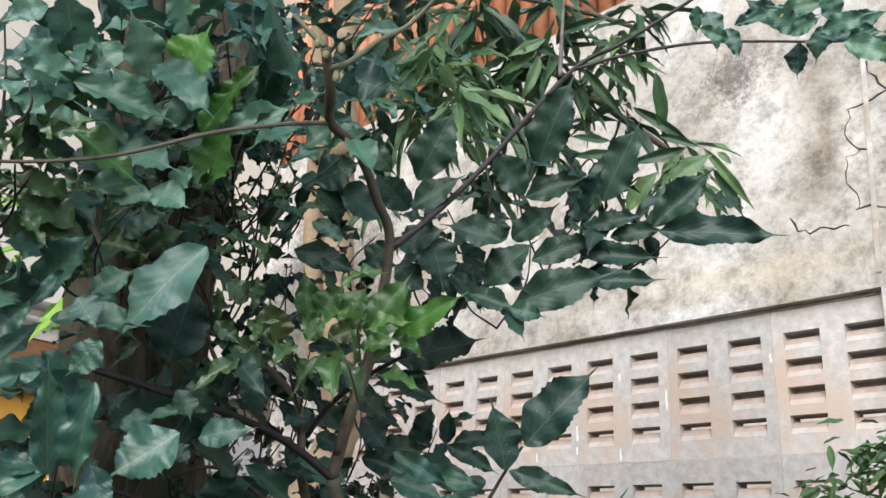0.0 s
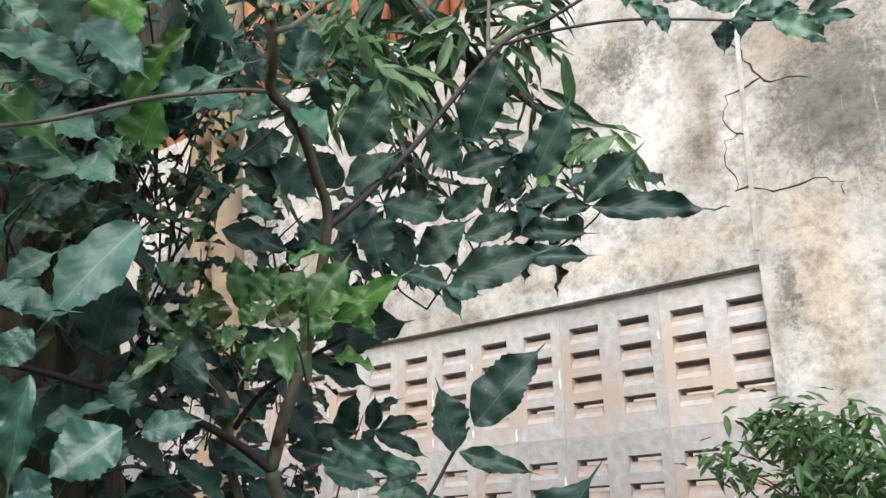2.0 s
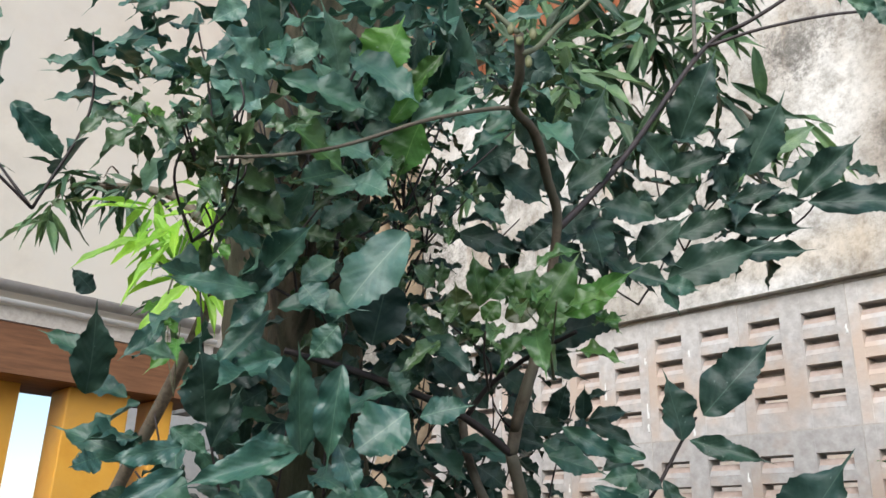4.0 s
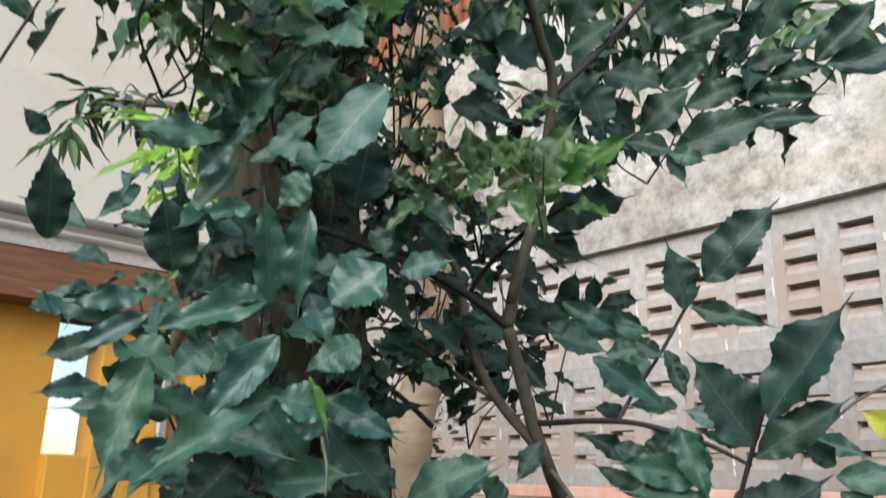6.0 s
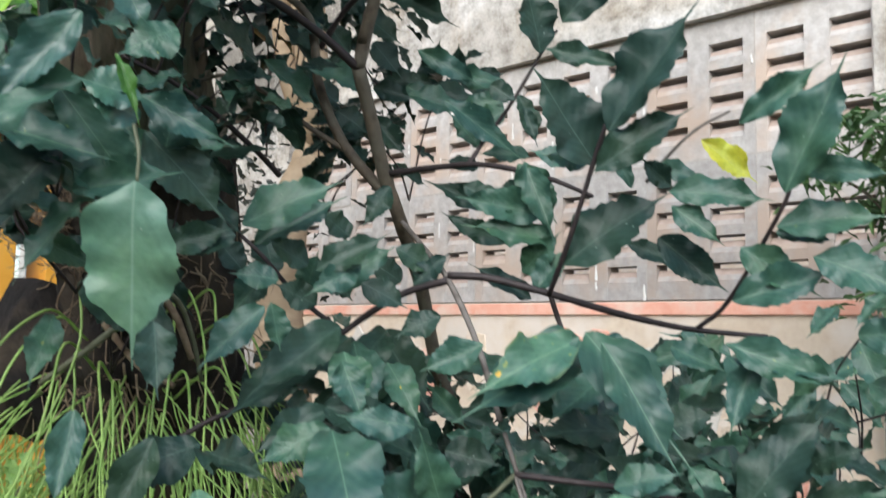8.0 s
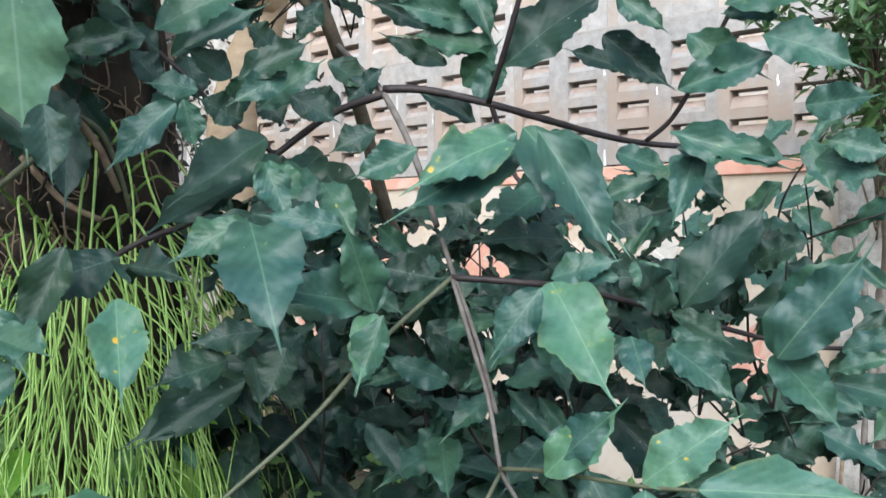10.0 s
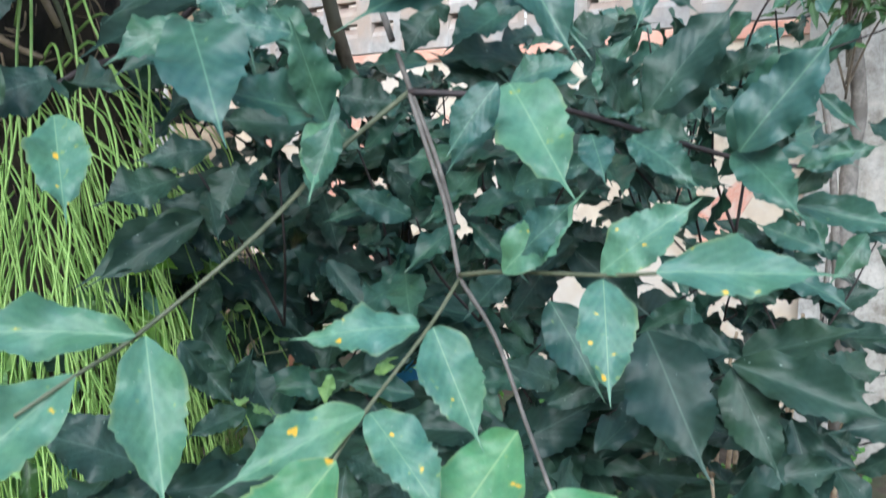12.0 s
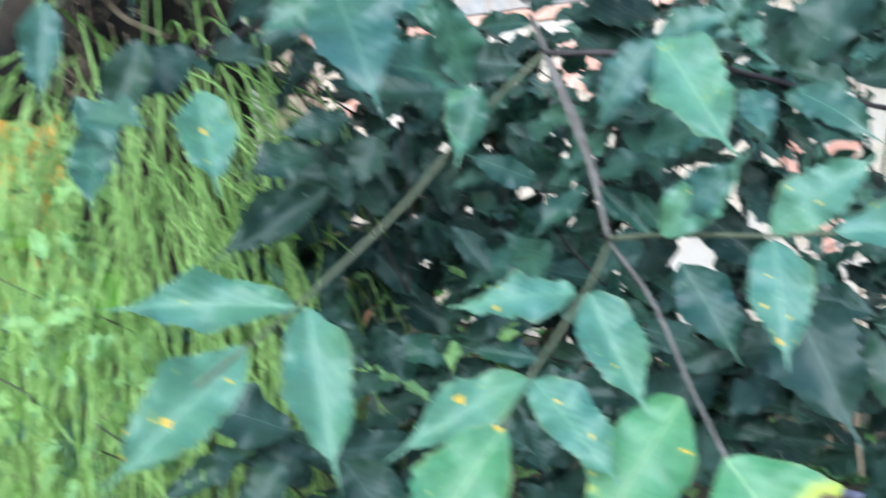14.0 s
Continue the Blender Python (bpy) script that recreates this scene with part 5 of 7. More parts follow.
leaf(shrub, "D", 0.875, 1.445, 1.576, 0.807, 1.480, 1.567, -0.44, -0.75, 0.49, 0.60)
leaf(shrub, "M", 0.949, 1.515, 1.576, 1.026, 1.437, 1.644, -0.80, -0.52, 0.31, 0.37)
leaf(shrub, "M", 1.052, 1.490, 1.527, 1.094, 1.416, 1.584, -0.89, -0.45, 0.07, 0.45)
leaf(shrub, "D", 1.017, 1.588, 1.598, 1.016, 1.558, 1.532, -0.32, -0.86, 0.40, 0.68)
leaf(shrub, "M", 1.060, 1.550, 1.525, 1.052, 1.521, 1.578, -0.86, -0.38, -0.35, 0.63)
leaf(shrub, "D", 1.121, 1.122, 1.692, 1.120, 1.022, 1.819, -1.00, -0.00, -0.01, 0.41)
leaf(shrub, "D", 1.116, 1.139, 1.650, 1.146, 1.040, 1.718, -0.96, -0.27, 0.04, 0.36)
leaf(shrub, "D", 1.159, 1.207, 1.556, 1.205, 1.098, 1.641, -0.95, -0.20, 0.26, 0.49)
leaf(shrub, "M", 1.237, 1.271, 1.594, 1.158, 1.367, 1.614, -0.65, -0.63, 0.42, 0.34)
leaf(shrub, "D", 1.340, 1.385, 1.525, 1.279, 1.454, 1.586, -0.55, -0.77, 0.33, 0.30)
leaf(shrub, "M", 1.222, 1.291, 1.528, 1.236, 1.254, 1.588, -0.97, -0.22, 0.10, 0.54)
leaf(shrub, "D", 1.305, 1.432, 1.652, 1.221, 1.489, 1.701, -0.50, -0.86, 0.12, 0.29)
leaf(shrub, "D", 1.310, 1.426, 1.656, 1.318, 1.376, 1.703, -0.97, -0.23, -0.08, 0.53)
leaf(shrub, "M", 1.210, 1.302, 1.697, 1.225, 1.263, 1.590, -0.76, -0.64, 0.12, 0.33)
leaf(shrub, "M", 1.336, 1.433, 1.851, 1.241, 1.517, 1.877, -0.65, -0.76, 0.07, 0.25)
leaf(shrub, "M", 1.326, 1.452, 1.836, 1.330, 1.444, 1.793, -0.69, -0.72, 0.07, 0.69)
leaf(shrub, "M", 1.303, 1.409, 1.800, 1.268, 1.444, 1.775, -0.75, -0.64, 0.15, 0.64)
leaf(shrub, "M", 1.286, 1.443, 1.749, 1.240, 1.471, 1.801, -0.45, -0.89, 0.07, 0.44)
leaf(shrub, "M", 1.331, 1.385, 1.734, 1.263, 1.431, 1.738, -0.51, -0.79, 0.34, 0.41)
leaf(shrub, "D", 1.326, 1.478, 1.727, 1.281, 1.510, 1.742, -0.49, -0.82, 0.29, 0.50)
leaf(shrub, "D", 1.272, 1.362, 1.809, 1.284, 1.333, 1.736, -0.51, -0.82, 0.24, 0.41)
leaf(shrub, "M", 1.285, 1.277, 1.702, 1.248, 1.323, 1.724, -0.68, -0.68, 0.27, 0.50)
leaf(shrub, "M", 1.249, 1.142, 1.677, 1.262, 1.076, 1.659, -0.91, -0.26, 0.31, 0.38)
leaf(shrub, "M", 1.342, 1.654, 1.891, 1.376, 1.592, 1.854, -0.73, -0.60, 0.34, 0.50)
leaf(shrub, "D", 1.308, 1.702, 1.840, 1.339, 1.648, 1.770, -0.68, -0.70, 0.23, 0.46)
leaf(shrub, "D", 1.263, 1.742, 1.848, 1.304, 1.697, 1.809, -0.62, -0.75, 0.23, 0.66)
leaf(shrub, "D", 1.228, 1.764, 1.886, 1.268, 1.733, 1.858, -0.49, -0.84, 0.21, 0.78)
leaf(shrub, "D", 1.074, 1.769, 1.833, 1.144, 1.693, 1.825, -0.72, -0.68, 0.14, 0.41)
leaf(shrub, "D", 1.155, 1.162, 1.667, 1.076, 1.188, 1.767, -0.43, -0.90, -0.10, 0.57)
leaf(shrub, "M", 1.175, 1.183, 1.675, 1.124, 1.211, 1.680, -0.47, -0.88, 0.10, 0.43)
leaf(shrub, "P", 0.697, 1.331, 1.598, 0.694, 1.341, 1.434, -0.81, -0.58, -0.02, 0.55)
leaf(shrub, "M", 1.185, 1.087, 1.633, 1.223, 0.985, 1.620, -0.88, -0.37, 0.30, 0.34)
leaf(shrub, "M", 1.189, 1.085, 1.618, 1.207, 1.032, 1.572, -0.81, -0.51, 0.28, 0.43)
leaf(shrub, "D", 1.229, 1.107, 1.647, 1.184, 1.119, 1.675, -0.46, -0.78, -0.42, 0.50)
leaf(shrub, "M", 1.158, 0.995, 1.689, 1.163, 0.913, 1.741, -0.97, -0.17, -0.18, 0.32)
leaf(shrub, "M", 1.143, 0.945, 1.612, 1.128, 0.884, 1.734, -0.98, -0.08, -0.16, 0.39)
leaf(shrub, "M", 1.172, 0.940, 1.639, 1.173, 0.856, 1.626, -1.00, -0.01, 0.06, 0.31)
leaf(shrub, "M", 1.173, 0.966, 1.585, 1.200, 0.869, 1.595, -0.92, -0.22, 0.33, 0.40)
leaf(shrub, "M", 1.192, 0.974, 1.582, 1.199, 0.918, 1.570, -0.96, -0.16, 0.22, 0.33)
leaf(shrub, "M", 1.189, 0.937, 1.556, 1.197, 0.849, 1.521, -0.89, -0.24, 0.39, 0.48)
leaf(shrub, "D", 1.231, 1.124, 1.589, 1.266, 1.055, 1.526, -0.84, -0.53, 0.10, 0.43)
leaf(shrub, "D", 1.332, 1.153, 1.569, 1.282, 1.208, 1.602, -0.64, -0.74, 0.23, 0.36)
leaf(shrub, "M", 1.199, 1.013, 1.569, 1.207, 0.933, 1.516, -0.94, -0.25, 0.23, 0.40)
leaf(shrub, "M", 1.183, 1.015, 1.512, 1.197, 0.915, 1.544, -0.99, -0.09, 0.14, 0.40)
leaf(shrub, "M", 1.235, 1.291, 1.630, 1.140, 1.358, 1.648, -0.57, -0.82, 0.03, 0.40)
leaf(shrub, "D", 1.327, 1.425, 1.608, 1.253, 1.486, 1.652, -0.65, -0.76, -0.04, 0.31)
leaf(shrub, "M", 1.227, 1.317, 1.555, 1.231, 1.258, 1.608, -0.94, -0.25, -0.22, 0.51)
leaf(shrub, "M", 1.205, 1.309, 1.694, 1.243, 1.270, 1.618, -0.71, -0.71, 0.02, 0.53)
leaf(shrub, "M", 1.222, 1.512, 1.894, 1.282, 1.433, 1.840, -0.82, -0.57, -0.07, 0.31)
leaf(shrub, "M", 1.324, 1.436, 1.825, 1.271, 1.484, 1.816, -0.68, -0.72, 0.12, 0.47)
leaf(shrub, "M", 1.197, 1.433, 1.797, 1.287, 1.352, 1.721, -0.64, -0.77, 0.06, 0.28)
leaf(shrub, "D", 1.272, 1.350, 1.790, 1.286, 1.336, 1.734, -0.75, -0.66, -0.02, 0.39)
leaf(shrub, "D", 1.235, 1.382, 1.819, 1.251, 1.345, 1.792, -0.86, -0.48, 0.13, 0.62)
leaf(shrub, "M", 0.901, 1.473, 1.593, 0.981, 1.395, 1.651, -0.77, -0.59, 0.25, 0.44)
leaf(shrub, "D", 0.774, 1.468, 1.677, 0.847, 1.418, 1.588, -0.41, -0.90, 0.16, 0.49)
leaf(shrub, "D", 0.803, 1.477, 1.558, 0.861, 1.429, 1.582, -0.63, -0.78, -0.03, 0.44)
leaf(shrub, "M", 0.741, 1.419, 1.700, 0.817, 1.365, 1.654, -0.55, -0.83, 0.05, 0.36)
leaf(shrub, "I", 0.723, 1.381, 1.666, 0.671, 1.382, 1.680, -0.03, -1.00, 0.00, 0.59)
leaf(shrub, "D", 0.707, 1.308, 1.478, 0.703, 1.284, 1.416, -0.28, -0.89, 0.36, 0.53)
leaf(shrub, "M", 0.843, 1.343, 1.497, 0.788, 1.375, 1.435, -0.72, -0.63, 0.30, 0.41)
leaf(shrub, "M", 0.848, 1.339, 1.500, 0.858, 1.332, 1.452, -0.33, -0.94, 0.07, 0.54)
leaf(shrub, "M", 1.365, 1.446, 1.239, 1.350, 1.478, 1.313, -0.61, -0.77, 0.21, 0.50)
leaf(shrub, "M", 0.942, 1.454, 1.532, 0.892, 1.480, 1.539, -0.38, -0.85, 0.35, 0.59)
leaf(shrub, "D", 1.117, 1.570, 1.558, 1.129, 1.535, 1.518, -0.64, -0.66, 0.39, 0.85)
leaf(shrub, "D", 1.264, 1.576, 1.551, 1.212, 1.595, 1.583, -0.33, -0.94, 0.04, 0.71)
leaf(shrub, "M", 1.250, 1.170, 1.654, 1.222, 1.184, 1.713, -0.67, -0.73, -0.14, 0.31)
leaf(shrub, "M", 1.129, 0.880, 1.479, 1.122, 0.822, 1.482, -0.98, 0.13, 0.12, 0.54)
leaf(shrub, "M", 1.135, 0.864, 1.450, 1.140, 0.814, 1.436, -0.93, -0.18, 0.31, 0.57)
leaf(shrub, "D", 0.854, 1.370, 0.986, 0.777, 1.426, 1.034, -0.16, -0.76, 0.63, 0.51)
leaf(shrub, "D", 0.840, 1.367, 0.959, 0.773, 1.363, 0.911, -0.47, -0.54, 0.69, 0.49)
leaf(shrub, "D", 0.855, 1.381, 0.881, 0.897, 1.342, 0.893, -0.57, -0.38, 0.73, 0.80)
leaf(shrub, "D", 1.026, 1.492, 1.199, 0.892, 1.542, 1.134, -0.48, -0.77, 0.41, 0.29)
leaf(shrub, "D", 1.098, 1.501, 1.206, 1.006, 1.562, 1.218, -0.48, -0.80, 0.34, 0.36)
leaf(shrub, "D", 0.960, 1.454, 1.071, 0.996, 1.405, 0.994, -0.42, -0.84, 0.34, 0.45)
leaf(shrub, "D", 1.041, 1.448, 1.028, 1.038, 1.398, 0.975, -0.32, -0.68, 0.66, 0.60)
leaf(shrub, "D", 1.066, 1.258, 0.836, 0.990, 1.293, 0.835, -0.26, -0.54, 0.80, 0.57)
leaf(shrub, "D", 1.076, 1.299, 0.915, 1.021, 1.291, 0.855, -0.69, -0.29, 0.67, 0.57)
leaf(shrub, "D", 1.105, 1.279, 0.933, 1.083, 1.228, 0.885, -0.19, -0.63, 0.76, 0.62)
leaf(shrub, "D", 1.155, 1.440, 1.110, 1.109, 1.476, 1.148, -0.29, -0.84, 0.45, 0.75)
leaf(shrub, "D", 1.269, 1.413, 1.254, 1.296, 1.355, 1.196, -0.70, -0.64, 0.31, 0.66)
leaf(shrub, "M", 1.080, 1.132, 1.473, 1.005, 1.209, 1.420, -0.78, -0.53, 0.34, 0.40)
leaf(shrub, "M", 1.050, 1.088, 1.467, 1.065, 1.007, 1.353, -0.59, -0.69, 0.42, 0.37)
leaf(shrub, "M", 1.151, 1.009, 1.470, 1.178, 0.898, 1.429, -0.83, -0.36, 0.42, 0.31)
leaf(shrub, "D", 1.179, 1.161, 1.337, 1.120, 1.221, 1.378, -0.65, -0.74, 0.15, 0.37)
leaf(shrub, "M", 1.036, 1.066, 1.337, 1.057, 1.008, 1.356, -0.89, -0.19, 0.42, 0.48)
leaf(shrub, "M", 1.135, 1.039, 1.348, 1.127, 0.991, 1.301, -0.67, -0.46, 0.58, 0.45)
leaf(shrub, "D", 1.150, 0.997, 1.306, 1.187, 0.927, 1.413, -0.95, -0.04, 0.30, 0.41)
leaf(shrub, "M", 1.080, 0.885, 1.278, 1.082, 0.819, 1.371, -1.00, 0.05, 0.05, 0.44)
leaf(shrub, "M", 1.007, 0.939, 1.294, 0.997, 0.888, 1.258, -0.79, -0.24, 0.57, 0.50)
leaf(shrub, "D", 1.101, 0.983, 1.305, 1.096, 0.924, 1.284, -0.69, -0.20, 0.70, 0.40)
leaf(shrub, "M", 0.843, 1.239, 1.383, 0.852, 1.211, 1.297, -0.22, -0.93, 0.28, 0.56)
leaf(shrub, "D", 0.975, 1.246, 1.304, 0.907, 1.297, 1.316, -0.43, -0.71, 0.56, 0.53)
leaf(shrub, "M", 0.988, 1.232, 1.301, 0.973, 1.255, 1.361, -0.35, -0.90, 0.26, 0.59)
leaf(shrub, "M", 0.921, 1.158, 1.308, 0.888, 1.164, 1.245, -0.80, -0.47, 0.37, 0.44)
leaf(shrub, "M", 0.844, 1.239, 1.388, 0.785, 1.272, 1.360, -0.59, -0.64, 0.48, 0.48)
leaf(shrub, "M", 0.937, 1.224, 1.384, 0.877, 1.269, 1.396, -0.53, -0.79, 0.30, 0.42)
leaf(shrub, "M", 0.917, 1.309, 1.444, 0.927, 1.285, 1.382, -0.48, -0.84, 0.24, 0.50)
leaf(shrub, "D", 0.907, 1.303, 1.286, 0.847, 1.337, 1.279, -0.46, -0.69, 0.57, 0.50)
leaf(shrub, "D", 0.879, 1.319, 1.261, 0.806, 1.341, 1.240, -0.39, -0.66, 0.64, 0.56)
leaf(shrub, "D", 0.922, 1.287, 1.269, 0.898, 1.288, 1.224, -0.78, -0.49, 0.39, 0.76)
leaf(shrub, "M", 0.964, 1.029, 1.334, 0.931, 1.056, 1.280, -0.85, -0.44, 0.29, 0.49)
leaf(shrub, "D", 1.168, 1.087, 1.378, 1.183, 1.031, 1.401, -0.95, -0.14, 0.29, 0.60)
leaf(shrub, "M", 1.150, 0.879, 1.437, 1.143, 0.821, 1.422, -0.91, -0.00, 0.42, 0.55)
leaf(shrub, "M", 1.059, 1.241, 1.462, 1.009, 1.292, 1.433, -0.75, -0.61, 0.24, 0.51)
leaf(shrub, "D", 1.270, 0.979, 1.341, 1.270, 0.917, 1.372, -0.91, 0.18, 0.37, 0.51)
leaf(shrub, "D", 1.261, 1.000, 1.329, 1.226, 1.021, 1.377, -0.60, -0.80, -0.08, 0.61)
leaf(shrub, "D", 1.105, 1.335, 1.335, 1.126, 1.267, 1.324, -0.86, -0.33, 0.39, 0.68)
leaf(shrub, "D", 1.177, 1.256, 1.426, 1.137, 1.275, 1.374, -0.79, -0.40, 0.47, 0.66)
leaf(shrub, "D", 1.233, 1.175, 1.432, 1.193, 1.235, 1.413, -0.84, -0.51, 0.17, 0.52)
leaf(shrub, "M", 1.424, 1.014, 2.540, 1.381, 1.051, 2.563, -0.71, -0.53, -0.46, 0.36)
leaf(shrub, "P", 1.434, 0.926, 2.564, 1.412, 0.998, 2.555, -0.92, -0.31, -0.24, 0.30)
leaf(shrub, "M", 1.463, 0.911, 2.528, 1.406, 0.948, 2.560, -0.66, -0.59, -0.47, 0.51)
leaf(shrub, "P", 1.449, 0.927, 2.523, 1.435, 0.872, 2.527, -0.90, 0.21, -0.39, 0.45)
leaf(shrub, "P", 1.471, 0.889, 2.523, 1.471, 0.814, 2.526, -0.92, -0.01, -0.39, 0.44)
leaf(shrub, "M", 1.487, 0.858, 2.508, 1.489, 0.811, 2.507, -0.97, -0.03, -0.23, 0.31)
leaf(shrub, "P", 1.457, 0.854, 2.482, 1.470, 0.785, 2.432, -0.99, -0.11, -0.11, 0.43)
leaf(shrub, "D", 1.500, 0.812, 2.502, 1.484, 0.738, 2.493, -0.98, 0.22, -0.05, 0.35)
leaf(shrub, "M", 1.491, 0.809, 2.479, 1.485, 0.736, 2.460, -0.99, 0.10, -0.06, 0.33)
leaf(shrub, "D", 1.463, 0.943, 2.551, 1.412, 0.983, 2.605, -0.77, -0.55, -0.32, 0.39)
leaf(shrub, "M", 1.470, 0.867, 2.532, 1.437, 0.868, 2.577, -0.67, -0.57, -0.47, 0.61)
leaf(shrub, "D", 0.779, 1.686, 1.941, 0.702, 1.705, 1.919, -0.24, -0.97, 0.04, 0.57)
leaf(shrub, "D", 0.783, 1.690, 1.911, 0.716, 1.692, 1.865, -0.19, -0.95, 0.23, 0.60)
leaf(shrub, "D", 0.797, 1.658, 1.865, 0.740, 1.655, 1.816, -0.36, -0.81, 0.46, 0.69)
leaf(shrub, "D", 0.766, 1.728, 1.829, 0.705, 1.717, 1.858, 0.20, -0.98, 0.05, 0.73)
leaf(shrub, "D", 0.973, 1.424, 1.543, 1.025, 1.357, 1.593, -0.84, -0.51, 0.20, 0.39)
leaf(shrub, "D", 0.996, 1.469, 1.553, 0.945, 1.486, 1.584, -0.24, -0.96, 0.16, 0.59)
leaf(shrub, "M", 1.012, 1.389, 1.551, 0.947, 1.410, 1.515, -0.42, -0.87, 0.26, 0.44)
leaf(shrub, "D", 1.047, 1.427, 1.534, 1.086, 1.384, 1.504, -0.61, -0.75, 0.26, 0.60)
leaf(shrub, "M", 0.961, 1.496, 1.544, 0.921, 1.526, 1.489, -0.71, -0.68, 0.15, 0.53)
leaf(shrub, "D", 1.007, 1.463, 1.505, 0.955, 1.486, 1.530, -0.38, -0.92, 0.06, 0.61)
leaf(shrub, "D", 1.109, 1.432, 1.582, 1.153, 1.388, 1.552, -0.59, -0.76, 0.27, 0.53)
leaf(shrub, "D", 1.128, 1.418, 1.535, 1.154, 1.375, 1.581, -0.91, -0.38, 0.15, 0.51)
leaf(shrub, "D", 1.065, 1.471, 1.595, 1.021, 1.487, 1.626, -0.24, -0.96, 0.15, 0.64)
leaf(shrub, "D", 0.934, 1.515, 1.543, 0.898, 1.523, 1.585, -0.21, -0.98, 0.02, 0.63)
leaf(shrub, "D", 1.197, 1.394, 1.672, 1.235, 1.342, 1.640, -0.65, -0.68, 0.34, 0.49)
leaf(shrub, "D", 1.223, 1.376, 1.620, 1.265, 1.311, 1.601, -0.76, -0.58, 0.29, 0.42)
leaf(shrub, "D", 1.118, 1.359, 1.495, 1.070, 1.393, 1.471, -0.66, -0.63, 0.41, 0.60)
leaf(shrub, "D", 1.163, 1.502, 1.678, 1.128, 1.520, 1.620, -0.79, -0.53, 0.30, 0.52)

# ---- trees and shrubs behind ----
tree = thing("epiphyte_tree", (1.10, 2.0, 0), "furrowed dark tree trunk overgrown with broad climbing leaves", "tree")
understory = thing("understory_shrub", (1.75, 2.3, 0), "low dense dark green shrub below the tall one", "shrub")
strap_tree = thing("strap_leaf_tree", (2.62, 3.55, 0), "pale smooth double trunk with drooping strap leaves", "tree")
hanging = thing("hanging_branch_tree", (1.35, 4.3, 0), "slender tree with hanging narrow leaves before the cream wall", "tree")


LOOSE = {}
PARTS = {}


def sprout(parent, kind, base, tip, n, width, limit=290):
    """A leaf as a part of its own, or, past the first few hundred, in the joined rest."""
    PARTS[parent.name] = PARTS.get(parent.name, 0) + 1
    if PARTS[parent.name] <= limit:
        leaf(parent, kind, *base, *tip, *n, width)
    else:
        shapes = KINDS[kind]
        leafy(LOOSE.setdefault((parent.name, kind), ([], [])), base, tip, n, width, shapes[PARTS[parent.name] % len(shapes)])


def thicket(parent, kind, centre, radii, count, size, seed):
    """Leaves on short twigs, scattered unevenly through a rounded space."""
    r = random.Random(seed)
    c = Vector(centre)
    hubs = []
    for k in range(max(3, count // 5)):
        d = Vector((r.gauss(0, 0.55), r.gauss(0, 0.55), r.gauss(0, 0.55)))
        d = d / max(1.0, d.length)
        hubs.append(c + Vector((d.x * radii[0], d.y * radii[1], d.z * radii[2])))
    foot = c + Vector((0.03, 0.05, -radii[2] * 1.3))
    for h in hubs[::2]:
        bend = (h + foot) / 2 + Vector((r.uniform(-0.03, 0.03), r.uniform(-0.03, 0.03), 0.0))
        stem(parent, STEM_GREEN if kind in "NVGQ" else STEM_DARK, 0.0022, 0.0012, foot, bend, h, name="twig", sides=5)
    for k in range(count):
        h = hubs[k % len(hubs)]
        a = r.uniform(0, 2 * math.pi)
        way = Vector((0.8 * math.cos(a), 0.8 * math.sin(a), r.uniform(-1.0, 0.45))).normalized()
        base = h + way * r.uniform(0.0, 0.05) + Vector((r.uniform(-0.04, 0.04), r.uniform(-0.04, 0.04), r.uniform(-0.04, 0.04)))
        tip = base + way * size * r.uniform(0.65, 1.15)
        n = Vector((-0.62, -0.58, 0.62)) + Vector((r.uniform(-0.5, 0.5), r.uniform(-0.5, 0.5), r.uniform(-0.4, 0.4)))
        sprout(parent, kind, base, tip, n, r.uniform(0.30, 0.42))


def tuft(parent, kind, centre, count, size, seed):
    """A twig end with long narrow leaves that arch over and hang."""
    r = random.Random(seed)
    c = Vector(centre)
    stem(parent, STEM_BROWN, 0.004, 0.002, c + Vector((0.10, 0.14, 0.10)), c + Vector((0.04, 0.06, 0.08)), c, name="twig", sides=5)
    for k in range(count):
        a = 2 * math.pi * (k * 0.382 + r.uniform(-0.1, 0.1))
        up = r.uniform(-1.8, 0.15)
        way = Vector((math.cos(a), math.sin(a), up)).normalized()
        base = c + way * 0.01 + Vector((0, 0, r.uniform(-0.05, 0.05)))
        n = Vector((-0.5 + r.uniform(-0.5, 0.5), -0.5 + r.uniform(-0.5, 0.5), 0.7))
        sprout(parent, kind, base, base + way * size * r.uniform(0.65, 1.1), n, r.uniform(0.13, 0.19))


# the overgrown trunk
def bark_tube(points, r0, r1, sides, depth, seed):
    """A trunk with long broken furrows cut into its bark."""
    line = smooth_line(points, 28)
    bm = add_tube(bmesh.new(), line, r0, r1, sides, 0.0, seed)
    bm.normal_update()
    for v in bm.verts:
        q = Vector((v.co.x * 34, v.co.y * 34, v.co.z * 5.5 + seed))
        ridge = 1 - abs(noise.noise(q)) * 2.6
        chip = noise.noise(Vector((v.co.x * 60, v.co.y * 60, v.co.z * 40)))
        swell = noise.noise(Vector((v.co.x * 6, v.co.y * 6, v.co.z * 3)))
        v.co += v.normal * (-depth * max(0.0, ridge) + 0.25 * depth * chip + 1.2 * depth * swell)
    return bm


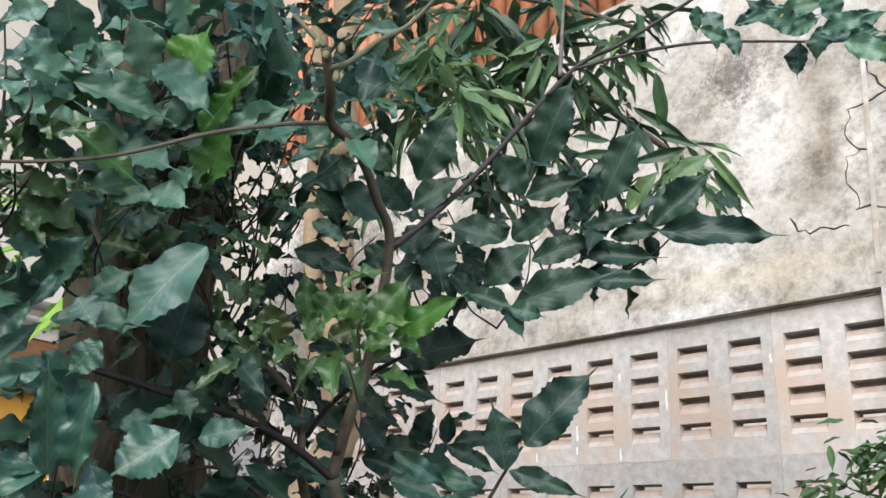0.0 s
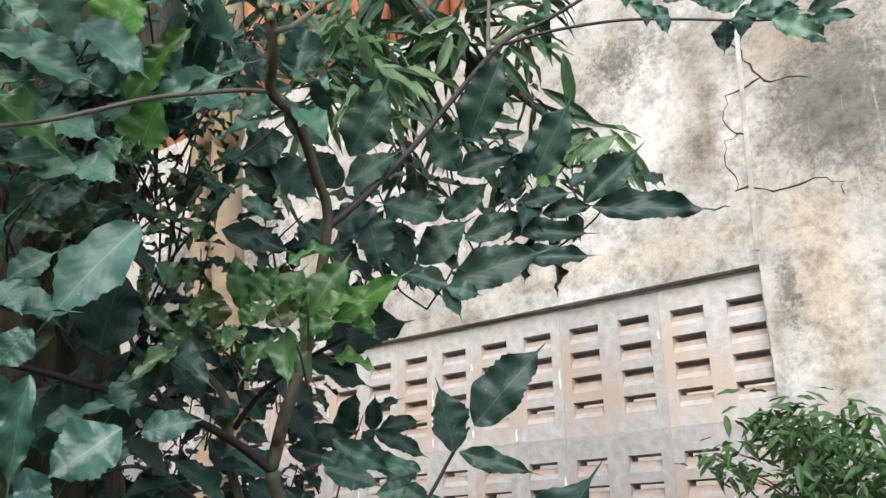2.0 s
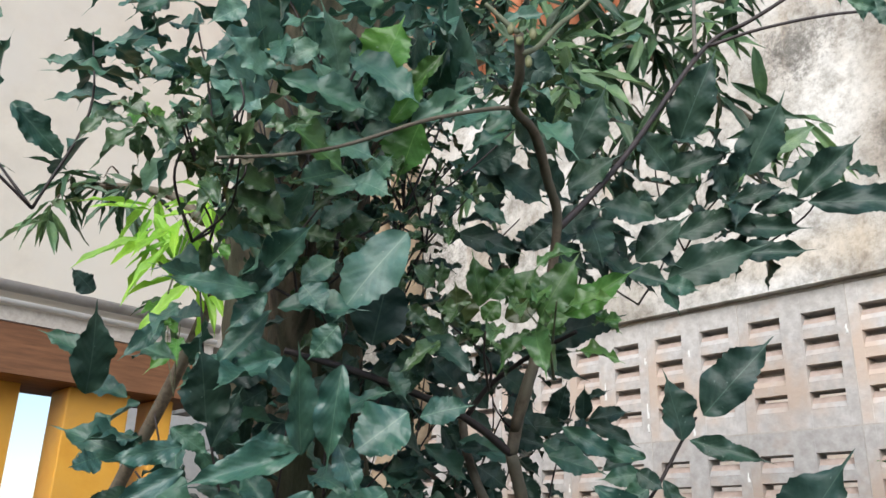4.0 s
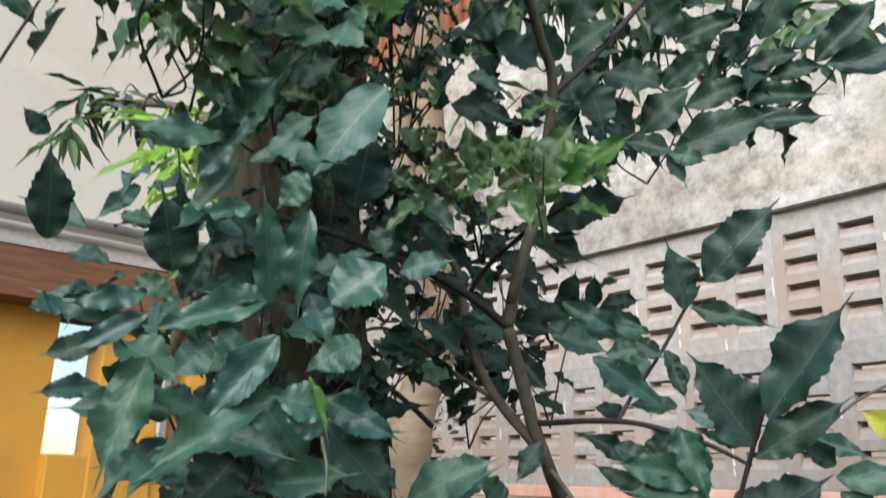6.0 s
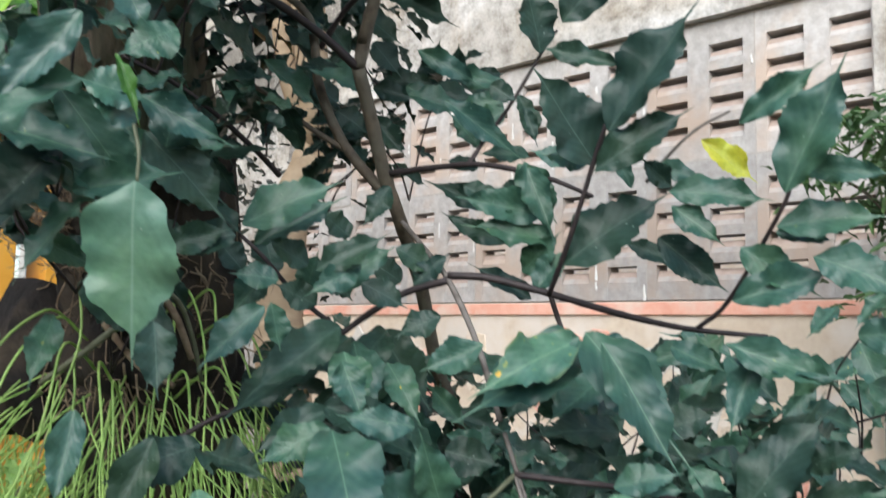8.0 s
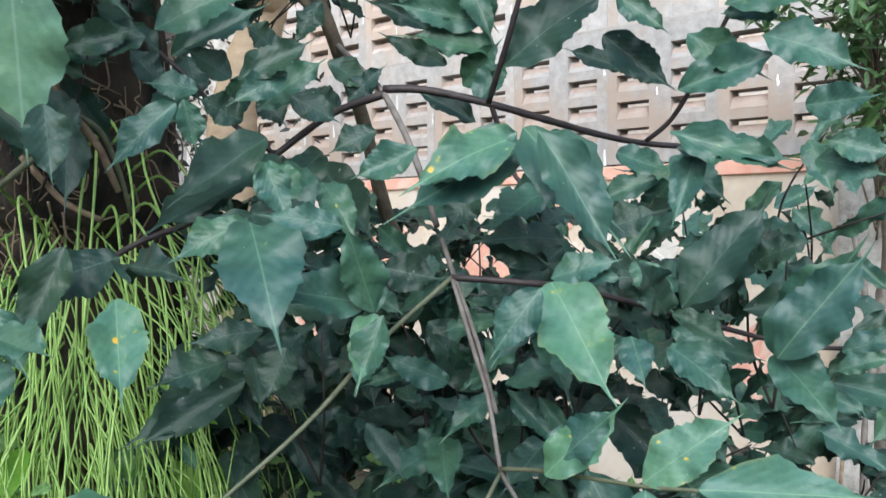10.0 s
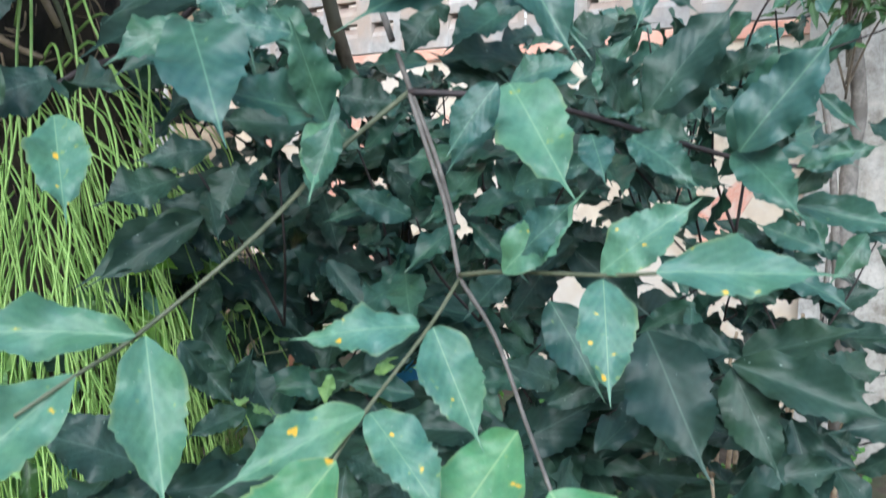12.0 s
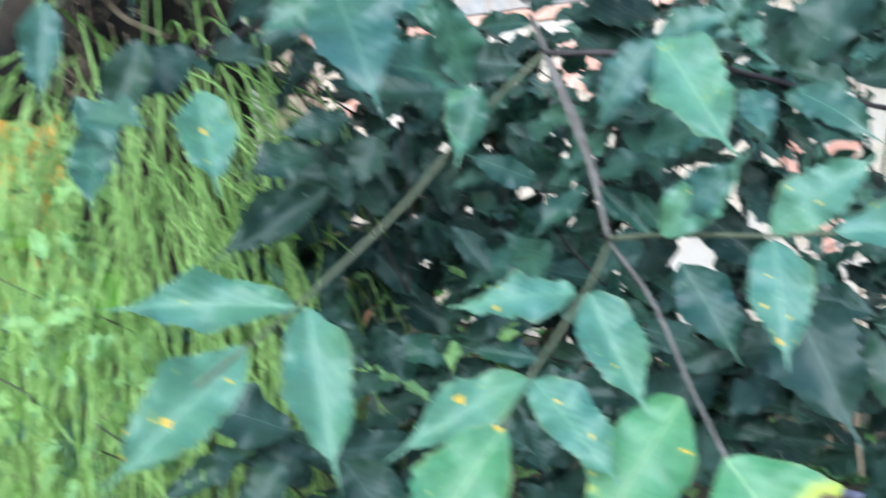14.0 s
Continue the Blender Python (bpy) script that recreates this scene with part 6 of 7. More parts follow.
part("trunk", bark_tube(((1.10, 2.00, -0.05), (1.10, 1.99, 0.9), (1.08, 1.97, 1.35), (1.04, 1.94, 1.65), (0.95, 1.90, 2.15), (0.90, 1.78, 2.7), (0.88, 1.70, 3.4), (0.86, 1.66, 4.6)), 0.125, 0.135, 72, 0.016, 3), BARK, tree, "deeply furrowed dark brown bark", smooth=True)
part("limb", bark_tube(((1.02, 1.92, 1.55), (0.92, 1.83, 1.85), (0.82, 1.72, 2.2), (0.74, 1.64, 2.6), (0.66, 1.58, 3.2)), 0.045, 0.03, 36, 0.006, 8), BARK, tree, smooth=True)
# added sleeve round the lower trunk, near black to paint its shade
part("root_mantle", bark_tube(((1.09, 1.985, 1.05), (1.08, 1.97, 1.35), (1.05, 1.945, 1.6), (1.02, 1.93, 1.78)), 0.152, 0.142, 72, 0.010, 5), BARK_SHADED, tree, "near black bark sleeve with shade in its colour", smooth=True)

# ---- foliage masses ----
thicket(tree, "M", (0.809, 1.667, 2.303), (.26, .26, .20), 16, .12, 2)
thicket(tree, "M", (0.942, 1.769, 2.125), (.24, .24, .20), 12, .12, 3)
thicket(tree, "M", (0.871, 1.778, 1.878), (.22, .22, .20), 14, .12, 4)
thicket(tree, "D", (1.059, 1.786, 1.901), (.22, .22, .18), 30, .12, 5)
thicket(tree, "M", (0.963, 1.646, 2.307), (.16, .16, .20), 28, .10, 6)
thicket(tree, "M", (0.877, 1.502, 2.442), (.22, .22, .20), 52, .12, 7)
thicket(tree, "M", (0.727, 1.599, 2.446), (.22, .22, .20), 30, .12, 8)
thicket(tree, "M", (0.746, 1.629, 1.884), (.20, .20, .20), 44, .12, 9)
thicket(tree, "M", (0.745, 1.556, 1.719), (.18, .18, .16), 18, .12, 10)
thicket(tree, "M", (0.742, 1.651, 1.767), (.18, .18, .16), 18, .12, 11)
thicket(tree, "M", (0.390, 1.611, 2.266), (.2, .2, .15), 32, .11, 12)
thicket(tree, "M", (0.778, 1.532, 2.364), (.3, .3, .2), 52, .12, 13)
thicket(tree, "D", (1.167, 1.781, 2.802), (.3, .3, .2), 40, .12, 14)
thicket(tree, "D", (0.886, 1.743, 1.590), (.18, .18, .14), 18, .12, 15)
thicket(tree, "O", (0.736, 1.555, 2.113), (.10, .10, .07), 26, .055, 16)
thicket(tree, "O", (0.903, 1.481, 2.198), (.09, .09, .06), 22, .055, 17)
thicket(tree, "O", (0.846, 1.604, 2.063), (.10, .10, .06), 16, .055, 18)
thicket(tree, "G", (1.364, 3.237, 2.486), (.22, .22, .25), 14, .14, 19)
thicket(tree, "G", (1.140, 2.891, 2.783), (.12, .12, .3), 8, .14, 20)
thicket(tree, "O", (0.552, 1.515, 2.153), (.10, .10, .08), 30, .06, 21)
thicket(tree, "N", (0.817, 1.843, 1.150), (.10, .10, .08), 26, .05, 24)
thicket(tree, "N", (0.765, 1.783, 1.008), (.10, .10, .08), 30, .05, 25)
thicket(tree, "N", (0.798, 1.725, 0.921), (.10, .10, .08), 26, .05, 26)
thicket(tree, "N", (0.874, 1.754, 1.043), (.10, .10, .06), 14, .045, 27)
thicket(tree, "N", (0.850, 1.917, 1.272), (.08, .08, .06), 14, .05, 28)
thicket(tree, "O", (0.977, 1.417, 1.980), (.08, .08, .05), 12, .08, 29)
thicket(tree, "V", (0.994, 1.312, 1.975), (.07, .07, .04), 10, .085, 30)
thicket(tree, "M", (0.541, 1.472, 2.300), (.12, .12, .10), 16, .12, 31)
thicket(tree, "M", (0.698, 1.426, 2.384), (.12, .12, .08), 12, .12, 32)
thicket(tree, "O", (0.573, 1.508, 2.153), (.10, .10, .04), 26, .07, 33)
thicket(tree, "D", (1.414, 1.514, 0.577), (.2, .2, .06), 16, .13, 34)
thicket(understory, "V", (1.502, 2.065, 0.877), (.2, .2, .1), 14, .08, 35)
thicket(understory, "V", (1.503, 2.011, 0.887), (.2, .2, .1), 12, .06, 36)
thicket(understory, "V", (1.586, 1.903, 0.809), (.2, .2, .08), 10, .05, 37)
thicket(understory, "V", (1.539, 1.874, 0.697), (.2, .2, .08), 12, .05, 38)
thicket(understory, "M", (1.670, 1.375, 1.357), (.26, .26, .12), 26, .13, 39)
thicket(understory, "M", (1.622, 1.578, 1.345), (.26, .26, .12), 21, .13, 40)
thicket(understory, "M", (1.668, 1.154, 1.356), (.2, .2, .12), 15, .12, 41)
thicket(understory, "M", (1.363, 1.771, 1.461), (.22, .22, .12), 14, .12, 42)
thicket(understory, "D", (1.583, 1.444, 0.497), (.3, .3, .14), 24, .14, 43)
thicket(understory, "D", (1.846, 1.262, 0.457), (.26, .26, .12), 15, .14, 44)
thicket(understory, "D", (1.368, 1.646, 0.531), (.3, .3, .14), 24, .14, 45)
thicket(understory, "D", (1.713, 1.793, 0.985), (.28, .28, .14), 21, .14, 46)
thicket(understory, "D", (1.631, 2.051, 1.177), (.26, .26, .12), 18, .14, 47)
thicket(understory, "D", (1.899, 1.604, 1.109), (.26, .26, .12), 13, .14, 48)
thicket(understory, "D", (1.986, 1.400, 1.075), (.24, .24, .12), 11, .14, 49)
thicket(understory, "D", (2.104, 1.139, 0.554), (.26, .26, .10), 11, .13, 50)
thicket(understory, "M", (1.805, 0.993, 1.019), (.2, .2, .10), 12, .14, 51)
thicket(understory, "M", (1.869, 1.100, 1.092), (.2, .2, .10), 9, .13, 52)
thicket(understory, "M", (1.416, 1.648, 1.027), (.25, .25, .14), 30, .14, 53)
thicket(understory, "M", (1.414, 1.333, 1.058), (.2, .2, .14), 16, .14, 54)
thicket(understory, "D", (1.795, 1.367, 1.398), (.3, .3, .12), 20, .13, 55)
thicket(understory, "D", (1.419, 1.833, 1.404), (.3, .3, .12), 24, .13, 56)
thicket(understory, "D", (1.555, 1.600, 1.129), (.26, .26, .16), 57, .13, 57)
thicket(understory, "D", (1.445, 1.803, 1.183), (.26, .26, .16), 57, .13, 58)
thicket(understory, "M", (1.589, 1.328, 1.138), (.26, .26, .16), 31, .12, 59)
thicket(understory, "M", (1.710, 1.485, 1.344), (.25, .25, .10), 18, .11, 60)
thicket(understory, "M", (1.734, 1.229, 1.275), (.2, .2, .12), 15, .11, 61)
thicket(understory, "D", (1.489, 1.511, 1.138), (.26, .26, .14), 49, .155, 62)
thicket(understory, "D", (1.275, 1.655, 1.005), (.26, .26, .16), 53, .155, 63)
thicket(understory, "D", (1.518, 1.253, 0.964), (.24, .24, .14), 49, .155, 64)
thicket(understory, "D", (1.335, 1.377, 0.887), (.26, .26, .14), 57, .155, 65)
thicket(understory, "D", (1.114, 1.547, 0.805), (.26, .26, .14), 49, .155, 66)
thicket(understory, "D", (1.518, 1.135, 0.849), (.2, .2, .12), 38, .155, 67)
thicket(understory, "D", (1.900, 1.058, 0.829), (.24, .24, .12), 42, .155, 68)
thicket(understory, "M", (1.626, 1.038, 1.471), (.18, .18, .10), 15, .11, 69)
thicket(understory, "D", (1.680, 1.757, 1.393), (.24, .24, .14), 19, .11, 70)
thicket(understory, "M", (1.571, 1.057, 1.209), (.16, .16, .10), 16, .13, 80)
thicket(understory, "D", (1.953, 1.011, 1.030), (.18, .18, .10), 18, .14, 81)
thicket(understory, "D", (1.955, 1.169, 1.018), (.18, .18, .08), 12, .14, 82)
thicket(understory, "M", (1.803, 1.038, 1.405), (.16, .16, .10), 8, .13, 83)
thicket(understory, "D", (1.999, 1.108, 0.859), (.18, .18, .08), 14, .14, 84)
thicket(understory, "N", (1.193, 1.596, 1.011), (.05, .05, .04), 8, .05, 85)
thicket(understory, "N", (1.153, 1.544, 0.947), (.05, .05, .03), 6, .05, 86)
thicket(understory, "N", (1.259, 1.422, 0.985), (.05, .05, .03), 5, .05, 87)
thicket(understory, "D", (1.275, 1.824, 1.375), (.18, .18, .07), 14, .10, 88)
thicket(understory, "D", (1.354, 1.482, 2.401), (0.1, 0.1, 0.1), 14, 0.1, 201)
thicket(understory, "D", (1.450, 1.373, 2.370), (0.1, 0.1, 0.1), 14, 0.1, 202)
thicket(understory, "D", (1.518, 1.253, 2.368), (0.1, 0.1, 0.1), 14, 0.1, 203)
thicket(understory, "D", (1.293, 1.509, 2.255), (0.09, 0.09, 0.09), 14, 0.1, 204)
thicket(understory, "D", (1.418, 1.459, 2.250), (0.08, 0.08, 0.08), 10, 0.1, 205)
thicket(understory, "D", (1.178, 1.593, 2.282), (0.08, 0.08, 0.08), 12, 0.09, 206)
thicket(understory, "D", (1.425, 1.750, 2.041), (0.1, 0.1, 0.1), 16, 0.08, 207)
thicket(understory, "M", (1.253, 1.374, 1.225), (0.12, 0.12, 0.12), 18, 0.11, 208)
thicket(understory, "D", (1.112, 1.441, 1.202), (0.12, 0.12, 0.12), 18, 0.11, 209)
thicket(understory, "M", (1.278, 1.248, 1.199), (0.12, 0.12, 0.12), 18, 0.11, 210)
thicket(understory, "D", (1.369, 1.219, 1.262), (0.12, 0.12, 0.12), 16, 0.11, 211)
thicket(understory, "M", (1.397, 1.049, 1.273), (0.1, 0.1, 0.1), 14, 0.11, 212)
thicket(understory, "D", (1.381, 0.952, 1.296), (0.1, 0.1, 0.1), 12, 0.11, 213)
thicket(tree, "D", (1.049, 1.714, 2.345), (0.12, 0.12, 0.12), 8, 0.075, 214)
thicket(tree, "D", (1.067, 1.763, 2.211), (0.12, 0.12, 0.12), 11, 0.08, 215)
thicket(tree, "O", (0.919, 1.568, 2.283), (0.08, 0.08, 0.08), 26, 0.05, 216)
thicket(tree, "O", (1.025, 1.620, 2.309), (0.08, 0.08, 0.08), 12, 0.05, 217)
thicket(tree, "O", (0.977, 1.627, 2.223), (0.07, 0.07, 0.07), 14, 0.05, 218)
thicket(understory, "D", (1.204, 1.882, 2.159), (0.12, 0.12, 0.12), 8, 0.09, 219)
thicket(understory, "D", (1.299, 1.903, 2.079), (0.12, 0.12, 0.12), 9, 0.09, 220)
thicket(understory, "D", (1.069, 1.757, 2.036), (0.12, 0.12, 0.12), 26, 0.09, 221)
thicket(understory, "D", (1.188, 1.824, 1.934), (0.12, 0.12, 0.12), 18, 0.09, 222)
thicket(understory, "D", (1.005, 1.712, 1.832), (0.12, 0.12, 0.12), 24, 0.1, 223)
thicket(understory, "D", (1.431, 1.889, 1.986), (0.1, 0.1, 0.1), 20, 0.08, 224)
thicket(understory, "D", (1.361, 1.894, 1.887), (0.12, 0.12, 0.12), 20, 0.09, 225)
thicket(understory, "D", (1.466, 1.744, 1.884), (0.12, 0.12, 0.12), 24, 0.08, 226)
thicket(tree, "I", (0.944, 1.663, 2.429), (0.12, 0.12, 0.12), 22, 0.1, 227)
thicket(tree, "D", (0.962, 1.605, 2.503), (0.12, 0.12, 0.12), 28, 0.09, 228)
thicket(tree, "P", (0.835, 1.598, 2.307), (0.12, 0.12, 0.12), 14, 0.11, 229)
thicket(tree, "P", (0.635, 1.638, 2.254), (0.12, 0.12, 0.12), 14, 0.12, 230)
thicket(tree, "D", (0.844, 1.612, 1.924), (0.12, 0.12, 0.12), 14, 0.1, 231)
thicket(understory, "D", (1.329, 1.827, 1.813), (0.1, 0.1, 0.1), 14, 0.08, 232)
tuft(strap_tree, "S", (1.507, 1.817, 2.899), 18, .20, 89)
tuft(strap_tree, "S", (1.456, 1.800, 2.746), 19, .20, 90)
tuft(strap_tree, "S", (1.629, 1.818, 2.929), 16, .20, 91)
tuft(strap_tree, "T", (1.703, 1.774, 2.849), 16, .19, 92)
tuft(strap_tree, "T", (1.751, 1.772, 3.039), 18, .20, 93)
tuft(strap_tree, "T", (1.833, 1.688, 3.010), 18, .20, 94)
tuft(strap_tree, "S", (1.970, 1.716, 2.966), 14, .18, 95)
tuft(strap_tree, "S", (1.997, 1.615, 3.080), 16, .19, 96)
tuft(strap_tree, "T", (2.138, 1.677, 2.972), 14, .18, 97)
tuft(strap_tree, "S", (2.351, 1.619, 2.911), 13, .17, 98)
tuft(strap_tree, "S", (2.406, 1.581, 2.862), 12, .16, 99)
tuft(strap_tree, "T", (2.328, 1.712, 2.803), 13, .16, 100)
tuft(strap_tree, "T", (2.142, 1.768, 2.808), 13, .17, 101)
tuft(strap_tree, "T", (1.953, 1.804, 2.852), 14, .18, 102)
tuft(strap_tree, "T", (1.824, 1.879, 2.709), 14, .17, 103)
tuft(strap_tree, "S", (1.587, 1.800, 2.760), 14, .18, 104)
tuft(strap_tree, "T", (1.493, 1.961, 2.973), 14, .18, 105)
tuft(strap_tree, "T", (1.486, 2.127, 2.993), 14, .18, 106)
tuft(strap_tree, "T", (2.013, 1.546, 3.164), 14, .18, 107)
tuft(strap_tree, "T", (1.795, 1.654, 3.147), 14, .18, 108)
tuft(strap_tree, "T", (1.606, 1.761, 3.074), 14, .18, 109)
tuft(strap_tree, "S", (1.694, 2.213, 2.703), 9, .16, 110)
tuft(strap_tree, "T", (1.786, 2.198, 3.398), 16, .2, 111)
tuft(strap_tree, "T", (1.784, 2.352, 3.431), 16, .2, 112)
tuft(strap_tree, "S", (1.745, 2.012, 3.223), 14, .2, 113)
tuft(strap_tree, "S", (1.450, 1.656, 2.713), 12, .18, 114)
tuft(hanging, "T", (1.048, 3.648, 2.932), 14, .20, 115)
tuft(hanging, "T", (1.174, 3.658, 2.994), 14, .20, 116)
tuft(hanging, "S", (1.027, 3.715, 2.846), 12, .22, 117)
tuft(hanging, "T", (1.185, 3.426, 2.875), 12, .20, 118)
tuft(hanging, "Q", (1.197, 3.206, 2.759), 10, .24, 119)
tuft(hanging, "Q", (1.248, 3.092, 2.664), 10, .26, 120)
tuft(hanging, "Q", (1.289, 3.026, 2.517), 9, .26, 121)
tuft(hanging, "Q", (1.230, 3.259, 2.659), 8, .24, 122)
tuft(hanging, "Q", (1.310, 3.101, 2.781), 9, .22, 123)
tuft(hanging, "T", (1.409, 3.473, 2.503), 7, .18, 124)
leaf(strap_tree, "S", 1.601, 1.843, 2.904, 1.572, 2.013, 2.710, -0.57, -0.66, -0.43, 0.10)
leaf(strap_tree, "S", 1.594, 1.847, 2.906, 1.547, 1.973, 2.788, -0.73, -0.69, -0.39, 0.13)
leaf(strap_tree, "S", 1.577, 1.807, 2.877, 1.554, 1.959, 2.698, -0.67, -0.85, -0.06, 0.10)
leaf(strap_tree, "S", 1.621, 1.828, 2.899, 1.677, 1.839, 2.741, -0.88, -0.50, -0.22, 0.15)
leaf(strap_tree, "S", 1.632, 1.866, 2.937, 1.517, 1.970, 2.864, -0.46, -0.61, -0.18, 0.13)
leaf(strap_tree, "S", 1.618, 1.820, 2.911, 1.754, 1.726, 2.824, -0.50, -0.39, -0.29, 0.15)
leaf(strap_tree, "S", 1.628, 1.853, 2.955, 1.662, 1.719, 2.991, -0.41, -0.29, -0.48, 0.18)
leaf(strap_tree, "S", 1.725, 1.660, 2.956, 1.668, 1.757, 2.885, -0.36, -0.47, -0.12, 0.19)
leaf(strap_tree, "S", 1.726, 1.635, 2.979, 1.658, 1.695, 2.928, -0.81, -0.69, -0.13, 0.28)
leaf(strap_tree, "S", 1.704, 1.633, 2.917, 1.697, 1.678, 2.811, -0.49, -0.64, -0.30, 0.25)
leaf(strap_tree, "T", 1.738, 1.608, 2.990, 1.782, 1.479, 3.004, -0.66, -0.49, -0.36, 0.18)
leaf(strap_tree, "T", 1.795, 1.653, 2.972, 1.660, 1.700, 3.015, -0.81, -0.42, -0.22, 0.22)
leaf(strap_tree, "T", 1.881, 1.636, 2.974, 1.973, 1.570, 2.840, -0.98, -0.40, -0.20, 0.15)
leaf(strap_tree, "T", 1.904, 1.599, 2.979, 1.969, 1.540, 2.910, -0.97, -0.75, -0.45, 0.21)
leaf(strap_tree, "T", 1.994, 1.488, 2.956, 2.054, 1.501, 2.793, -0.95, -0.66, -0.33, 0.20)
leaf(strap_tree, "T", 2.001, 1.562, 2.883, 2.103, 1.454, 2.782, -0.63, -0.26, -0.35, 0.16)
leaf(strap_tree, "T", 2.065, 1.528, 2.816, 2.103, 1.431, 2.766, -1.06, -0.51, -0.37, 0.20)
leaf(strap_tree, "S", 2.136, 1.441, 2.780, 2.240, 1.364, 2.621, -0.85, -0.40, -0.22, 0.12)
leaf(strap_tree, "T", 2.168, 1.434, 2.729, 2.239, 1.393, 2.608, -0.99, -0.56, -0.05, 0.19)
leaf(strap_tree, "T", 2.169, 1.472, 2.692, 2.212, 1.421, 2.617, -0.76, -0.42, -0.19, 0.25)
leaf(strap_tree, "S", 2.053, 1.619, 2.624, 2.036, 1.519, 2.700, -0.73, -0.60, 0.07, 0.38)
leaf(strap_tree, "S", 2.089, 1.506, 2.688, 2.101, 1.408, 2.742, -1.00, -0.36, -0.20, 0.43)
leaf(strap_tree, "T", 2.022, 1.630, 2.782, 1.950, 1.724, 2.774, -0.96, -0.49, -0.31, 0.22)
leaf(strap_tree, "T", 2.115, 1.477, 2.783, 2.047, 1.612, 2.752, -0.77, -0.38, -0.44, 0.20)
leaf(strap_tree, "T", 2.003, 1.634, 2.808, 1.922, 1.702, 2.814, -0.96, -0.34, -0.10, 0.22)
leaf(strap_tree, "T", 2.172, 1.508, 2.647, 2.197, 1.485, 2.594, -1.05, -0.19, -0.13, 0.36)
leaf(strap_tree, "T", 1.954, 1.745, 2.758, 2.032, 1.729, 2.633, -0.96, -0.34, -0.15, 0.25)
leaf(strap_tree, "T", 1.839, 1.904, 2.728, 1.829, 1.961, 2.632, -0.61, -0.74, -0.02, 0.36)
leaf(strap_tree, "T", 1.808, 1.918, 2.754, 1.743, 1.921, 2.796, -0.35, -0.61, -0.01, 0.40)
leaf(strap_tree, "S", 2.158, 1.414, 2.767, 2.177, 1.387, 2.734, -0.79, -0.39, -0.04, 0.41)
leaf(strap_tree, "T", 1.504, 2.049, 2.739, 1.567, 1.953, 2.798, -0.35, -0.50, -0.27, 0.15)
leaf(strap_tree, "S", 1.321, 1.953, 2.858, 1.350, 1.889, 2.909, -0.32, -0.57, -0.09, 0.24)
leaf(strap_tree, "S", 1.279, 1.949, 2.898, 1.315, 1.817, 2.982, -0.18, -0.78, -0.41, 0.15)
leaf(strap_tree, "T", 1.501, 1.897, 2.943, 1.429, 1.959, 2.883, -0.40, -0.52, -0.10, 0.26)
leaf(strap_tree, "T", 1.514, 1.853, 2.980, 1.524, 1.894, 2.870, -0.44, -0.43, -0.23, 0.24)
leaf(strap_tree, "T", 1.738, 1.843, 2.937, 1.834, 1.692, 2.957, -0.44, -0.71, -0.18, 0.16)
leaf(strap_tree, "T", 1.462, 1.901, 2.975, 1.371, 1.926, 2.987, -0.57, -0.84, -0.13, 0.30)

# ---- pale double trunk by the vent wall ----
stem(strap_tree, BARK_PALE, 0.125, 0.085, (2.62, 3.55, -0.05), (2.60, 3.56, 0.9), (2.615, 3.689, 1.521), (2.591, 3.665, 1.765), (2.629, 3.652, 1.991), (2.702, 3.600, 2.226), (2.722, 3.538, 2.427), name="trunk", knots=0.04, sides=14)
stem(strap_tree, BARK_PALE, 0.075, 0.06, (2.716, 3.565, 2.327), (2.642, 3.509, 2.391), (2.557, 3.473, 2.760), (2.478, 3.433, 3.129), (2.401, 3.391, 3.498), (2.363, 3.321, 3.502), (2.218, 3.201, 3.971), (2.049, 2.972, 4.680), name="limb", knots=0.04, sides=12)
stem(strap_tree, BARK_PALE, 0.05, 0.04, (2.742, 3.614, 2.312), (2.586, 3.637, 2.585), (2.470, 3.603, 3.038), (2.384, 3.542, 3.494), (2.343, 3.467, 3.543), (2.170, 3.343, 4.073), (1.949, 3.184, 4.747), name="limb", knots=0.04, sides=10)
stem(strap_tree, STEM_BROWN, 0.02, 0.008, (2.154, 2.704, 3.505), (1.932, 2.096, 3.264), (2.046, 1.862, 3.137), (2.249, 1.707, 2.976), (2.395, 1.594, 2.862), name="branch")
stem(strap_tree, STEM_BROWN, 0.014, 0.006, (2.088, 2.643, 3.746), (1.765, 1.944, 3.296), (1.868, 1.705, 3.197), (2.021, 1.554, 3.135), name="branch")
stem(hanging, STEM_BROWN, 0.03, 0.012, (1.35, 4.3, -0.05), (1.40, 4.2, 1.2), (1.440, 3.168, 2.529), (1.352, 3.210, 2.767), (1.282, 3.416, 2.901), (1.114, 3.728, 2.968), name="trunk")

# ---- hanging green strands and roots on the trunk ----
strand_plant = thing("hanging_strand_plant", (1.05, 1.95, 1.42), "bright green hanging strand plant on brown roots", "epiphyte plant")
rs = random.Random(9)
# root ball takes the same near black tone, shade put into its colour
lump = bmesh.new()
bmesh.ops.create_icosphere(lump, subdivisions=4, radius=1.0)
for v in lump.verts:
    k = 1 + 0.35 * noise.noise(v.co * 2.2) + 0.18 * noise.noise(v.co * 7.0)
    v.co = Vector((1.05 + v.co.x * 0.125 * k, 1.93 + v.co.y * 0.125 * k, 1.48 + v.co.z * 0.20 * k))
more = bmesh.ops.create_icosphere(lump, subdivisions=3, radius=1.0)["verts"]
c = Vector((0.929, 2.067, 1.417))
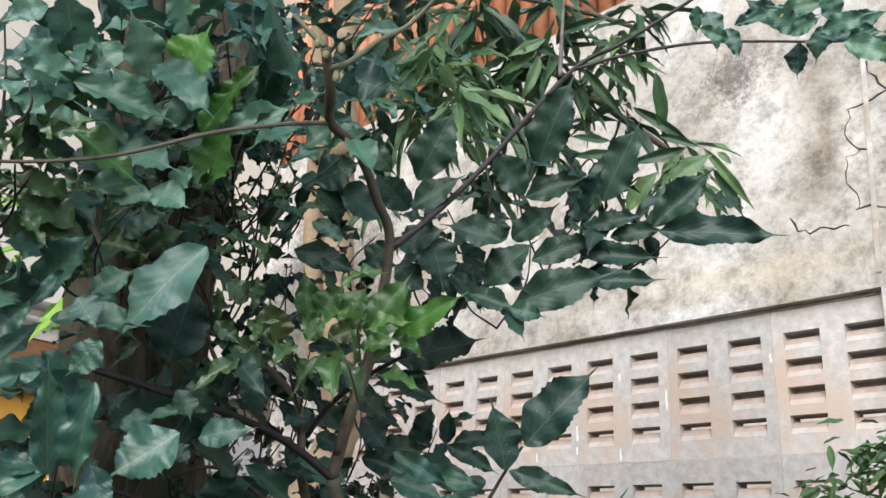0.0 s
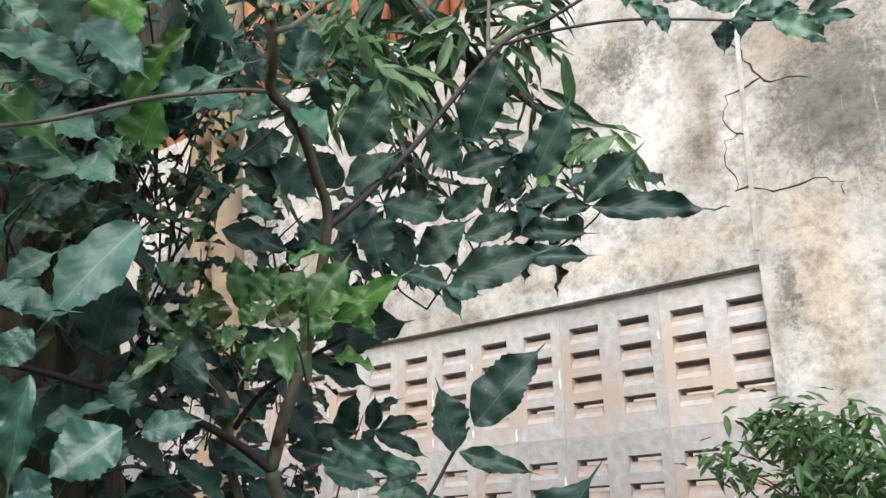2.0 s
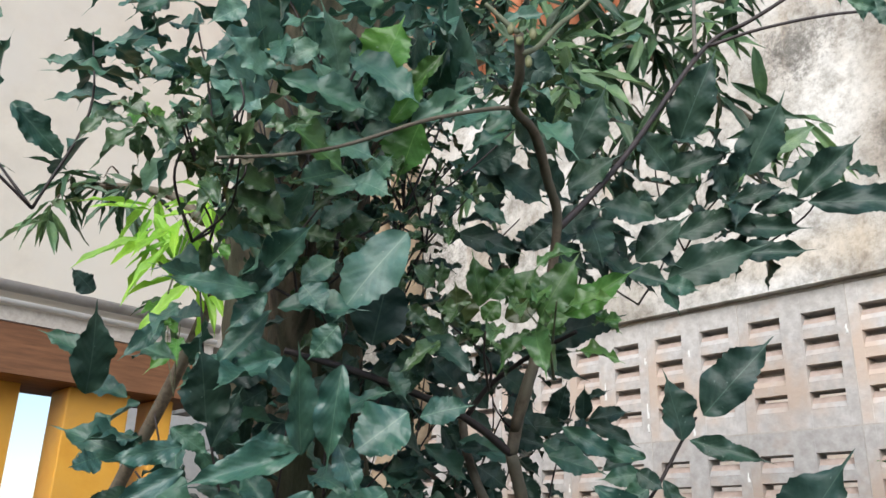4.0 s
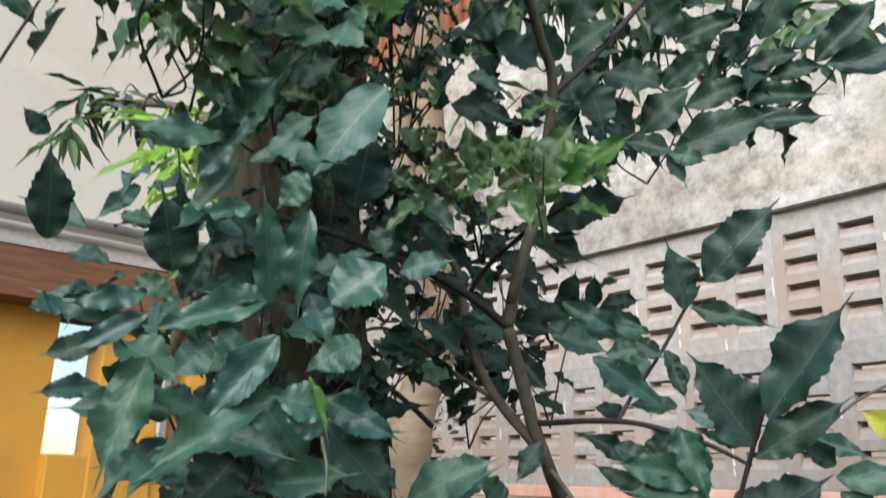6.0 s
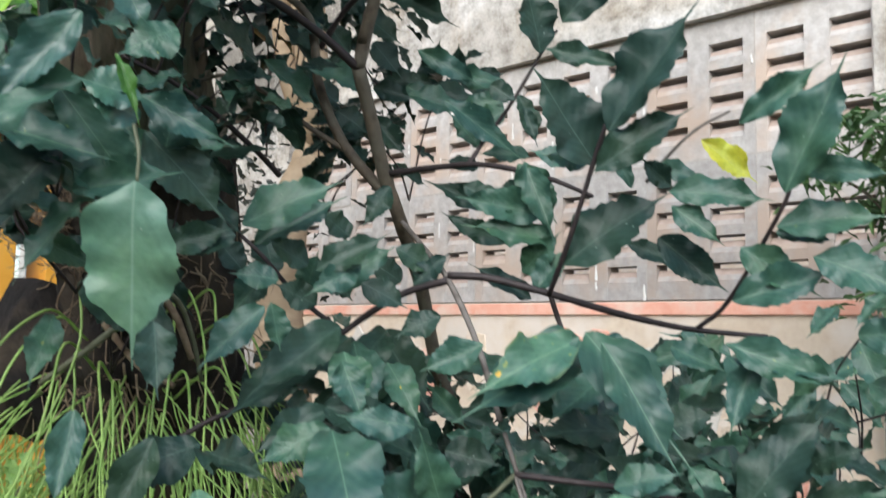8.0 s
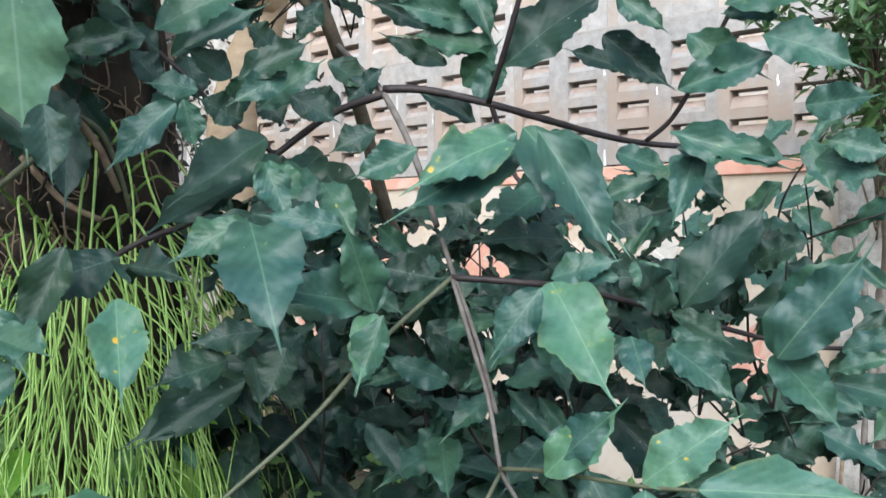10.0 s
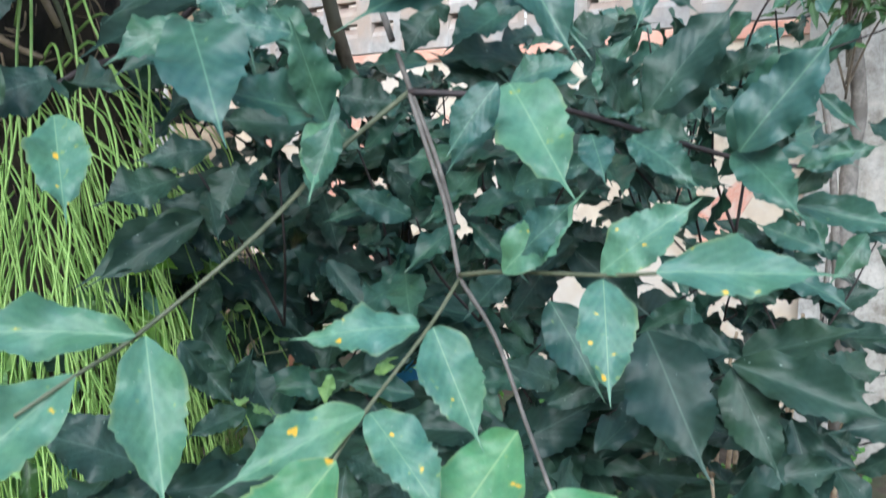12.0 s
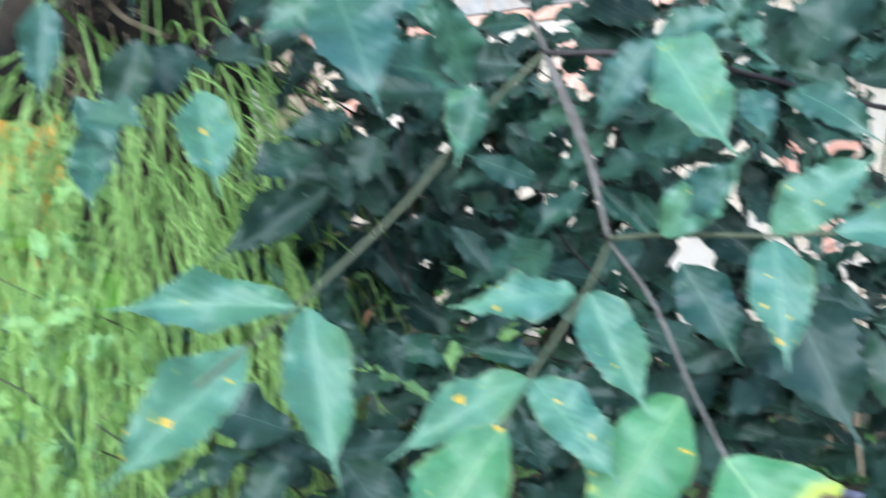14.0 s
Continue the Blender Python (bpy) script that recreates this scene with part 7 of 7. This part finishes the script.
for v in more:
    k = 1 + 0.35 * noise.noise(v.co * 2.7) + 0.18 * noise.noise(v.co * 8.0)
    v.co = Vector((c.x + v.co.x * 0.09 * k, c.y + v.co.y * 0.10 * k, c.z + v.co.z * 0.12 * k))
part("root_ball", lump, BARK_SHADED, strand_plant, "fibrous root ball darkened as in shade", smooth=True)
for k in range(150):
    a, h = rs.uniform(0, 6.28), rs.uniform(1.36, 1.66)
    p = Vector((1.05 + 0.13 * math.cos(a), 1.93 + 0.13 * math.sin(a), h))
    line = [p]
    for j in range(4):
        p = p + Vector((rs.uniform(-0.03, 0.03), rs.uniform(-0.03, 0.03), rs.uniform(-0.06, 0.01)))
        line.append(p)
    stem(strand_plant, ROOT, rs.uniform(0.0009, 0.0022), 0.0007, *line, name="root", sides=5)
stem(strand_plant, ROOT, 0.0065, 0.0045, (0.942, 1.757, 1.623), (0.927, 1.746, 1.567), (0.934, 1.725, 1.532), (0.961, 1.710, 1.491), (0.990, 1.710, 1.431), name="root")
stem(strand_plant, STEM_GREEN, 0.004, 0.003, (0.934, 1.725, 1.532), (0.968, 1.716, 1.510), (0.994, 1.718, 1.462), (1.017, 1.725, 1.399), name="root")
stem(strand_plant, STEM_GREEN, 0.005, 0.004, (0.906, 1.760, 1.476), (0.868, 1.775, 1.439), (0.831, 1.821, 1.396), name="root")
stem(strand_plant, ROOT, 0.005, 0.004, (0.907, 1.805, 1.478), (0.925, 1.785, 1.447), (0.945, 1.763, 1.416), (0.976, 1.728, 1.393), name="root")
for k in range(16):
    a = rs.uniform(3.0, 5.6)
    out = Vector((math.cos(a), math.sin(a), 0))
    p = Vector((1.02, 1.92, rs.uniform(1.36, 1.50))) + out * 0.12
    stem(strand_plant, STRAND, 0.0022, 0.0016, p, p + out * 0.07 + Vector((0, 0, 0.03)), p + out * 0.13 + Vector((rs.uniform(-0.03, 0.03), 0, -0.06)), p + out * 0.15 + Vector((rs.uniform(-0.05, 0.05), 0, -0.24)), name="arching_strand", sides=6)
verts, faces = [], []


def strand(line, r0, r1, seed):
    bmt = add_tube(bmesh.new(), line, r0, r1, 4, 0.0, seed)
    bmt.verts.index_update()
    o = len(verts)
    verts.extend([tuple(v.co) for v in bmt.verts])
    faces.extend([tuple(o + v.index for v in f.verts) for f in bmt.faces])
    bmt.free()


for k in range(1150):
    a = rs.uniform(0, 6.28)
    rad = 0.05 + 0.27 * rs.random() ** 0.7
    top = Vector((1.03 + 0.75 * rad * math.cos(a), 1.99 + rad * math.sin(a), rs.uniform(0.95, 1.44) - 0.35 * rad))
    p, way, line = top + Vector((0, 0, 0.04)), Vector((0.5 * math.cos(a), 0.5 * math.sin(a), 0.3)), []
    step = rs.uniform(0.05, 0.085)
    for j in range(rs.randint(5, 8)):
        line.append(p.copy())
        way = way + Vector((rs.uniform(-0.35, 0.35), rs.uniform(-0.35, 0.35), -0.75))
        way.normalize()
        p = p + way * step
        if j > 2 and rs.random() < 0.35:
            q = p + (way + Vector((rs.uniform(-0.6, 0.6), rs.uniform(-0.6, 0.6), 0))).normalized() * step
            strand([p.copy(), q, q + Vector((0, 0, -step))], 0.0010, 0.0008, k)
    strand(smooth_line(line, 3), 0.0017, 0.0010, k)
joined("strand_mass", (verts, faces), STRAND, strand_plant, "thin bright green hanging strands")

# dry fibre nest beside the root ball
verts, faces = [], []
for k in range(260):
    p = Vector((0.898, 1.962, 1.650)) + Vector((rs.gauss(0, 0.035), rs.gauss(0, 0.035), rs.gauss(0, 0.035)))
    line = [p]
    for j in range(4):
        p = p + Vector((rs.uniform(-0.022, 0.022), rs.uniform(-0.022, 0.022), rs.uniform(-0.016, 0.012)))
        line.append(p)
    strand(smooth_line(line, 3), 0.0010, 0.0006, k)
joined("root_fibre", (verts, faces), ROOT, strand_plant, "pale brown dry root fibres")

# broad light leaves among the strands
for k in range(110):
    a = rs.uniform(2.6, 6.0)
    rad = rs.uniform(0.16, 0.30)
    p = Vector((1.03 + 0.75 * rad * math.cos(a), 1.99 + rad * math.sin(a), rs.uniform(0.45, 1.15)))
    q = p + Vector((0.6 * math.cos(a), 0.6 * math.sin(a), rs.uniform(-0.9, 0.2))).normalized() * rs.uniform(0.04, 0.10)
    leaf(strand_plant, "QVL"[k % 3], *p, *q, -0.5, -0.6, 0.6, rs.uniform(0.35, 0.5), name="young_leaf", label="small lime green leaf")

# ---- bush against the bright gap, its backlit shade in the leaf colour ----
dark_bush = thing("backlit_bush", (3.05, 4.9, 0), "narrow-leaved bush, painted near black as backlit, against the bright gap", "shrub")
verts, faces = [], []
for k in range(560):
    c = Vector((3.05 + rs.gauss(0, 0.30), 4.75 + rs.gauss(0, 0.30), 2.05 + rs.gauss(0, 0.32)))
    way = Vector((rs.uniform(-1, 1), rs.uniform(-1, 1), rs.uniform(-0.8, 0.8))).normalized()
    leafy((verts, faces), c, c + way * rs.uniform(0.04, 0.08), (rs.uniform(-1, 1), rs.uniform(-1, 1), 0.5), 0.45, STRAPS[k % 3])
joined("foliage", (verts, faces), SHADE_LEAF, dark_bush, "narrow leaves with backlit shade in their colour")
for k in range(9):
    stem(dark_bush, STEM_DARK, 0.012, 0.004, (3.05, 4.9, -0.02), (3.05 + rs.uniform(-0.1, 0.1), 4.8, 1.0), (3.05 + rs.uniform(-0.4, 0.4), 4.75 + rs.uniform(-0.4, 0.4), 2.0 + rs.uniform(-0.3, 0.4)), name="branch")

# ---- fine-leaved shrub by the pier ----
fine_shrub = thing("fine_leaved_shrub", (3.12, 1.26, 0), "fine-leaved green shrub with slim pale stems", "shrub")
stem(fine_shrub, STEM_GREY, 0.032, 0.018, (3.12, 1.26, -0.03), (3.091, 1.255, 0.677), (3.109, 1.266, 0.909), (3.133, 1.271, 1.141), (3.164, 1.262, 1.339), (3.098, 1.304, 1.720), (3.082, 1.308, 2.053), name="trunk")
stem(fine_shrub, STEM_GREY, 0.014, 0.008, (3.086, 1.281, 0.810), (3.075, 1.292, 1.012), (3.048, 1.307, 1.211), (3.043, 1.342, 1.406), name="branch")
stem(fine_shrub, STEM_GREY, 0.012, 0.006, (3.042, 1.301, 0.579), (3.061, 1.304, 0.761), (3.086, 1.300, 0.943), name="branch")
verts, faces = [], []
for k in range(44):
    z = rs.uniform(1.80, 2.12) if k % 7 else rs.uniform(1.50, 1.80)
    wide = 0.34 if z > 1.80 else 0.18
    a, rad = rs.uniform(0, 6.28), wide * rs.random() ** 0.5
    c = Vector((3.05 + rad * math.cos(a), 1.22 + rad * math.sin(a), z))
    hub = Vector((3.08, 1.28, z - 0.25))
    stem(fine_shrub, STEM_BROWN, 0.004, 0.0015, hub, (hub + c) / 2 + Vector((0, 0, 0.05)), c, name="twig", sides=5)
    for j in range(36):
        way = Vector((rs.uniform(-1, 1), rs.uniform(-1, 1), rs.uniform(-0.9, 0.5))).normalized()
        p = c + Vector((rs.gauss(0, 0.05), rs.gauss(0, 0.05), rs.gauss(0, 0.04)))
        leafy((verts, faces), p, p + way * rs.uniform(0.04, 0.085), (rs.uniform(-1, 0.3), rs.uniform(-1, 0.3), 0.8), 0.28, STRAPS[j % 3])
joined("foliage", (verts, faces), FINE_LEAF, fine_shrub, "small narrow green leaflets")

# ---- low plants on the ground ----
low_plants = thing("low_ground_plants", (2.2, 2.4, 0), "low bright green weeds on the soil", "ground plants", kind="stuff")
verts, faces = [], []
for k in range(700):
    x, y = rs.uniform(1.0, 3.6), rs.uniform(1.2, 4.6)
    c = Vector((x, y, rs.uniform(0.02, 0.30)))
    way = Vector((rs.uniform(-1, 1), rs.uniform(-1, 1), rs.uniform(0.0, 0.9))).normalized()
    leafy((verts, faces), c, c + way * rs.uniform(0.06, 0.14), (0, 0, 1), 0.4, SHAPES[k % 6])
joined("weeds", (verts, faces), LEAF_LIME, low_plants, "bright green weed leaves")


def plant_pot(x, y, r, h):
    pot = thing("plant_pot", (x, y, 0), "grey purple plastic plant pot with rolled rim", "plant pot")
    bm = bmesh.new()
    prof = [(0.0, 0.0), (0.72, 0.0), (0.95, 0.9), (1.05, 0.9), (1.05, 1.0), (0.92, 1.0), (0.88, 0.86), (0.0, 0.86)]
    rings = [[bm.verts.new((x + r * p * math.cos(2 * math.pi * k / 24), y + r * p * math.sin(2 * math.pi * k / 24), 0.02 + h * q)) for k in range(24)] for p, q in prof[1:-1]]
    for a, b in zip(rings, rings[1:]):
        for k in range(24):
            bm.faces.new((a[k], a[(k + 1) % 24], b[(k + 1) % 24], b[k]))
    bm.faces.new(rings[0][::-1])
    part("pot_wall", bm, PURPLE_POT, pot, smooth=True)
    soil = bmesh.new()
    bmesh.ops.create_circle(soil, cap_ends=True, segments=24, radius=r * 0.89)
    part("potting_soil", soil, SOIL, pot, "dark potting soil", m=pose(x, y, 0.02 + h * 0.88))
    v, f = [], []
    for k in range(60):
        way = Vector((rs.uniform(-1, 1), rs.uniform(-1, 1), rs.uniform(0.1, 1.2))).normalized()
        p = Vector((x, y, h * 0.9)) + way * rs.uniform(0.0, r * 0.9)
        leafy((v, f), p, p + way * rs.uniform(0.05, 0.10), (rs.uniform(-1, 1), rs.uniform(-1, 1), 1), 0.4, STRAPS[k % 3])
    joined("seedling_mass", (v, f), FINE_LEAF, pot, "fine green seedlings")
    return pot


plant_pot(2.62, 1.37, 0.12, 0.22)

# dry pale stems and roots at the foot of the fine shrub
for k in range(10):
    x, y = 2.95 + rs.uniform(-0.25, 0.25), 1.35 + rs.uniform(-0.2, 0.3)
    stem(fine_shrub, ROOT, 0.010, 0.005, (x, y, -0.02), (x + rs.uniform(-0.05, 0.05), y, 0.3), (x + rs.uniform(-0.1, 0.1), y + rs.uniform(-0.1, 0.1), rs.uniform(0.5, 0.8)), name="dry_stem")

# a fallen pale branch with upright sticks, at the foot of the fine shrub
fallen = thing("fallen_branch", (2.78, 1.22, 0), "pale dry fallen branch with upright side shoots on the soil", "branch")
stem(fallen, ROOT, 0.013, 0.010, (2.64, 1.42, 0.02), (2.735, 1.350, 0.07), (2.775, 1.270, 0.085), (2.79, 1.19, 0.06), (2.784, 1.07, 0.03), name="main_limb", label="pale bare limb")
stem(fallen, STEM_GREEN, 0.009, 0.007, (2.755, 1.27, 0.0), (2.745, 1.275, 0.14), (2.735, 1.28, 0.28), name="side_shoot")
stem(fallen, ROOT, 0.007, 0.004, (2.79, 1.235, 0.06), (2.79, 1.24, 0.15), (2.795, 1.235, 0.24), name="side_shoot")
stem(fallen, ROOT, 0.006, 0.003, (2.78, 1.13, 0.05), (2.785, 1.12, 0.14), (2.79, 1.10, 0.24), name="side_shoot")
stem(fallen, ROOT, 0.005, 0.003, (2.77, 1.30, 0.06), (2.77, 1.305, 0.17), (2.775, 1.30, 0.27), name="side_shoot")

# weathered stump and a bucket behind the shrub
stump = thing("tree_stump", (2.56, 3.16, 0), "weathered reddish brown tree stump", "tree stump")
part("stump_wood", bark_tube(((2.56, 3.16, -0.03), (2.56, 3.16, 0.35), (2.575, 3.165, 0.72)), 0.085, 0.06, 40, 0.012, 2), RED_BARK, stump, smooth=True)
bucket = thing("blue_bucket", (3.25, 3.12, 0), "small bright blue plastic bucket on the soil", "bucket")
bm = bmesh.new()
rings = [[bm.verts.new((3.25 + r * math.cos(2 * math.pi * k / 24), 3.12 + r * math.sin(2 * math.pi * k / 24), z)) for k in range(24)] for r, z in ((0.085, 0.01), (0.115, 0.30), (0.122, 0.30), (0.122, 0.325), (0.108, 0.325), (0.082, 0.02))]
for a, b in zip(rings, rings[1:]):
    for k in range(24):
        bm.faces.new((a[k], a[(k + 1) % 24], b[(k + 1) % 24], b[k]))
bm.faces.new(rings[0][::-1])
bm.faces.new(rings[-1])
part("bucket_wall", bm, BLUE, bucket, smooth=True)
stem(bucket, STEM_GREY, 0.003, 0.003, (3.25, 3.00, 0.31), (3.19, 3.03, 0.36), (3.16, 3.12, 0.38), (3.19, 3.21, 0.36), (3.25, 3.24, 0.31), name="bail_handle", label="thin wire handle")

# ---- buds at the shrub's tip ----
for x, y, z in ((0.819, 1.252, 2.322), (0.829, 1.247, 2.309), (0.845, 1.238, 2.320), (0.851, 1.251, 2.288)):
    bm = bmesh.new()
    bmesh.ops.create_icosphere(bm, subdivisions=2, radius=0.005)
    for v in bm.verts:
        v.co.z *= 2.0 - 0.3 * (v.co.z > 0)
        v.co *= 1 + 0.15 * noise.noise(v.co * 150)
    part("bud", bm, BUD, shrub, "brown green bud", smooth=True, m=pose(x, y, z))

# ---- cracks in the plaster ----
def crack(*points):
    line = []
    for a, b in zip(points, points[1:]):
        n = max(2, int((Vector(b) - Vector(a)).length / 0.03))
        line += [Vector(a).lerp(Vector(b), k / n) + Vector((0, rs.uniform(-0.012, 0.012), rs.uniform(-0.012, 0.012))) for k in range(n)]
    line.append(Vector(points[-1]))
    line = [Vector((WALL + 0.0006, p.y, p.z)) for p in line]
    part("crack", add_tube(bmesh.new(), line, 0.0040, 0.0026, 6, 0.45, 3), CRACK, wall_east)


crack((WALL, 1.527, 3.908), (WALL, 1.473, 3.775), (WALL, 1.438, 3.693), (WALL, 1.499, 3.661), (WALL, 1.584, 3.648), (WALL, 1.614, 3.508), (WALL, 1.565, 3.453), (WALL, 1.624, 3.437), (WALL, 1.635, 3.367), (WALL, 1.594, 3.264), (WALL, 1.596, 3.202))
crack((WALL, 1.596, 3.202), (WALL, 1.526, 3.198), (WALL, 1.456, 3.158), (WALL, 1.354, 3.151), (WALL, 1.239, 3.156), (WALL, 1.190, 3.123), (WALL, 1.187, 3.065))
crack((WALL, 1.438, 3.693), (WALL, 1.358, 3.649), (WALL, 1.242, 3.619))
crack((WALL, 1.565, 3.453), (WALL, 1.534, 3.445))
crack((WALL, 1.880, 3.230), (WALL, 1.850, 3.170), (WALL, 1.793, 3.140), (WALL, 1.740, 3.146), (WALL, 1.680, 3.129), (WALL, 1.640, 3.133))
strip = box((WALL - 0.005, 1.476, TOP + 0.06), (WALL - 0.0005, 1.496, 4.3))
for corner in strip.verts:
    corner.co.y += 0.046 * (4.3 - corner.co.z)
part("wall_joint", strip, STRIP, wall_east, "pale vertical repair strip")

# ---- facing pieces on the wall foot ----
rf = random.Random(31)
part("string_course", box((WALL + 0.035, SIDE, 1.575), (WALL + 0.0499, END, FOOT - 0.004), 0.004), SALMON, wall_east, "salmon painted band under the vents")
for k in range(46):
    y, z = rf.uniform(SIDE + 0.15, END - 0.4), rf.uniform(0.55, 1.48)
    u = noise.noise(Vector((y * 1.1, z * 1.6, 4.0)))
    me = rf.choice(STONES)[0 if u > 0.05 else (2 if u < -0.18 else 1)]
    part("facing_stone", me, SAND, wall_east, m=pose(WALL + 0.052 + 0.0012 * (k % 5), y, z, rf.uniform(0, 360)) @ Matrix.Diagonal((0.5, rf.uniform(0.16, 0.42), rf.uniform(0.14, 0.26), 1)))

# white lime runs below some of the slots
for k in range(28):
    y, z = SIDE + 0.25 * rf.randint(1, 12) - 0.02, FOOT + 0.6 * rf.randint(0, 1) + 0.10 + 0.1147 * rf.randint(0, 3) + rf.uniform(-0.03, 0.0)
    tall = rf.uniform(0.03, 0.09)
    bm = add_tube(bmesh.new(), [Vector((0, 0, tall)), Vector((0, 0.002, tall * 0.6)), Vector((0, -0.001, tall * 0.3)), Vector((0, 0, 0))], 0.004, 0.006, 6, 0.4, k)
    part("lime_run", bm, WHITE_PIPE, vent_panel, "white lime run", m=pose(VENT + 0.0012, y, z - tall) @ Matrix.Diagonal((0.3, 1, 1, 1)))

# ---- the joined rest of the foliage ----
for (owner, kind), lists in LOOSE.items():
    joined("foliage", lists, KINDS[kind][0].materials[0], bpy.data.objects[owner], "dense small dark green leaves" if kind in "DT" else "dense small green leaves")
